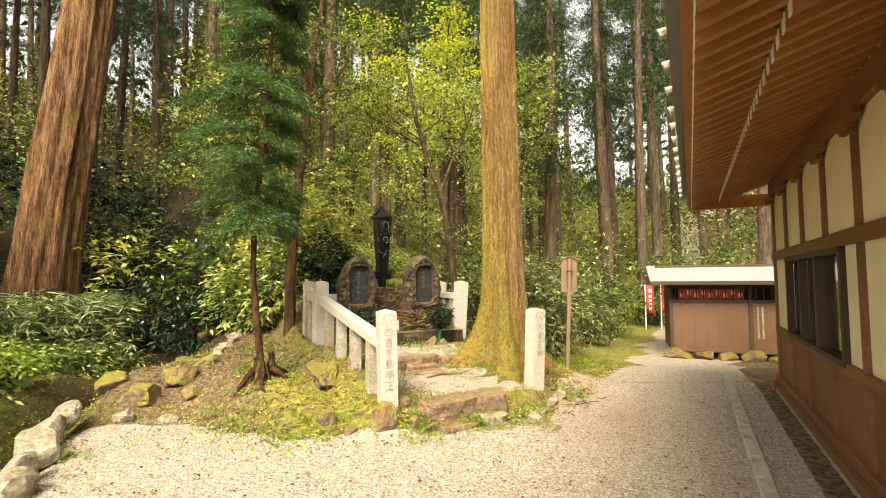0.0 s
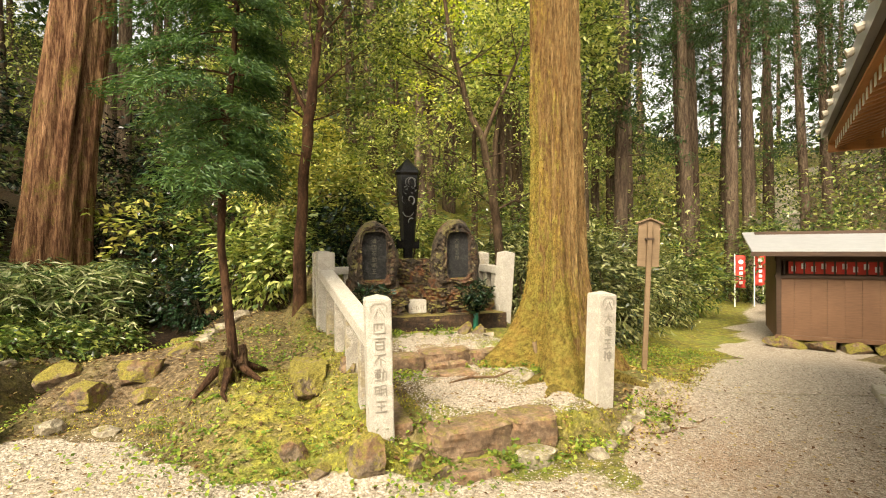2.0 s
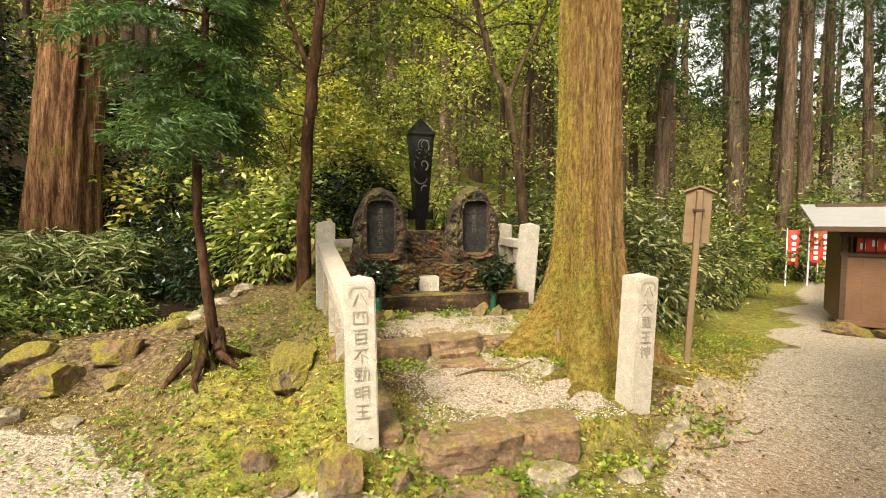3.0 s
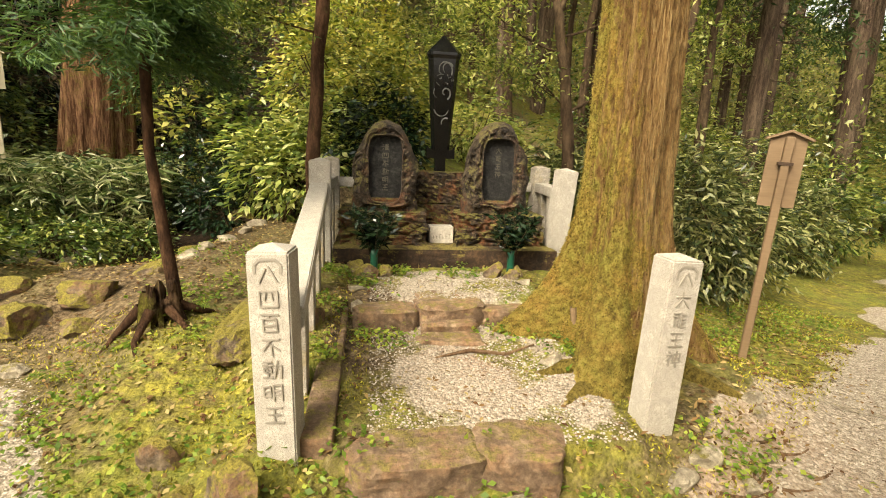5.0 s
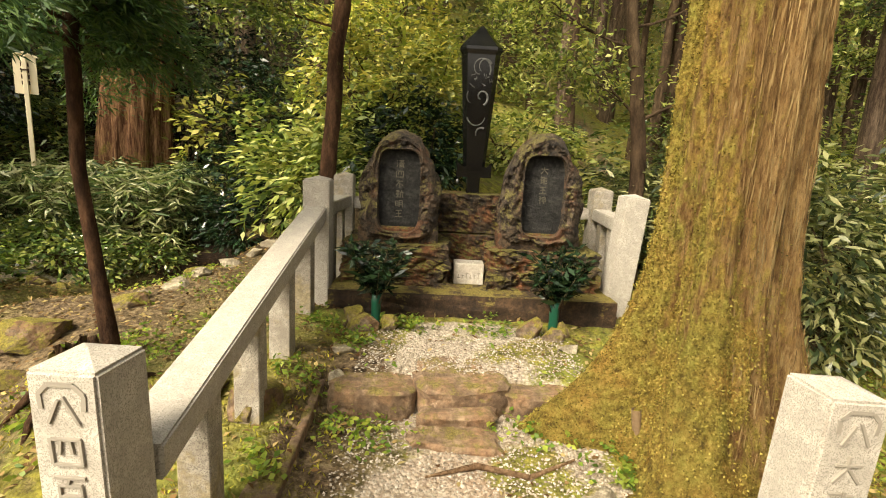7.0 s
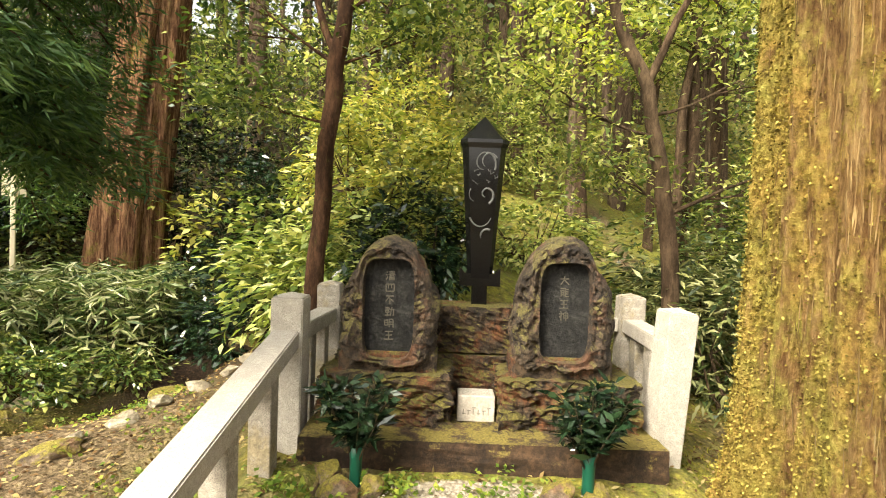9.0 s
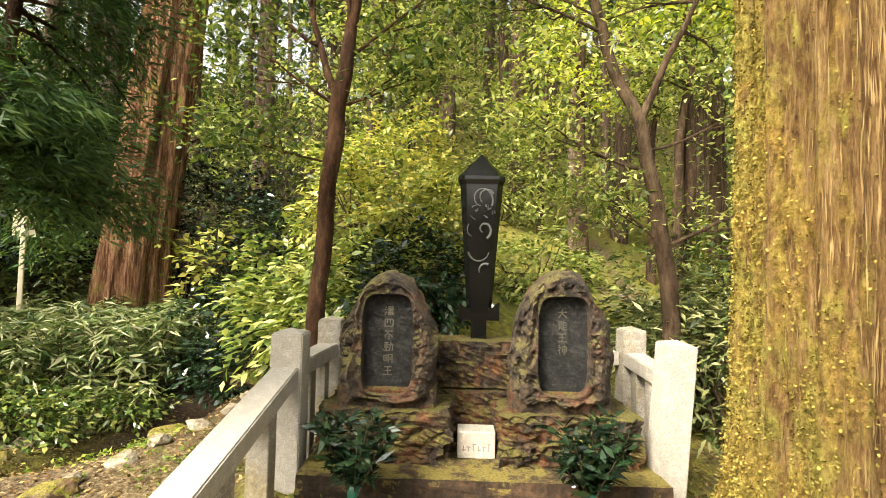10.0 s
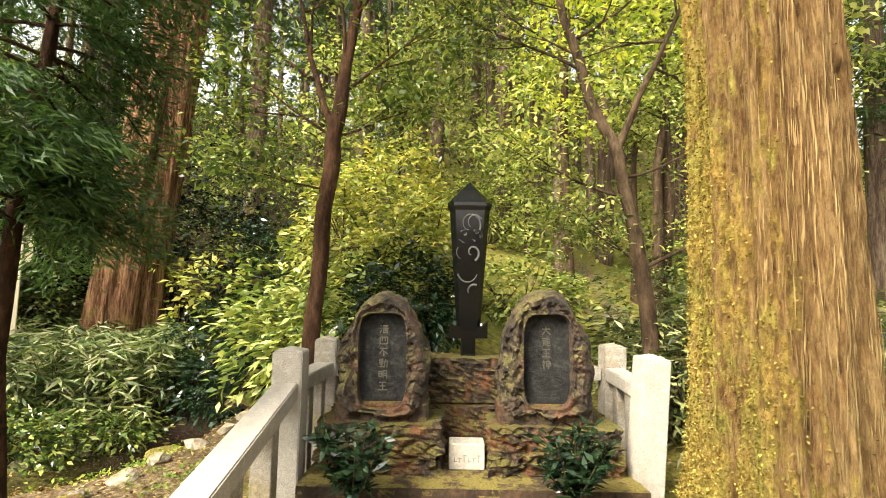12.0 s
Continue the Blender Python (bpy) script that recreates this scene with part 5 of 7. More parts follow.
# ---------------------------------------------------------------- small trees
def branchy(rng, start, direction, length, r0, depth, out, tips, bend=0.25, n=7):
    d = np.array(direction, float)
    d /= np.linalg.norm(d)
    p = np.array(start, float)
    pts, rad = [p.copy()], [r0]
    for k in range(n):
        d = d + rng.normal(size=3) * bend * 0.35 + np.array([0, 0, 0.03])
        d /= np.linalg.norm(d)
        p = p + d * length / n
        pts.append(p.copy())
        rad.append(r0 * (1 - 0.75 * (k + 1) / n))
        if depth > 0 and k >= 1 and rng.random() < 0.75:
            e = d + rng.normal(size=3) * 0.8
            e[2] = abs(e[2]) * 0.4
            branchy(rng, p, e, length * rng.uniform(0.4, 0.6), rad[-1] * 0.7, depth - 1, out, tips, bend)
        if depth == 0 and k >= 2:
            tips.append(p.copy())
    tips.append(p.copy())
    out.append(tube(pts, rad, 7 if r0 > 0.02 else 5))


def trunk_tree(name, label, base, path, radii, limbs, leafmat, per, ll, lw, seed, spread=0.16, droop=0.3, level=0.6, bark=None, depth=2, group=""):
    """path: trunk points above the base. limbs: (start index share, direction, length, radius)."""
    rng = np.random.default_rng(seed)
    x, y = base
    t = thing(name, label, "tree", (x, y, gz(x, y)), 0, group)
    P = np.array(path, float)
    s = np.linspace(0, len(P) - 1, 26)
    PP = np.stack([np.interp(s, np.arange(len(P)), P[:, k]) for k in range(3)], 1)
    PP[:, :2] += 0.012 * np.stack([np.sin(s * 5), np.cos(s * 4.1)], 1)
    RR = np.interp(s, np.arange(len(P)), radii)
    v, f = tube(PP, RR, 18, 0.06, 2, seed)
    quads("trunk", v, f, bark or BARK, t, smooth=True)
    out, tips = [], []
    for sh, d, ln, r in limbs:
        st = np.array([np.interp(sh * (len(P) - 1), np.arange(len(P)), P[:, k]) for k in range(3)])
        out = []
        branchy(rng, st, d, ln, r, depth, out, tips)
        v, f = merged(*out)
        quads("branch", v, f, bark or BARK, t, smooth=True)
    if tips and per:
        v, f = leaves(clumps(rng, tips, per, (spread, spread, spread * 0.55)), ll, lw, rng, droop, level)
        quads("crown", v, f, leafmat, t)
    return t


# by the fence: slim reddish trunk that forks high up
trunk_tree("small_tree", "slim brown-barked tree forking above head height beside the fence", (1.76, 9.56),
           [(0, 0, -0.2), (0.02, 0, 0.9), (0.08, 0, 1.9), (0.14, 0, 2.6), (0.18, 0, 3.0), (0.28, 0.05, 3.8), (0.40, 0.1, 5.0), (0.6, 0.2, 6.5)],
           [0.10, 0.088, 0.082, 0.078, 0.075, 0.06, 0.05, 0.03],
           [(0.52, (-0.45, 0.1, 1.0), 2.4, 0.042), (0.57, (0.25, 0, 1.0), 1.8, 0.03), (0.50, (1, -0.1, 0.25), 0.9, 0.016), (0.50, (-1, 0, 0.5), 1.3, 0.018),
            (0.62, (1, 0.2, 0.6), 1.5, 0.02), (0.36, (-1, -0.2, -0.1), 0.8, 0.014), (0.75, (0.6, -0.5, 0.6), 1.6, 0.02), (0.8, (-0.8, -0.6, 0.6), 1.6, 0.02), (0.9, (0.3, 0.8, 0.6), 1.5, 0.02)],
           L_BROAD, 6, 0.09, 0.04, 21, 0.2)
# behind the fence on the cedar's side: grey-brown fork with many bare twigs
trunk_tree("small_tree", "grey-brown forked tree with fine bare twigs behind the fence", (5.10, 9.50),
           [(0, 0, -0.2), (-0.02, 0, 0.9), (-0.10, 0, 1.7), (-0.22, 0, 2.4), (-0.34, 0, 2.95), (-0.62, 0.05, 3.6), (-0.85, 0.1, 4.5), (-1.0, 0.2, 5.6)],
           [0.085, 0.078, 0.07, 0.066, 0.062, 0.05, 0.04, 0.025],
           [(0.57, (0.5, 0, 1.0), 2.2, 0.042), (0.62, (-0.2, 0.1, 1), 2.0, 0.03), (0.30, (1, -0.1, 0.35), 1.3, 0.022), (0.30, (-0.6, -0.1, 0.6), 0.9, 0.016), (0.45, (-1, 0, 0.1), 1.5, 0.016),
            (0.8, (0.9, 0.2, 0.5), 1.4, 0.02), (0.75, (-0.9, -0.2, 0.4), 1.4, 0.02), (0.5, (1, 0.3, 0.3), 1.6, 0.018)],
           L_MAPLE, 7, 0.08, 0.035, 22, 0.2, bark=TWIG)


# young conifer with drooping sprays
def sapling(x, y):
    rng = np.random.default_rng(31)
    t = thing("young_conifer", "young conifer with a thin reddish trunk and drooping feathery sprays", "tree", (x, y, gz(x, y)))
    pts = [(0.0, 0, -0.1), (-0.06, 0, 0.5), (-0.13, 0, 1.2), (-0.12, 0.02, 2.0), (-0.02, 0.03, 3.0), (0.06, 0.05, 4.2), (0.1, 0.05, 6.0)]
    s = np.linspace(0, 6, 22)
    P = np.array(pts)
    PP = np.stack([np.interp(s, np.arange(7), P[:, k]) for k in range(3)], 1)
    v, f = tube(PP, np.interp(s, np.arange(7), [0.052, 0.042, 0.039, 0.036, 0.03, 0.022, 0.01]), 14, 0.07, 3, 2)
    quads("trunk", v, f, BARK, t, smooth=True)
    br, cs, al = [], [], []
    for k in range(110):
        z = rng.uniform(1.85, 5.9)
        a = rng.uniform(0, 6.28)
        ln = (1.14 - 0.72 * max(0, math.cos(a))) * rng.uniform(0.5, 1.1) * (1 - 0.5 * max(0, z - 3.4) / 2.6)
        st = np.array([np.interp(z, P[:, 2], P[:, 0]), np.interp(z, P[:, 2], P[:, 1]), z])
        u = np.array([np.cos(a), np.sin(a), 0])
        pp = [st + u * ln * q + np.array([0, 0, 0.22 * q - 0.50 * q * q]) * ln for q in np.linspace(0, 1, 8)]
        br.append(tube(pp, np.linspace(0.012, 0.003, 8), 5))
        for q in np.linspace(0.25, 1, 12):
            c = st + u * ln * q + np.array([0, 0, 0.22 * q - 0.50 * q * q]) * ln
            for sgn in (-1, 1):
                side = np.array([-u[1], u[0], -0.25]) * sgn * 0.9 + u * 0.55
                for m in range(4):
                    cs.append(c + side * 0.055 * m + rng.normal(size=3) * 0.015)
                    al.append(side + np.array([0, 0, -0.3]))
    for v, f in br:
        quads("branch", v, f, BARK, t, smooth=True)
    cs, al = np.repeat(np.array(cs), 6, 0), np.repeat(np.array(al), 6, 0)
    v, f = leaves(cs + rng.normal(size=cs.shape) * 0.028, 0.075, 0.013, rng, 0.2, 0.25, al)
    quads("sprays", v, f, L_SAPLING, t)


sapling(1.02, 7.08)


# ---------------------------------------------------------------- shrubs
def shrub(name, label, x, y, radii, n, per, mat, ll, lw, seed, zc=None, spread=0.12, droop=0.2, level=0.55, stems=9, inner=0.5, group="", category="shrub"):
    rng = np.random.default_rng(seed)
    g = gz(x, y)
    t = thing(name, label, category, (x, y, g), 0, group)
    c = np.array([0, 0, radii[2] * 0.85 if zc is None else zc])
    cen = shell(rng, n, c, radii, inner)
    cen[:, 2] = np.maximum(cen[:, 2], np.minimum(0.06, c[2]))
    for k in range(stems):
        e = cen[rng.integers(n)]
        b = rng.normal(size=3) * 0.12 * np.array([1, 1, 0])
        mid = (b + e) / 2 + rng.normal(size=3) * 0.12
        st = [tube([b - np.array([0, 0, 0.15]), mid, e], [0.022, 0.014, 0.004], 5)]
        for _ in range(3):
            e2 = cen[rng.integers(n)]
            if np.linalg.norm(e2 - mid) < max(radii):
                st.append(tube([mid, (mid + e2) / 2 + rng.normal(size=3) * 0.06, e2], [0.010, 0.006, 0.003], 4))
        v, f = merged(*st)
        quads("stem", v, f, TWIG, t, smooth=True)
    d = cen - c
    al = np.repeat(d / (np.linalg.norm(d, axis=1)[:, None] + 1e-6), per, 0) * 0.8
    v, f = leaves(clumps(rng, cen, per, (spread, spread, spread * 0.6)), ll, lw, rng, droop, level, al)
    quads("foliage", v, f, mat, t)
    return t


def sasa(x, y, n, seed, label="clump of bamboo grass with long pale-edged leaves"):
    rng = np.random.default_rng(seed)
    t = thing("bamboo_grass", label, "bamboo grass", (x, y, gz(x, y)), 0, "bamboo grass clumps")
    st, cs, al = [], [], []
    for k in range(n):
        b = np.array([rng.normal() * 0.30, rng.normal() * 0.26, 0])
        b[2] = gz(x + b[0], y + b[1]) - gz(x, y)
        tip = b + np.array([rng.normal() * 0.22, rng.normal() * 0.2 - 0.08, rng.uniform(0.3, 1.15)])
        st.append(tube([b, (b + tip) / 2 + np.array([0, 0, 0.06]), tip], [0.006, 0.005, 0.003], 4))
        for m in range(rng.integers(14, 21)):
            a = rng.uniform(0, 6.28)
            q = 1 - 0.7 * max(0, rng.random() - 0.55) / 0.45
            cs.append(b + (tip - b) * q + rng.normal(size=3) * 0.03)
            al.append((np.cos(a) * 1.6, np.sin(a) * 1.6, 0.1))
    v, f = merged(*st)
    quads("stalk_cluster", v, f, TWIG, t)
    v, f = leaves(np.array(cs), 0.27, 0.036, rng, 0.55, 0.25, np.array(al))
    quads("foliage", v, f, L_SASA, t)


for k, (x, y, n) in enumerate(((-1.2, 12.2, 95), (-1.8, 12.0, 95), (-2.4, 12.3, 95), (-1.5, 12.7, 80), (-2.9, 12.1, 80), (-2.1, 12.8, 70), (-3.4, 12.6, 60), (-2.0, 11.5, 60), (-2.8, 11.5, 50), (-3.6, 11.8, 50))):
    sasa(x, y, n, 40 + k)

# broad-leaved evergreens, yellowing shrubs and young maples behind the monument
SH = [
    ("evergreen_shrub", "broad-leaved evergreen shrub with light green leaves", 1.2, 10.7, (0.7, 0.5, 0.8), 70, 12, L_MAPLE, 0.16, 0.07),
    ("evergreen_shrub", "broad-leaved evergreen shrub with light green leaves", 1.7, 10.6, (0.8, 0.6, 0.8), 110, 14, L_MAPLE, 0.15, 0.06),
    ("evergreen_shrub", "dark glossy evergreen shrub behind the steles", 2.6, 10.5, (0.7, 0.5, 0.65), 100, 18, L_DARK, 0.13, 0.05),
    ("yellowing_shrub", "yellow-green deciduous shrub on the slope", 1.9, 12.0, (1.1, 0.8, 1.2), 150, 18, L_YELLOW, 0.13, 0.06),
    ("yellowing_shrub", "yellow-green deciduous shrub on the slope", 2.2, 13.4, (1.0, 0.8, 1.2), 150, 18, L_YELLOW, 0.13, 0.06),
    ("yellowing_shrub", "bright green deciduous shrub on the slope", 0.6, 12.8, (1.0, 0.8, 1.2), 90, 13, L_BROAD, 0.16, 0.08),
    ("yellowing_shrub", "bright green deciduous shrub above the lawn", 4.0, 17.2, (1.6, 0.8, 1.1), 150, 16, L_MAPLE, 0.13, 0.06),
    ("evergreen_shrub", "sparse tall shrub with large pale leaves", -0.7, 13.3, (1.0, 0.6, 1.3), 50, 7, L_YELLOW, 0.19, 0.085),
    ("evergreen_shrub", "tall broad-leaved bush at the slope's foot", -4.7, 10.4, (1.3, 0.9, 1.4), 170, 15, L_BROAD, 0.14, 0.055),
    ("evergreen_shrub", "tall broad-leaved bush at the slope's foot", -4.8, 9.2, (1.2, 0.9, 1.3), 150, 15, L_BROAD, 0.14, 0.055),
    # near-black leaf colour here deepens the wood's shade
    ("evergreen_shrub", "undergrowth bush with shade put into its dark leaf colour", -0.1, 13.6, (1.2, 0.9, 1.4), 130, 14, L_DARK, 0.12, 0.05),
    ("rhododendron", "rhododendron with long pale-backed leaves beside the fence", 5.55, 10.3, (0.75, 0.6, 0.8), 150, 14, L_RHODO, 0.14, 0.035),
    ("rhododendron", "rhododendron with long pale-backed leaves behind the cedar", 6.3, 8.5, (0.85, 0.8, 0.95), 190, 15, L_RHODO, 0.14, 0.035),
    ("rhododendron", "rhododendron with long pale-backed leaves behind the cedar", 7.3, 9.2, (0.9, 0.8, 0.95), 180, 15, L_RHODO, 0.14, 0.035),
    ("rhododendron", "rhododendron with long pale-backed leaves behind the cedar", 5.9, 9.6, (0.8, 0.7, 0.9), 150, 15, L_RHODO, 0.14, 0.035),
    ("rhododendron", "rounded shrub beside the gravel path", 9.6, 10.6, (0.7, 0.7, 0.95), 130, 15, L_RHODO, 0.13, 0.04),
    ("evergreen_shrub", "bushy evergreen beside the gravel path", 11.6, 12.0, (1.0, 1.0, 1.0), 130, 15, L_BROAD, 0.15, 0.05),
    ("evergreen_shrub", "bushy evergreen beyond the hut", 15.5, 10.5, (1.6, 1.2, 1.5), 150, 15, L_BROAD, 0.18, 0.07),
    ("evergreen_shrub", "bushy evergreen beyond the path's end", 17.0, 14.0, (2.2, 1.4, 1.6), 170, 15, L_BROAD, 0.18, 0.07),
    ("yellowing_shrub", "light green shrub under the far cedars", 9.2, 14.2, (1.5, 1.2, 1.4), 150, 15, L_MAPLE, 0.13, 0.06),
    ("yellowing_shrub", "light green shrub under the far cedars", 12.5, 15.5, (1.6, 1.2, 1.5), 150, 15, L_MAPLE, 0.14, 0.06),
    ("evergreen_shrub", "dark undergrowth on the slope", 6.6, 12.6, (1.3, 1.0, 1.2), 140, 15, L_BROAD, 0.13, 0.05),
    ("yellowing_shrub", "tall loose shrub with pale yellowing leaves under the leaning cedar", -1.7, 13.7, (0.8, 0.6, 1.2), 40, 7, L_YELLOW, 0.19, 0.085),
    ("yellowing_shrub", "yellow-green deciduous shrub behind the sword", 2.7, 11.5, (0.9, 0.6, 0.9), 120, 16, L_YELLOW, 0.13, 0.06),
    ("yellowing_shrub", "light green drooping maple shrub before the lawn", 4.4, 12.9, (1.0, 0.5, 0.7), 110, 15, L_MAPLE, 0.13, 0.06),
    ("rhododendron", "rhododendron by the lawn behind the steles", 6.2, 11.4, (0.8, 0.6, 0.7), 120, 14, L_RHODO, 0.13, 0.035),
    ("evergreen_shrub", "low broad-leaved bush behind the bamboo grass", -4.2, 13.6, (1.0, 0.7, 0.8), 110, 14, L_BROAD, 0.14, 0.055),
    ("evergreen_shrub", "low broad-leaved bush behind the bamboo grass", -5.3, 14.3, (1.1, 0.7, 1.0), 120, 14, L_BROAD, 0.14, 0.055),
    ("low_plant", "low broad-leaved plants on the bank above the ditch", -2.1, 6.2, (0.5, 0.45, 0.28), 60, 12, L_BROAD, 0.10, 0.045),
    ("low_plant", "low broad-leaved plants on the bank above the ditch", -2.9, 6.6, (0.6, 0.5, 0.34), 70, 12, L_HERB, 0.10, 0.04),
    ("low_plant", "low broad-leaved plants on the bank above the ditch", -1.95, 5.2, (0.45, 0.45, 0.25), 60, 12, L_BROAD, 0.09, 0.04),
    ("low_plant", "low broad-leaved plants on the bank above the ditch", -2.6, 4.9, (0.55, 0.5, 0.3), 60, 12, L_HERB, 0.09, 0.04),
    ("low_plant", "low broad-leaved plants on the bank above the ditch", -2.2, 7.2, (0.55, 0.4, 0.25), 60, 12, L_BROAD, 0.10, 0.04),
    ("low_plant", "low broad-leaved plants on the bank above the ditch", -1.95, 4.3, (0.4, 0.4, 0.22), 50, 12, L_BROAD, 0.09, 0.04),
    ("low_plant", "low broad-leaved plants on the bank above the ditch", -1.95, 7.9, (0.5, 0.42, 0.24), 60, 12, L_HERB, 0.10, 0.042),
    ("low_plant", "low broad-leaved plants on the bank above the ditch", -2.6, 8.4, (0.5, 0.42, 0.3), 60, 12, L_BROAD, 0.10, 0.042),
    ("low_plant", "low broad-leaved plants on the bank above the ditch", -1.75, 8.9, (0.5, 0.42, 0.2), 60, 12, L_BROAD, 0.10, 0.042),
    ("low_plant", "low broad-leaved plants on the bank above the ditch", -2.4, 9.6, (0.5, 0.42, 0.24), 60, 12, L_HERB, 0.10, 0.042),
    ("low_plant", "low broad-leaved plants on the bank above the ditch", -1.5, 10.2, (0.5, 0.42, 0.3), 60, 12, L_BROAD, 0.10, 0.042),
    ("low_plant", "low broad-leaved plants on the bank above the ditch", -3.2, 7.6, (0.5, 0.42, 0.2), 60, 12, L_BROAD, 0.10, 0.042),
    ("low_plant", "low broad-leaved plants on the bank above the ditch", -3.4, 9.0, (0.5, 0.42, 0.24), 60, 12, L_HERB, 0.10, 0.042),
    ("low_plant", "low broad-leaved plants on the bank above the ditch", -2.3, 10.8, (0.5, 0.42, 0.3), 60, 12, L_BROAD, 0.10, 0.042),
    ("low_plant", "low broad-leaved plants on the bank above the ditch", -1.0, 11.0, (0.5, 0.42, 0.2), 60, 12, L_BROAD, 0.10, 0.042),
    ("low_plant", "low broad-leaved plants on the bank above the ditch", -3.0, 5.6, (0.5, 0.42, 0.24), 60, 12, L_HERB, 0.10, 0.042),
    ("low_plant", "low broad-leaved plants on the bank above the ditch", -2.4, 5.6, (0.5, 0.42, 0.3), 60, 12, L_BROAD, 0.10, 0.042),
    # bushes added to darken the hollow: its shade is their leaf colour
    ("evergreen_shrub", "near-black bush standing in for the shade of the stream hollow", 0.35, 11.3, (0.6, 0.5, 0.55), 80, 14, L_DARK, 0.12, 0.05),
    ("evergreen_shrub", "near-black bush standing in for the shade of the stream hollow", -0.3, 12.4, (0.9, 0.6, 0.9), 90, 14, L_DARK, 0.12, 0.05),
    # dark evergreens whose leaf colour also carries the shade of the wood
    ("evergreen_shrub", "tall evergreen under the leaning cedar, shade put into its dark leaves", -5.2, 12.6, (1.2, 0.9, 1.7), 170, 15, L_DARK, 0.15, 0.06),
    ("evergreen_shrub", "tall evergreen under the leaning cedar, shade put into its dark leaves", -6.6, 13.6, (1.6, 1.0, 2.0), 190, 15, L_DARK, 0.17, 0.065),
    ("evergreen_shrub", "tall evergreen under the leaning cedar, shade put into its dark leaves", -5.0, 15.2, (1.6, 1.0, 2.2), 190, 15, L_DARK, 0.17, 0.065),
    ("evergreen_shrub", "tall evergreen under the leaning cedar, shade put into its dark leaves", -1.7, 14.6, (1.4, 0.9, 1.9), 180, 15, L_DARK, 0.16, 0.06),
    ("evergreen_shrub", "broad-leaved bush beside the gravel court", -4.0, 6.8, (1.0, 0.8, 0.8), 120, 14, L_BROAD, 0.13, 0.05),
]
for k, (nm, lb, x, y, r, n, per, mat, ll, lw) in enumerate(SH):
    shrub(nm, lb, x, y, r, int(n * 1.25), int(per * 1.25), mat, ll, lw, 60 + k, group=nm + "s")


# maples and light understory trees with layered foliage
def maple(x, y, h, seed, mat, label, spread=1.6, low=0.35, per=20, ll=0.135, lw=0.075, tiers=22):
    rng = np.random.default_rng(seed)
    t = thing("understory_tree", label, "tree", (x, y, gz(x, y)), rng.uniform(0, 360), "understory trees")
    pts = [(0, 0, -0.2)]
    for k in range(1, 7):
        pts.append((pts[-1][0] + rng.normal() * 0.09, pts[-1][1] + rng.normal() * 0.09, h * k / 6))
    v, f = tube(pts, np.linspace(0.07 + 0.008 * h, 0.015, 7), 10, 0.08, 2, seed)
    quads("trunk", v, f, TWIG, t, smooth=True)
    br, cen = [], []
    P = np.array(pts)
    for k in range(tiers):
        z = h * rng.uniform(low, 1.0)
        a = rng.uniform(0, 6.28)
        ln = spread * rng.uniform(0.45, 1.0) * (1.15 - 0.6 * z / h)
        st = np.array([np.interp(z, P[:, 2], P[:, 0]), np.interp(z, P[:, 2], P[:, 1]), z])
        en = st + np.array([np.cos(a) * ln, np.sin(a) * ln, 0.18 * ln])
        br.append(tube([st, (st + en) / 2 + np.array([0, 0, 0.12 * ln]), en], [0.020, 0.012, 0.004], 5))
        for q in np.linspace(0.35, 1.05, 5):
            cen.append(st + (en - st) * q + rng.normal(size=3) * np.array([0.2, 0.2, 0.06]))
    for v, f in br:
        quads("branch", v, f, TWIG, t, smooth=True)
    v, f = leaves(clumps(rng, cen, per, (0.24, 0.24, 0.06)), ll, lw, rng, 0.35, 0.6)
    quads("crown", v, f, mat, t)
    return t


MP = [(1.2, 16.0, 4.6, L_MAPLE), (0.6, 14.6, 5.0, L_MAPLE), (6.6, 12.8, 7.2, L_MAPLE), (8.0, 12.2, 7.6, L_MAPLE), (5.2, 17.4, 5.4, L_MAPLE),
      (9.4, 13.4, 8.0, L_MAPLE), (10.5, 15.8, 6.5, L_MAPLE), (-8.0, 14.8, 4.6, L_BROAD), (-6.4, 11.2, 5.4, L_BROAD), (13.5, 17.5, 6.5, L_MAPLE), (7.6, 16.5, 6.5, L_MAPLE), (2.0, 17.0, 6.0, L_MAPLE), (-6.2, 8.6, 5.0, L_BROAD), (16.0, 19.0, 6.0, L_BROAD), (6.9, 13.2, 8.6, L_BRIGHT), (8.4, 15.0, 9.5, L_BRIGHT), (5.6, 14.6, 8.2, L_BRIGHT)]
for k, (x, y, h, mat) in enumerate(MP):
    maple(x, y, h, 100 + k, mat, {L_MAPLE.name: "slender understory tree with bright yellow-green leaves", L_YELLOW.name: "slender understory tree with yellowing leaves", L_BROAD.name: "understory tree with small dark green leaves", L_BRIGHT.name: "tall slender maple with luminous yellow-green leaves"}[mat.name], low=0.58 if x > 6 else 0.35)


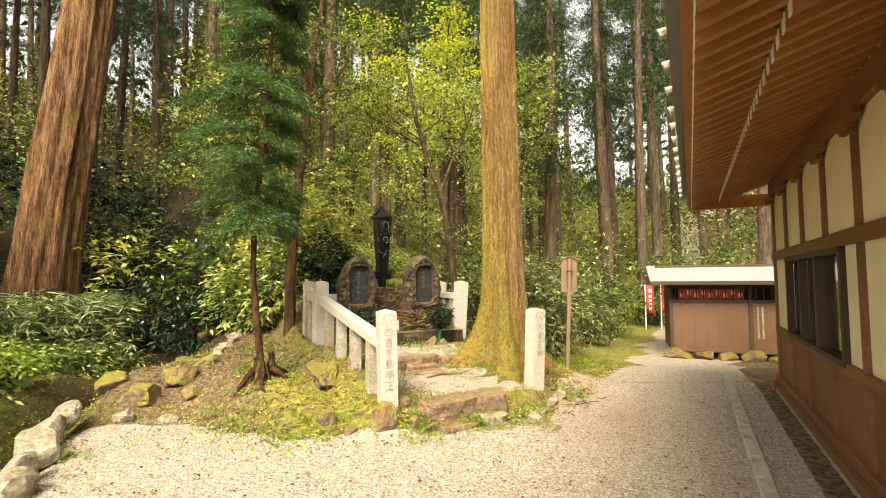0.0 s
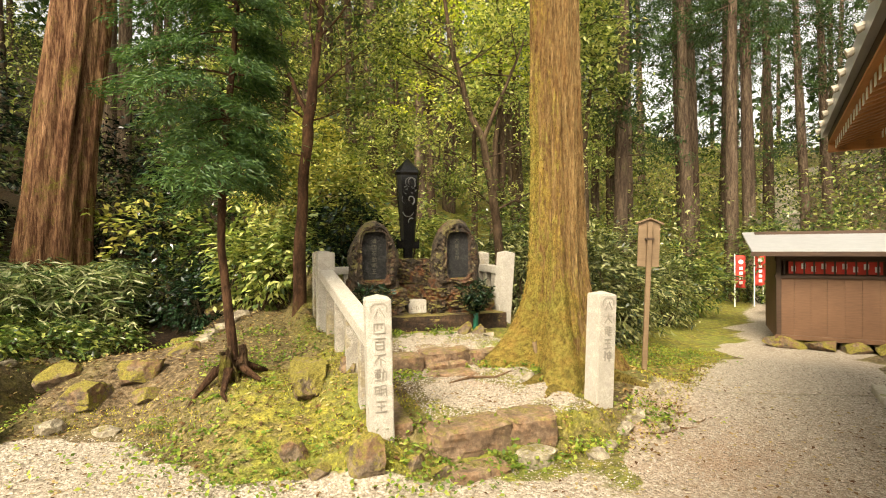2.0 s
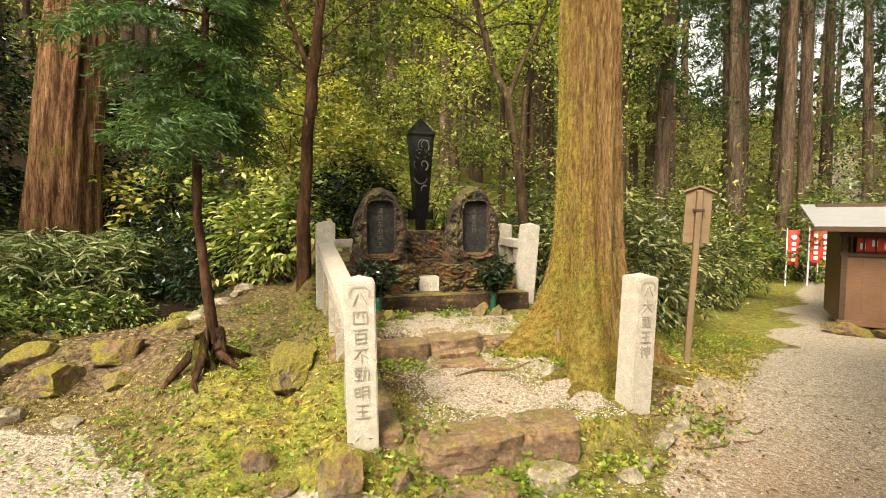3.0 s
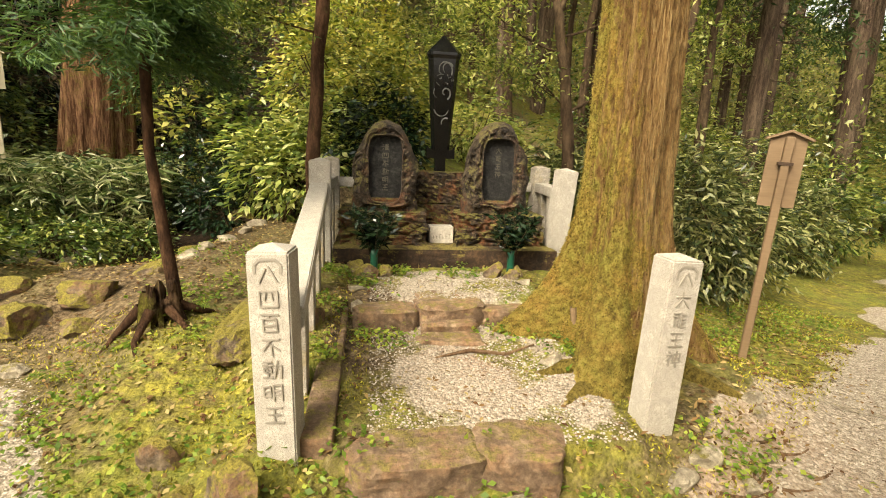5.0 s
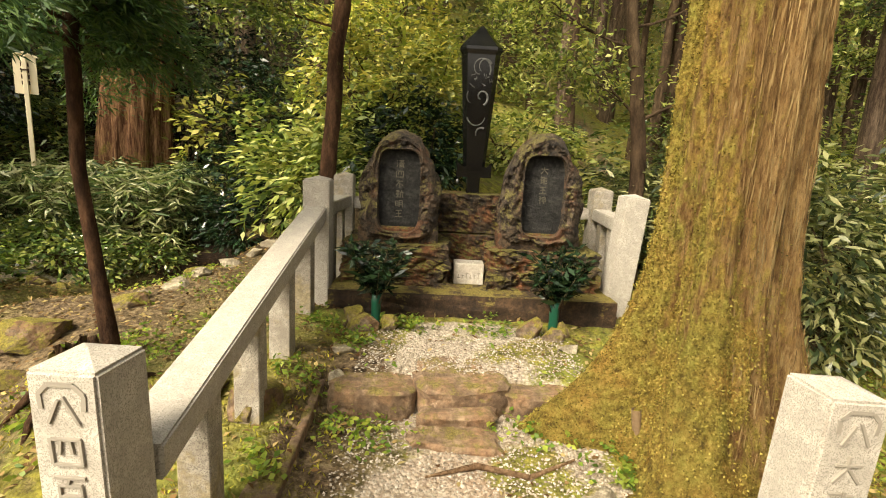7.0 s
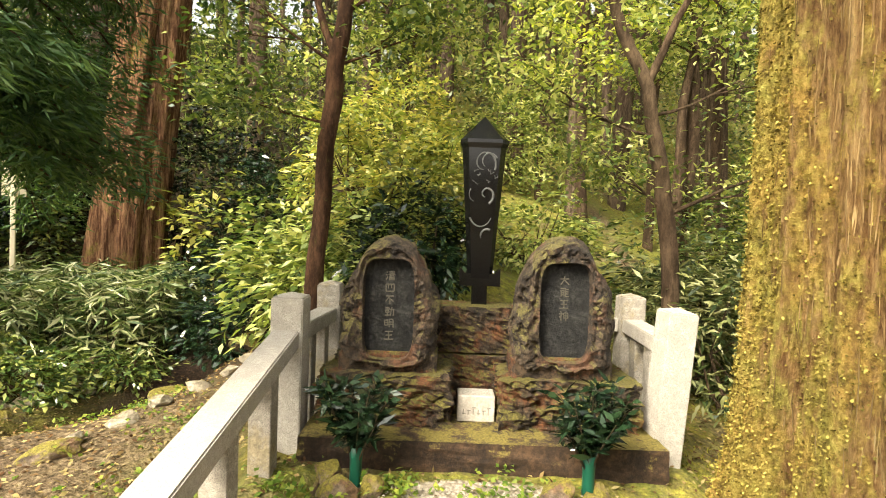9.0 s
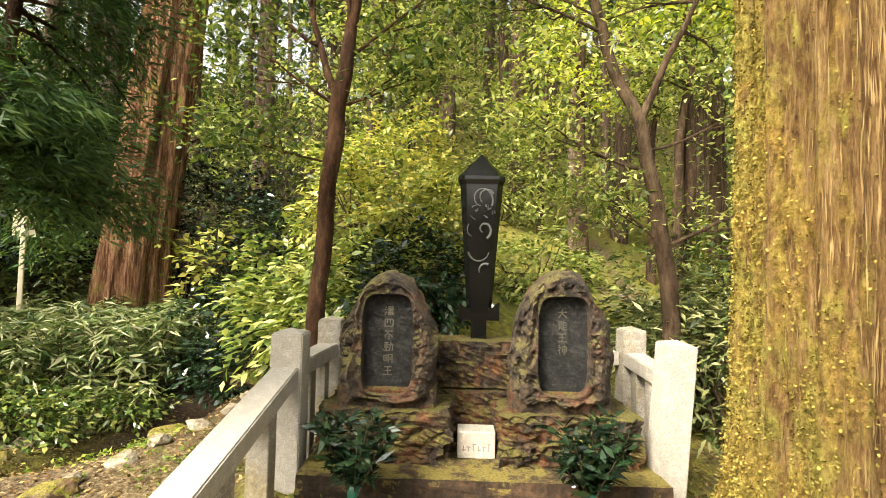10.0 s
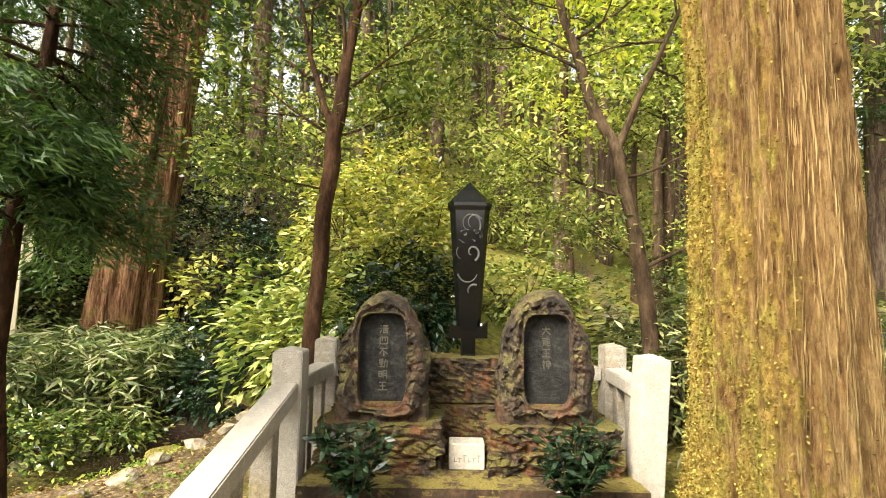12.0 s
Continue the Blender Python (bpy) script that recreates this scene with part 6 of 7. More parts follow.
# ---------------------------------------------------------------- the cedar forest on the slope
def forest_cedar(seed, h, r, low):
    rng = np.random.default_rng(seed)
    t = thing("forest_cedar", "tall straight plantation cedar with a bare lower trunk", "tree", (0, 0, 0), 0, "forest cedars")
    z = np.linspace(-0.8, h, 18)
    pts = np.stack([0.05 * np.sin(z * 0.3 + seed), 0.05 * np.cos(z * 0.27), z], 1)
    v, f = tube(pts, r * (1 - 0.85 * np.maximum(z, 0) / h) + 0.02, 12, 0.05, 2, seed)
    quads("trunk", v, f, CEDAR_FAR, t, smooth=True)
    st, cen = [], []
    for k in range(16):
        zz = rng.uniform(3, low)
        a = rng.uniform(0, 6.28)
        ln = rng.uniform(0.25, 0.9)
        st.append(tube([(0, 0, zz), (np.cos(a) * ln, np.sin(a) * ln, zz - 0.05)], [0.018, 0.005], 4))
    for k in range(64):
        zz = low + (h - low) * rng.uniform(0, 1) ** 0.9
        a = rng.uniform(0, 6.28)
        ln = (0.5 + 1.7 * (1 - (zz - low) / (h - low)) ** 0.7) * rng.uniform(0.5, 1.05)
        e = np.array([np.cos(a) * ln, np.sin(a) * ln, zz - 0.25 * ln])
        st.append(tube([(0, 0, zz), e * np.array([0.5, 0.5, 1]) + np.array([0, 0, 0.1]), e], [0.02, 0.012, 0.004], 4))
        for q in (0.45, 0.75, 1.0):
            cen.append(e * np.array([q, q, 1]) + np.array([0, 0, 0.25 * ln * (1 - q)]))
    v, f = merged(*st)
    quads("branchwork", v, f, CEDAR_FAR, t)
    v, f = leaves(clumps(rng, cen, 36, (0.21, 0.21, 0.12)), 0.22, 0.040, rng, 0.5, 0.35)
    quads("crown", v, f, L_NEEDLE, t)
    return t


KINDS = [forest_cedar(200, 20, 0.21, 8.0), forest_cedar(201, 22, 0.25, 9.5), forest_cedar(202, 18, 0.17, 6.0), forest_cedar(203, 19, 0.20, 4.5)]
rng = random.Random(77)
# those told apart in the clearing's view, then the rest of the wood
SPOTS = [(16.3, 14.6, 2), (19.5, 16.4, 2), (13.9, 16.6, 2), (11.0, 13.6, 0), (9.2, 16.5, 1), (16.8, 10.0, 0), (6.0, 17.0, 2), (-5.6, 17.0, 1), (-3.0, 20.0, 0), (0.6, 18.6, 2), (4.8, 19.0, 1), (2.8, 20.5, 0), (7.8, 19.5, 1), (-7.5, 14.5, 2), (-8.8, 11.5, 0)]
tries = 0
while len(SPOTS) < 215 and tries < 8000:
    tries += 1
    d, a = rng.uniform(19, 62), radians(rng.uniform(-75, 85))
    x, y = 2 + d * math.sin(a), 2 + d * math.cos(a)
    m = -0.6 * x + 0.8 * y
    if -1.2 < m < 2.2 and x < 19:
        continue
    if m < 0 and 0.8 * x + 0.6 * y < 17:
        continue
    if any((x - u) ** 2 + (y - w) ** 2 < 3.2 for u, w, _ in SPOTS):
        continue
    SPOTS.append((x, y, rng.randrange(4)))
for k, (x, y, kind) in enumerate(SPOTS):
    m = pose(x, y, gz(x, y), rng.uniform(-1.5, 1.5), rng.uniform(-1.5, 1.5), rng.uniform(0, 360))
    if k < 4:
        KINDS[k].matrix_world = m
    else:
        copy_thing(KINDS[kind], m)


# undergrowth that covers the wooded slopes far behind the trunks
urg = np.random.default_rng(91)
d, a = urg.uniform(17, 60, 2600), np.radians(urg.uniform(-80, 88, 2600))
ux, uy = 2 + d * np.sin(a), 2 + d * np.cos(a)
um = -0.6 * ux + 0.8 * uy
ok = ~((um > -1.5) & (um < 2.4) & (ux < 20)) & ~((um < 0) & (0.8 * ux + 0.6 * uy < 18))
uc = np.stack([ux, uy, ground_z(ux, uy) + urg.uniform(0.1, 1.1, 2600) * (1 + d / 40)], 1)[ok]
v, f = leaves(clumps(urg, uc, 46, (0.55, 0.55, 0.35)), 0.20, 0.10, urg, 0.3, 0.5)
tagged(quads("undergrowth", v, f, L_BROAD), "dense green undergrowth on the wooded slopes", "undergrowth", kind="stuff")
uc2 = uc[urg.random(len(uc)) < 0.5] + np.array([0, 0, 2.2]) + urg.normal(size=3) * 0.3
v, f = leaves(clumps(urg, uc2, 40, (0.6, 0.6, 0.9)), 0.20, 0.09, urg, 0.3, 0.5)
tagged(quads("far_foliage", v, f, L_MAPLE), "light green foliage between the far trunks", "foliage", kind="stuff")

# the dark closed wood far behind
d, a = urg.uniform(44, 64, 1200), np.radians(urg.uniform(-75, 88, 1200))
ux, uy = 2 + d * np.sin(a), 2 + d * np.cos(a)
uc = np.stack([ux, uy, ground_z(ux, uy) + 15 * urg.random(1200) ** 1.3], 1)
v, f = leaves(clumps(urg, uc, 12, (0.9, 0.9, 0.7)), 0.9, 0.42, urg, 0.4, 0.4)
tagged(quads("far_woods", v, f, L_NEEDLE), "dark conifer foliage closing the far wood", "woods", kind="stuff")


# ---------------------------------------------------------------- vases with evergreen sprigs before the monument
def vase(x, y, seed, tall):
    rng = np.random.default_rng(seed)
    z = gz(x, y)
    t = thing("flower_vase", "green plastic grave vase with dark glossy evergreen sprigs", "vase", (x, y, z), 0, "offering vases")
    prof = [(0.0, 0.0), (0.036, 0.0), (0.038, 0.02), (0.034, 0.08), (0.036, 0.17), (0.044, 0.235), (0.040, 0.235), (0.032, 0.17), (0.0, 0.15)]
    bm = bmesh.new()
    rings = [[bm.verts.new((r * math.cos(a), r * math.sin(a), h)) for a in np.linspace(0, 2 * math.pi, 20, endpoint=False)] for r, h in prof[1:-1]]
    for a, b in zip(rings[:-1], rings[1:]):
        for k in range(20):
            bm.faces.new((a[k], a[(k + 1) % 20], b[(k + 1) % 20], b[k]))
    bm.faces.new(rings[0][::-1])
    bm.faces.new(rings[-1])
    part("vase_body", bm, GREEN_PLASTIC, t, smooth=True)
    cs, al = [], []
    for k in range(13):
        a = rng.uniform(0, 6.28)
        ln = tall * rng.uniform(0.5, 1.0)
        e = np.array([np.cos(a) * 0.20, np.sin(a) * 0.12 - 0.04, 0.12 + ln])
        v, f = tube([(0, 0, 0.1), e * np.array([0.4, 0.4, 0.6]), e], [0.006, 0.005, 0.003], 5)
        quads("sprig", v, f, TWIG, t)
        for q in np.linspace(0.25, 1, 9):
            c = np.array([0, 0, 0.2]) * (1 - q) + e * q
            for m in range(4):
                cs.append(c + rng.normal(size=3) * 0.018)
                b = rng.uniform(0, 6.28)
                al.append((np.cos(b) * 1.2, np.sin(b) * 1.2, 0.5))
    v, f = leaves(np.array(cs), 0.110, 0.034, rng, 0.05, 0.25, np.array(al))
    quads("foliage", v, f, L_DARK, t)


vase(2.53, 7.74, 1, 0.52)
vase(3.86, 7.74, 2, 0.50)


def stones(rows, mat, label, group, name="rock"):
    for k, (x, y, sx, sy, sz, rz) in enumerate(rows):
        rock(x, y, (sx, sy, sz), int(abs(x * 997 + y * 131)) + k, mat, label, rz, 0.32, group=group, name=name)


stones([(2.46, 7.62, 0.11, 0.09, 0.10, 10), (2.62, 7.66, 0.08, 0.07, 0.07, 40), (2.36, 7.76, 0.08, 0.07, 0.09, 0), (3.66, 7.66, 0.10, 0.09, 0.11, 0), (3.82, 7.60, 0.08, 0.07, 0.08, 30), (3.92, 7.70, 0.07, 0.06, 0.07, 0)], ROCK, "brown stone propping a flower vase", "vase stones")
stones([(3.90, 7.42, 0.11, 0.06, 0.035, 15), (4.02, 6.20, 0.14, 0.07, 0.05, 25), (3.72, 6.15, 0.08, 0.06, 0.05, 0), (4.98, 5.78, 0.08, 0.05, 0.05, 20), (4.92, 5.66, 0.05, 0.04, 0.04, 60), (3.62, 4.93, 0.09, 0.06, 0.045, -20), (4.30, 5.30, 0.10, 0.07, 0.07, 30), (4.08, 5.18, 0.10, 0.07, 0.05, 10), (3.84, 5.02, 0.07, 0.05, 0.05, 50), (4.45, 5.12, 0.06, 0.05, 0.04, 0), (2.40, 6.95, 0.07, 0.06, 0.05, 10), (2.38, 7.25, 0.09, 0.05, 0.04, 0)], PALE_ROCK, "small pale stone at the mossy roots", "small pale stones")
# rocks of the bank beside the pillar
stones([(1.93, 5.10, 0.13, 0.14, 0.15, 30), (1.48, 5.52, 0.10, 0.08, 0.10, 0), (1.62, 5.24, 0.11, 0.08, 0.07, 15), (2.28, 5.12, 0.09, 0.08, 0.08, 0), (2.42, 5.02, 0.10, 0.07, 0.07, 20), (2.05, 6.55, 0.12, 0.18, 0.14, 0)], ROCK, "mossy orange-brown rock on the bank", "bank rocks")
stones([(-0.32, 7.30, 0.30, 0.20, 0.17, 20), (0.10, 7.62, 0.27, 0.18, 0.15, 0), (0.22, 7.20, 0.15, 0.12, 0.08, 0), (-0.65, 7.75, 0.2, 0.15, 0.13, 40), (0.42, 8.15, 0.16, 0.12, 0.10, 30), (0.05, 11.7, 0.26, 0.2, 0.2, 0), (0.55, 11.2, 0.24, 0.2, 0.18, 20), (-0.35, 9.2, 0.18, 0.14, 0.12, 0), (0.15, 10.1, 0.18, 0.13, 0.12, 50)], ROCK, "rounded moss-covered boulder by the stream", "stream boulders")
stones([(-0.42, 6.90, 0.13, 0.10, 0.08, 0), (0.02, 6.75, 0.12, 0.07, 0.06, 20), (0.55, 8.7, 0.10, 0.08, 0.06, 0), (0.62, 9.1, 0.12, 0.08, 0.07, 30), (0.72, 9.5, 0.13, 0.08, 0.06, 0), (0.84, 9.9, 0.12, 0.09, 0.07, 40), (0.95, 10.3, 0.13, 0.09, 0.07, 10), (0.40, 8.35, 0.11, 0.08, 0.06, 60)], PALE_ROCK, "pale flat stone beside the gravel", "pale edge stones")
# one long low rock lies down the bank behind the pillar
ob = rock(1.67, 6.62, (0.20, 0.56, 0.20), 777, ROCK, "long low mossy rock lying down the bank", 0, 0.3, group="bank rocks", sub=4)
ob.matrix_world = pose(1.67, 6.62, gz(1.67, 6.62) - 0.03, 8, 4, -6)
# row of pale stones that holds the court's edge above the ditch
for k in range(9):
    y = 3.9 + 0.37 * k
    rock(-0.98 + 0.03 * math.sin(5 * k), y, (0.15 + 0.03 * (k % 2), 0.20, 0.13), 520 + k, PALE_ROCK, "pale squared stone edging the gravel court", -14 + 9 * (k % 3), 0.3, z=-0.27 + 0.022 * k, group="court edging stones", name="edging_stone")
rg = random.Random(12)
for k in range(80):
    y = rg.uniform(6.0, 11.2)
    x = -1.85 - rg.random() * 1.9 + 0.27 * max(0, y - 6.8)
    s = rg.uniform(0.06, 0.13)
    rock(x, y, (s * 1.3, s, s * 0.7), 600 + k, PALE_ROCK if k % 3 else ROCK, "half-buried stone in the planted bank", rg.uniform(0, 180), 0.35, group="bank stones", sub=2)

# mossy stump at the foot of the young conifer
t = thing("tree_stump", "rotten mossy stump at the foot of the young conifer", "stump", (1.0, 6.80, gz(1.0, 6.80)))
zs = np.linspace(-0.15, 0.20, 16)
A, Z = np.meshgrid(np.linspace(0, 2 * np.pi, 48, endpoint=False), zs)
r = 0.085 + 0.12 * np.exp(-(Z + 0.15) / 0.16) * (0.5 + 0.5 * np.cos(5 * A)) + 0.03 * np.cos(11 * A + 9 * Z) + 0.02 * np.cos(19 * A)
Zt = Z + np.where(Z > 0.14, 0.07 * np.cos(3 * A) + 0.04 * np.cos(7 * A), 0)
i, j = np.meshgrid(np.arange(15), np.arange(48), indexing="ij")
quads("stump_body", np.stack([r * np.cos(A), r * np.sin(A), Zt], -1).reshape(-1, 3), np.stack([i * 48 + j, i * 48 + (j + 1) % 48, (i + 1) * 48 + (j + 1) % 48, (i + 1) * 48 + j], -1).reshape(-1, 4), bark_mat("rotten_bark", (0.05, 0.03, 0.018), (0.22, 0.14, 0.085), 0.4, (0.17, 0.16, 0.03), (6, 6, 1.2)), t, smooth=True)
for k in range(5):
    a = 1.1 * k + 3.4
    pts = [(0.12 * math.cos(a), 0.12 * math.sin(a), 0.1), (0.3 * math.cos(a), 0.3 * math.sin(a), gz(1.0 + 0.3 * math.cos(a), 6.80 + 0.3 * math.sin(a)) - gz(1.0, 6.80) + 0.03), (0.42 * math.cos(a + 0.2), 0.42 * math.sin(a + 0.2), gz(1.0 + 0.42 * math.cos(a + 0.2), 6.80 + 0.42 * math.sin(a + 0.2)) - gz(1.0, 6.80) - 0.02)]
    v, f = tube(pts, [0.04, 0.022, 0.008], 8, 0.1, 2, k)
    quads("root", v, f, BARK, t, smooth=True)


# ---------------------------------------------------------------- wooden notice board, far board, stake and cord
def notice(x, y, z, rz, w, h, top, label, wood, post=True, lean=0):
    t = thing("notice_board", label, "sign", (x, y, z), rz)
    t.matrix_world = pose(x, y, z, 0, lean, rz)
    part("post", boxes((-0.03, 0.03, 0.0, 0.05, -0.2, top - 0.04), bevel=0.006), wood, t)
    bm = bmesh.new()
    prof = [(-w / 2, top - h), (w / 2, top - h), (w / 2, top - 0.05), (0, top), (-w / 2, top - 0.05)]
    f = bm.faces.new([bm.verts.new((a, 0.052, b)) for a, b in prof])
    e = bmesh.ops.extrude_face_region(bm, geom=[f])
    bmesh.ops.translate(bm, vec=(0, 0.025, 0), verts=[g for g in e["geom"] if isinstance(g, bmesh.types.BMVert)])
    bmesh.ops.recalc_face_normals(bm, faces=bm.faces)
    part("board", bm, wood, t)
    for s in (-1, 1):
        bm = bmesh.new()
        box(bm, 0, w / 2 + 0.035, 0.02, 0.10, 0, 0.02)
        for v in bm.verts:
            v.co = Vector((v.co.x * s, v.co.y, v.co.z + top - 0.005 - 0.05 * abs(v.co.x) / (w / 2)))
        bmesh.ops.recalc_face_normals(bm, faces=bm.faces)
        part("cap_strip", bm, wood, t)
    for zz in (top - h * 0.42,):
        part("batten", boxes((-0.05, 0.05, -0.005, 0.052, zz - 0.012, zz + 0.012)), WOOD_DARK, t)
    return t


notice(5.59, 6.63, gz(5.59, 6.63), -30, 0.25, 0.58, 1.86, "weathered brown wooden notice board seen from its back", WOOD_PALE, lean=2.4)
nb = notice(-3.35, 12.1, gz(-3.35, 12.1), 30, 0.28, 0.60, 2.75, "pale wooden sign board with dark writing on a pole", PLASTER)
bm = bmesh.new()
for k in range(4):
    box(bm, -0.05, 0.05, 0.040, 0.050, 2.55 - 0.09 * k, 2.61 - 0.09 * k)
part("writing", bm, WOOD_DARK, nb, "illegible dark characters")
v, f = tube([(0, 0, -0.1), (-0.02, 0, 0.14), (-0.035, 0.01, 0.27)], [0.026, 0.025, 0.024], 10)
ob = quads("bamboo_stake", v, f, WOOD_PALE, smooth=True)
ob.matrix_world = pose(4.02, 6.45, gz(4.02, 6.45))
tagged(ob, "short weathered bamboo stake in the moss", "stake")
pts = [(5.35 + 0.45 * k, 5.95 - 0.16 * k, gz(5.35 + 0.45 * k, 5.95 - 0.16 * k) + 0.012 + 0.004 * (k % 2)) for k in range(8)]
v, f = tube(pts, [0.005] * 8, 6)
tagged(quads("cord", v, f, PALE_ROCK, smooth=True), "thin white cord lying across the gravel path", "cord")


# ---------------------------------------------------------------- loose cover on the ground
def scatter(rng, n, x0, x1, y0, y1, keep):
    p = np.stack([rng.uniform(x0, x1, n), rng.uniform(y0, y1, n)], 1)
    p = p[keep(p[:, 0], p[:, 1])]
    return np.concatenate([p, ground_z(p[:, 0], p[:, 1])[:, None]], 1)


def is_court(x, y):
    m = -0.6 * x + 0.8 * y
    lane = (x > 2.5) & (x < 3.95) & (y > 5.3) & (y < 7.8)
    return (lane | (m < 1.35) | ((y < court_edge(x) - 0.1) & (x < 4))) & (x > -0.9) & (0.6 * x - 0.8 * y < 0.55)


nrg = np.random.default_rng(5)


def litter(name, label, P, length, width, mat, level, lift=0.01, along=None, droop=0.0):
    P = P + np.array([0, 0, lift])
    v, f = leaves(P, length, width, nrg, droop, level, along)
    return tagged(quads(name, v, f, mat), label, "ground cover", kind="stuff")


P = scatter(nrg, 22000, -3.2, 7.5, 4.2, 11.5, lambda x, y: ~is_court(x, y) & ~((x > 2.1) & (x < 4.4) & (y > 7.9) & (y < 9.4)))
litter("fallen_leaves", "brown and yellow fallen leaves on the forest floor", P, 0.048, 0.024, L_DEAD, 0.7)
P = scatter(nrg, 3500, -1, 6.5, 1.5, 8, is_court)
litter("fallen_leaves", "scattered dry leaves on the gravel", P, 0.045, 0.022, L_DEAD, 0.85)


def herb_spots():
    rows = [(2.45, 5.25, .25, 120), (2.95, 5.0, .25, 160), (3.2, 5.05, .2, 120), (1.2, 5.4, .5, 260), (2.3, 4.95, .35, 200), (2.6, 6.65, .25, 180), (3.65, 6.7, .25, 200), (2.45, 7.4, .15, 100), (3.4, 7.7, .25, 130),
            (2.75, 7.7, .15, 90), (2.2, 6.2, .12, 60), (2.2, 6.9, .12, 70), (2.18, 7.5, .12, 70), (3.95, 6.3, .2, 130), (4.5, 5.3, .3, 160), (3.7, 5.05, .2, 100), (0.7, 6.0, .5, 240), (1.4, 7.6, .6, 260), (0.9, 7.3, .25, 120), (-1.6, 6.3, .6, 420), (-2.3, 7.0, .7, 480), (-1.2, 7.3, .4, 260), (-2.9, 6.0, .7, 420), (5.6, 7.1, .5, 300), (6.6, 7.6, .5, 300), (7.6, 8.2, .6, 340), (0.2, 9.3, .6, 220), (1.2, 8.7, .4, 160), (-0.9, 5.9, .3, 140)]
    out = []
    for x, y, s, n in rows:
        p = np.stack([nrg.normal(x, s * 0.6, n), nrg.normal(y, s * 0.5, n)], 1)
        out.append(np.concatenate([p, ground_z(p[:, 0], p[:, 1])[:, None] + nrg.uniform(0.01, 0.07, n)[:, None]], 1))
    return np.concatenate(out)


H = np.repeat(herb_spots()[::2], 3, 0)
litter("ground_herbs", "low green herbs between the stones", H + nrg.normal(size=H.shape) * np.array([0.02, 0.02, 0.01]), 0.042, 0.028, L_HERB, 0.55, 0.0, droop=-0.05)
# short moss tufts that break the bank's outline
P = scatter(nrg, 42000, -0.6, 8.5, 4.7, 8.8, lambda x, y: ~is_court(x, y) & ((y < 7.2) | (x > 4.4)) & (lumps(x, y, 1.6, 4.0) > -0.25) & ~((x > 2.35) & (x < 4.0) & (y > 7.0)))
litter("moss_tufts", "short yellow-green moss tufts on the bank", P, 0.030, 0.010, leaf_mat("moss_tips", (0.14, 0.125, 0.024), (0.30, 0.275, 0.045), (0.46, 0.42, 0.075), rough=0.9, trans=0.2, spec=0.1), 0.1, 0.0, droop=-1.0)


def ferns(x, y, n, size, seed):
    rng = np.random.default_rng(seed)
    t = thing("fern", "small bright green fern beside the stump", "fern", (x, y, gz(x, y)), 0, "ferns")
    for k in range(n):
        a = rng.uniform(0, 6.28)
        u = np.array([np.cos(a), np.sin(a), 0])
        cs, al = [], []
        for q in np.linspace(0.15, 1, 14):
            c = u * size * q + np.array([0, 0, size * (0.9 * q - 0.6 * q * q)])
            for s in (-1, 1):
                cs.append(c)
                al.append(np.array([-u[1], u[0], 0.1]) * s * 3 + u)
        v, f = leaves(np.array(cs), size * 0.28, size * 0.07, rng, 0.1, 0.6, np.array(al))
        quads("frond", v, f, L_HERB, t)


for k, (x, y, n, s) in enumerate(((1.08, 6.9, 5, 0.2), (1.15, 7.1, 4, 0.16), (0.75, 6.6, 6, 0.22), (0.5, 6.5, 5, 0.2), (1.3, 6.5, 4, 0.14))):
    ferns(x, y, n, s, 900 + k)

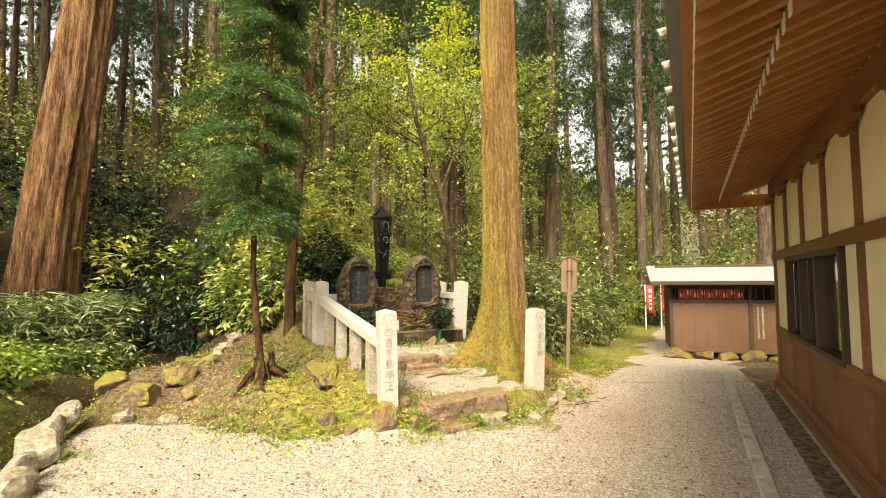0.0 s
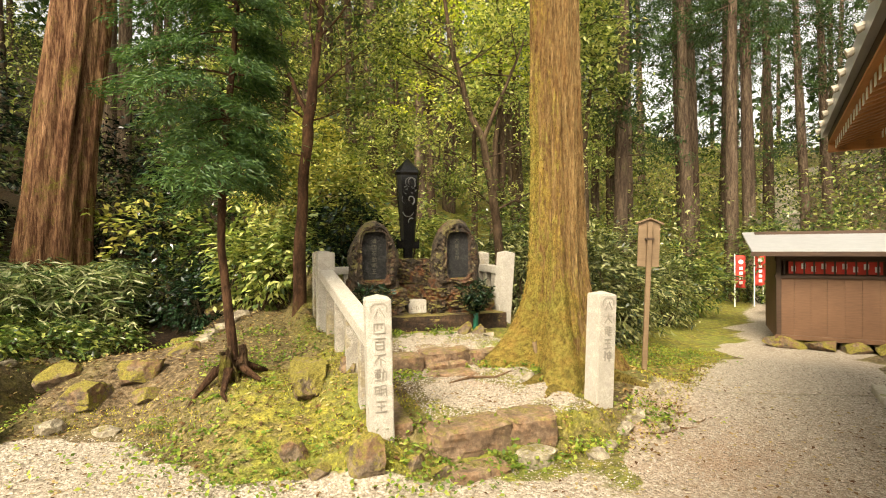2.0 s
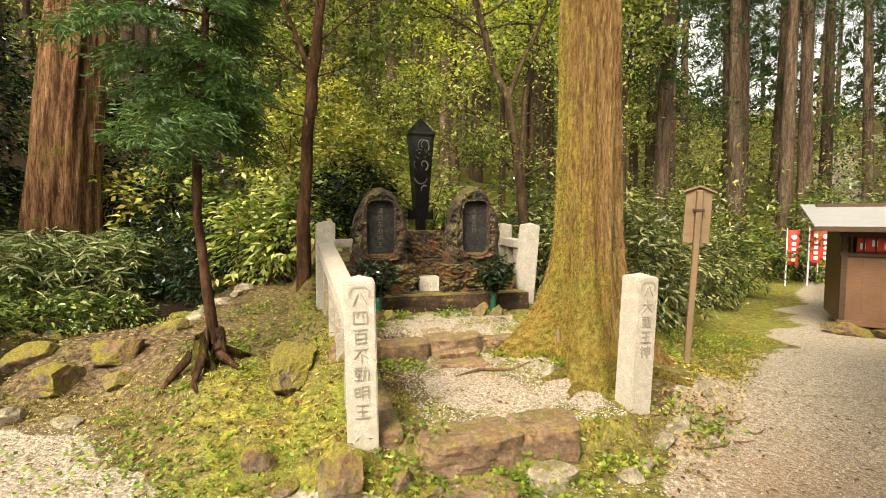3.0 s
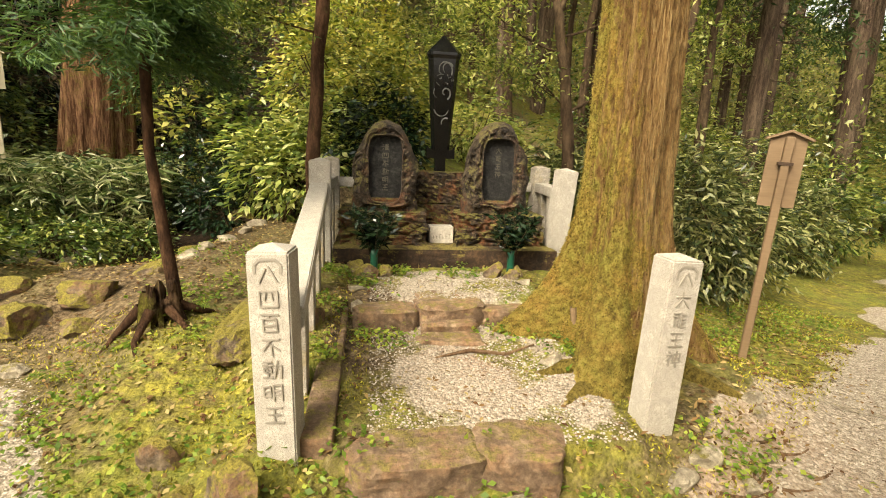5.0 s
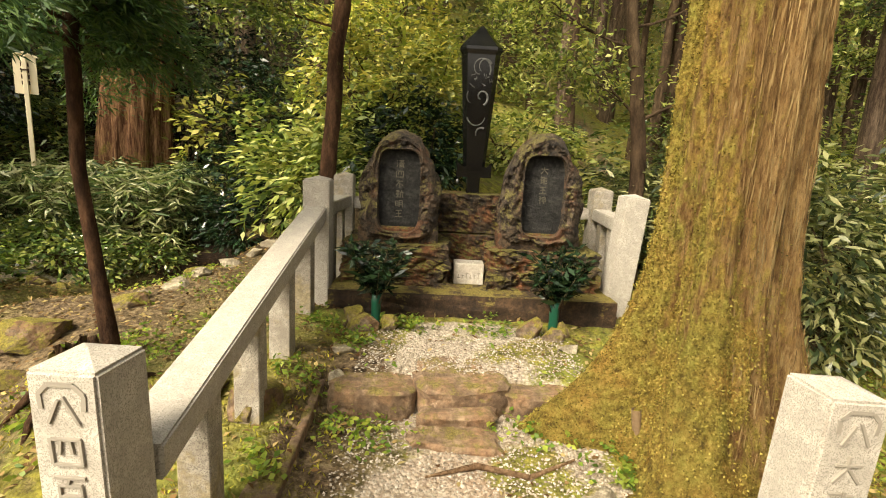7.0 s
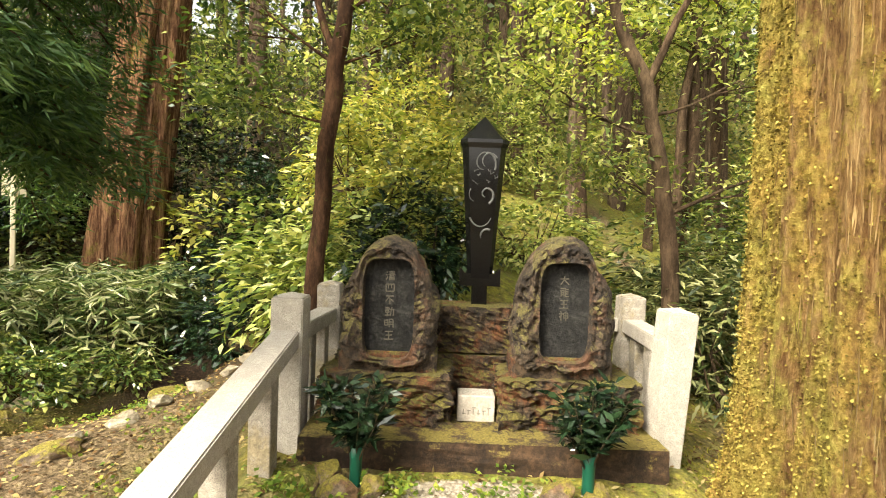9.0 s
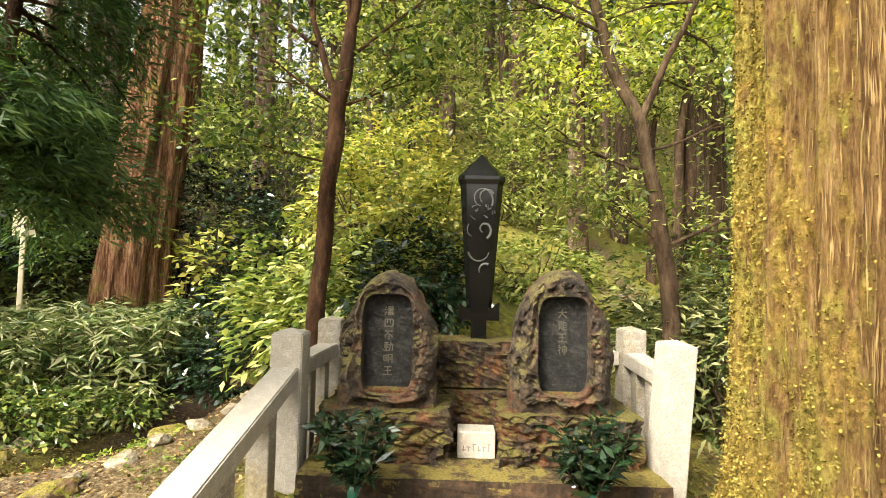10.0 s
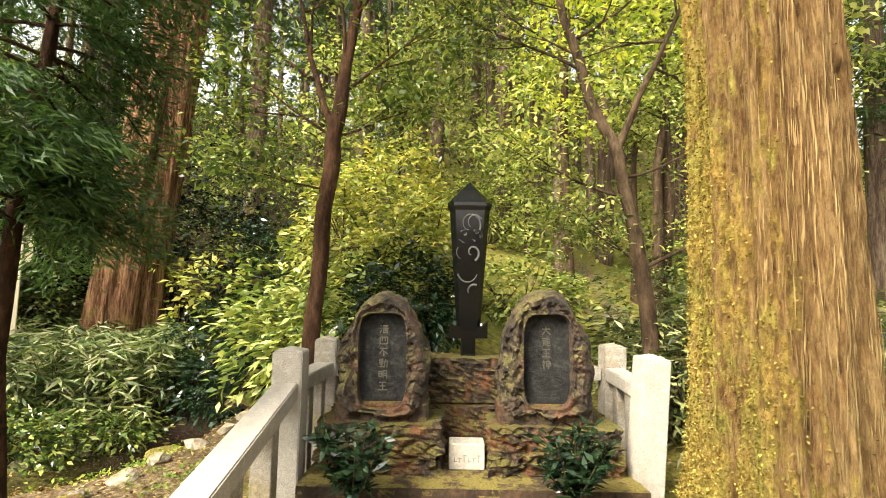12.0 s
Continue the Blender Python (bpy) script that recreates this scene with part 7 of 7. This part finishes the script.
# gravel: loose stones lying on the court and the paths
P = np.concatenate([scatter(nrg, 62000, -1, 9, 1.0, 7.6, is_court), scatter(nrg, 7000, 2.5, 3.9, 5.3, 7.75, is_court)])
n = len(P)
s = nrg.uniform(0.004, 0.0095, n)[:, None]
a = nrg.uniform(0, 6.28, n)
ux = np.stack([np.cos(a), np.sin(a), nrg.normal(size=n) * 0.25], 1) * s * nrg.uniform(0.8, 1.4, n)[:, None]
uy = np.stack([-np.sin(a), np.cos(a), nrg.normal(size=n) * 0.25], 1) * s
uz = np.array([0, 0, 0.65]) * s
c = P + np.array([0, 0, 0.004])
V = np.stack([c + ux, c + uy, c - ux, c - uy, c + uz + ux * 0.3, c + uz + uy * 0.2, c + uz - ux * 0.35, c + uz - uy * 0.3], 1).reshape(-1, 3)
base = np.arange(n)[:, None] * 8
F = np.concatenate([base + np.array(q)[None] for q in ((0, 1, 5, 4), (1, 2, 6, 5), (2, 3, 7, 6), (3, 0, 4, 7), (4, 5, 6, 7))])
gm, gt, gb = nodes("gravel_stones", 0.85, 0, 0.3)
gt.links.new(ramp(gt, island(gt), (0.05, (0.15, 0.12, 0.09)), (0.4, (0.31, 0.265, 0.205)), (0.8, (0.41, 0.36, 0.29)), (0.97, (0.48, 0.43, 0.355))), gb.inputs["Base Color"])
tagged(quads("gravel", V, F, gm), "loose pale grey gravel stones", "gravel", kind="stuff")


# thin exposed roots and twigs on the bare earth before the cedar
for k in range(9):
    x0, y0, an = nrg.uniform(4.25, 4.9), nrg.uniform(5.0, 5.45), nrg.uniform(-1.2, 0.6)
    pts = []
    for q in np.linspace(0, nrg.uniform(0.15, 0.38), 7):
        px, py = x0 + q * math.cos(an + 1.5 * q), y0 + q * math.sin(an + 1.5 * q)
        pts.append((px, py, gz(px, py) + 0.001))
    v, f = tube(pts, np.linspace(0.012, 0.004, 7), 6)
    tagged(quads("exposed_root", v, f, ROOT, smooth=True), "thin bare root on the reddish earth", "root", "exposed roots")
v, f = tube([(2.95, 6.28, gz(2.95, 6.28) + 0.01), (3.2, 6.36, gz(3.2, 6.36) + 0.02), (3.45, 6.30, gz(3.45, 6.3) + 0.012), (3.7, 6.44, gz(3.7, 6.44) + 0.008)], [0.006, 0.016, 0.014, 0.006], 8)
tagged(quads("exposed_root", v, f, ROOT, smooth=True), "pale curved root crossing the shrine path", "root", "exposed roots")
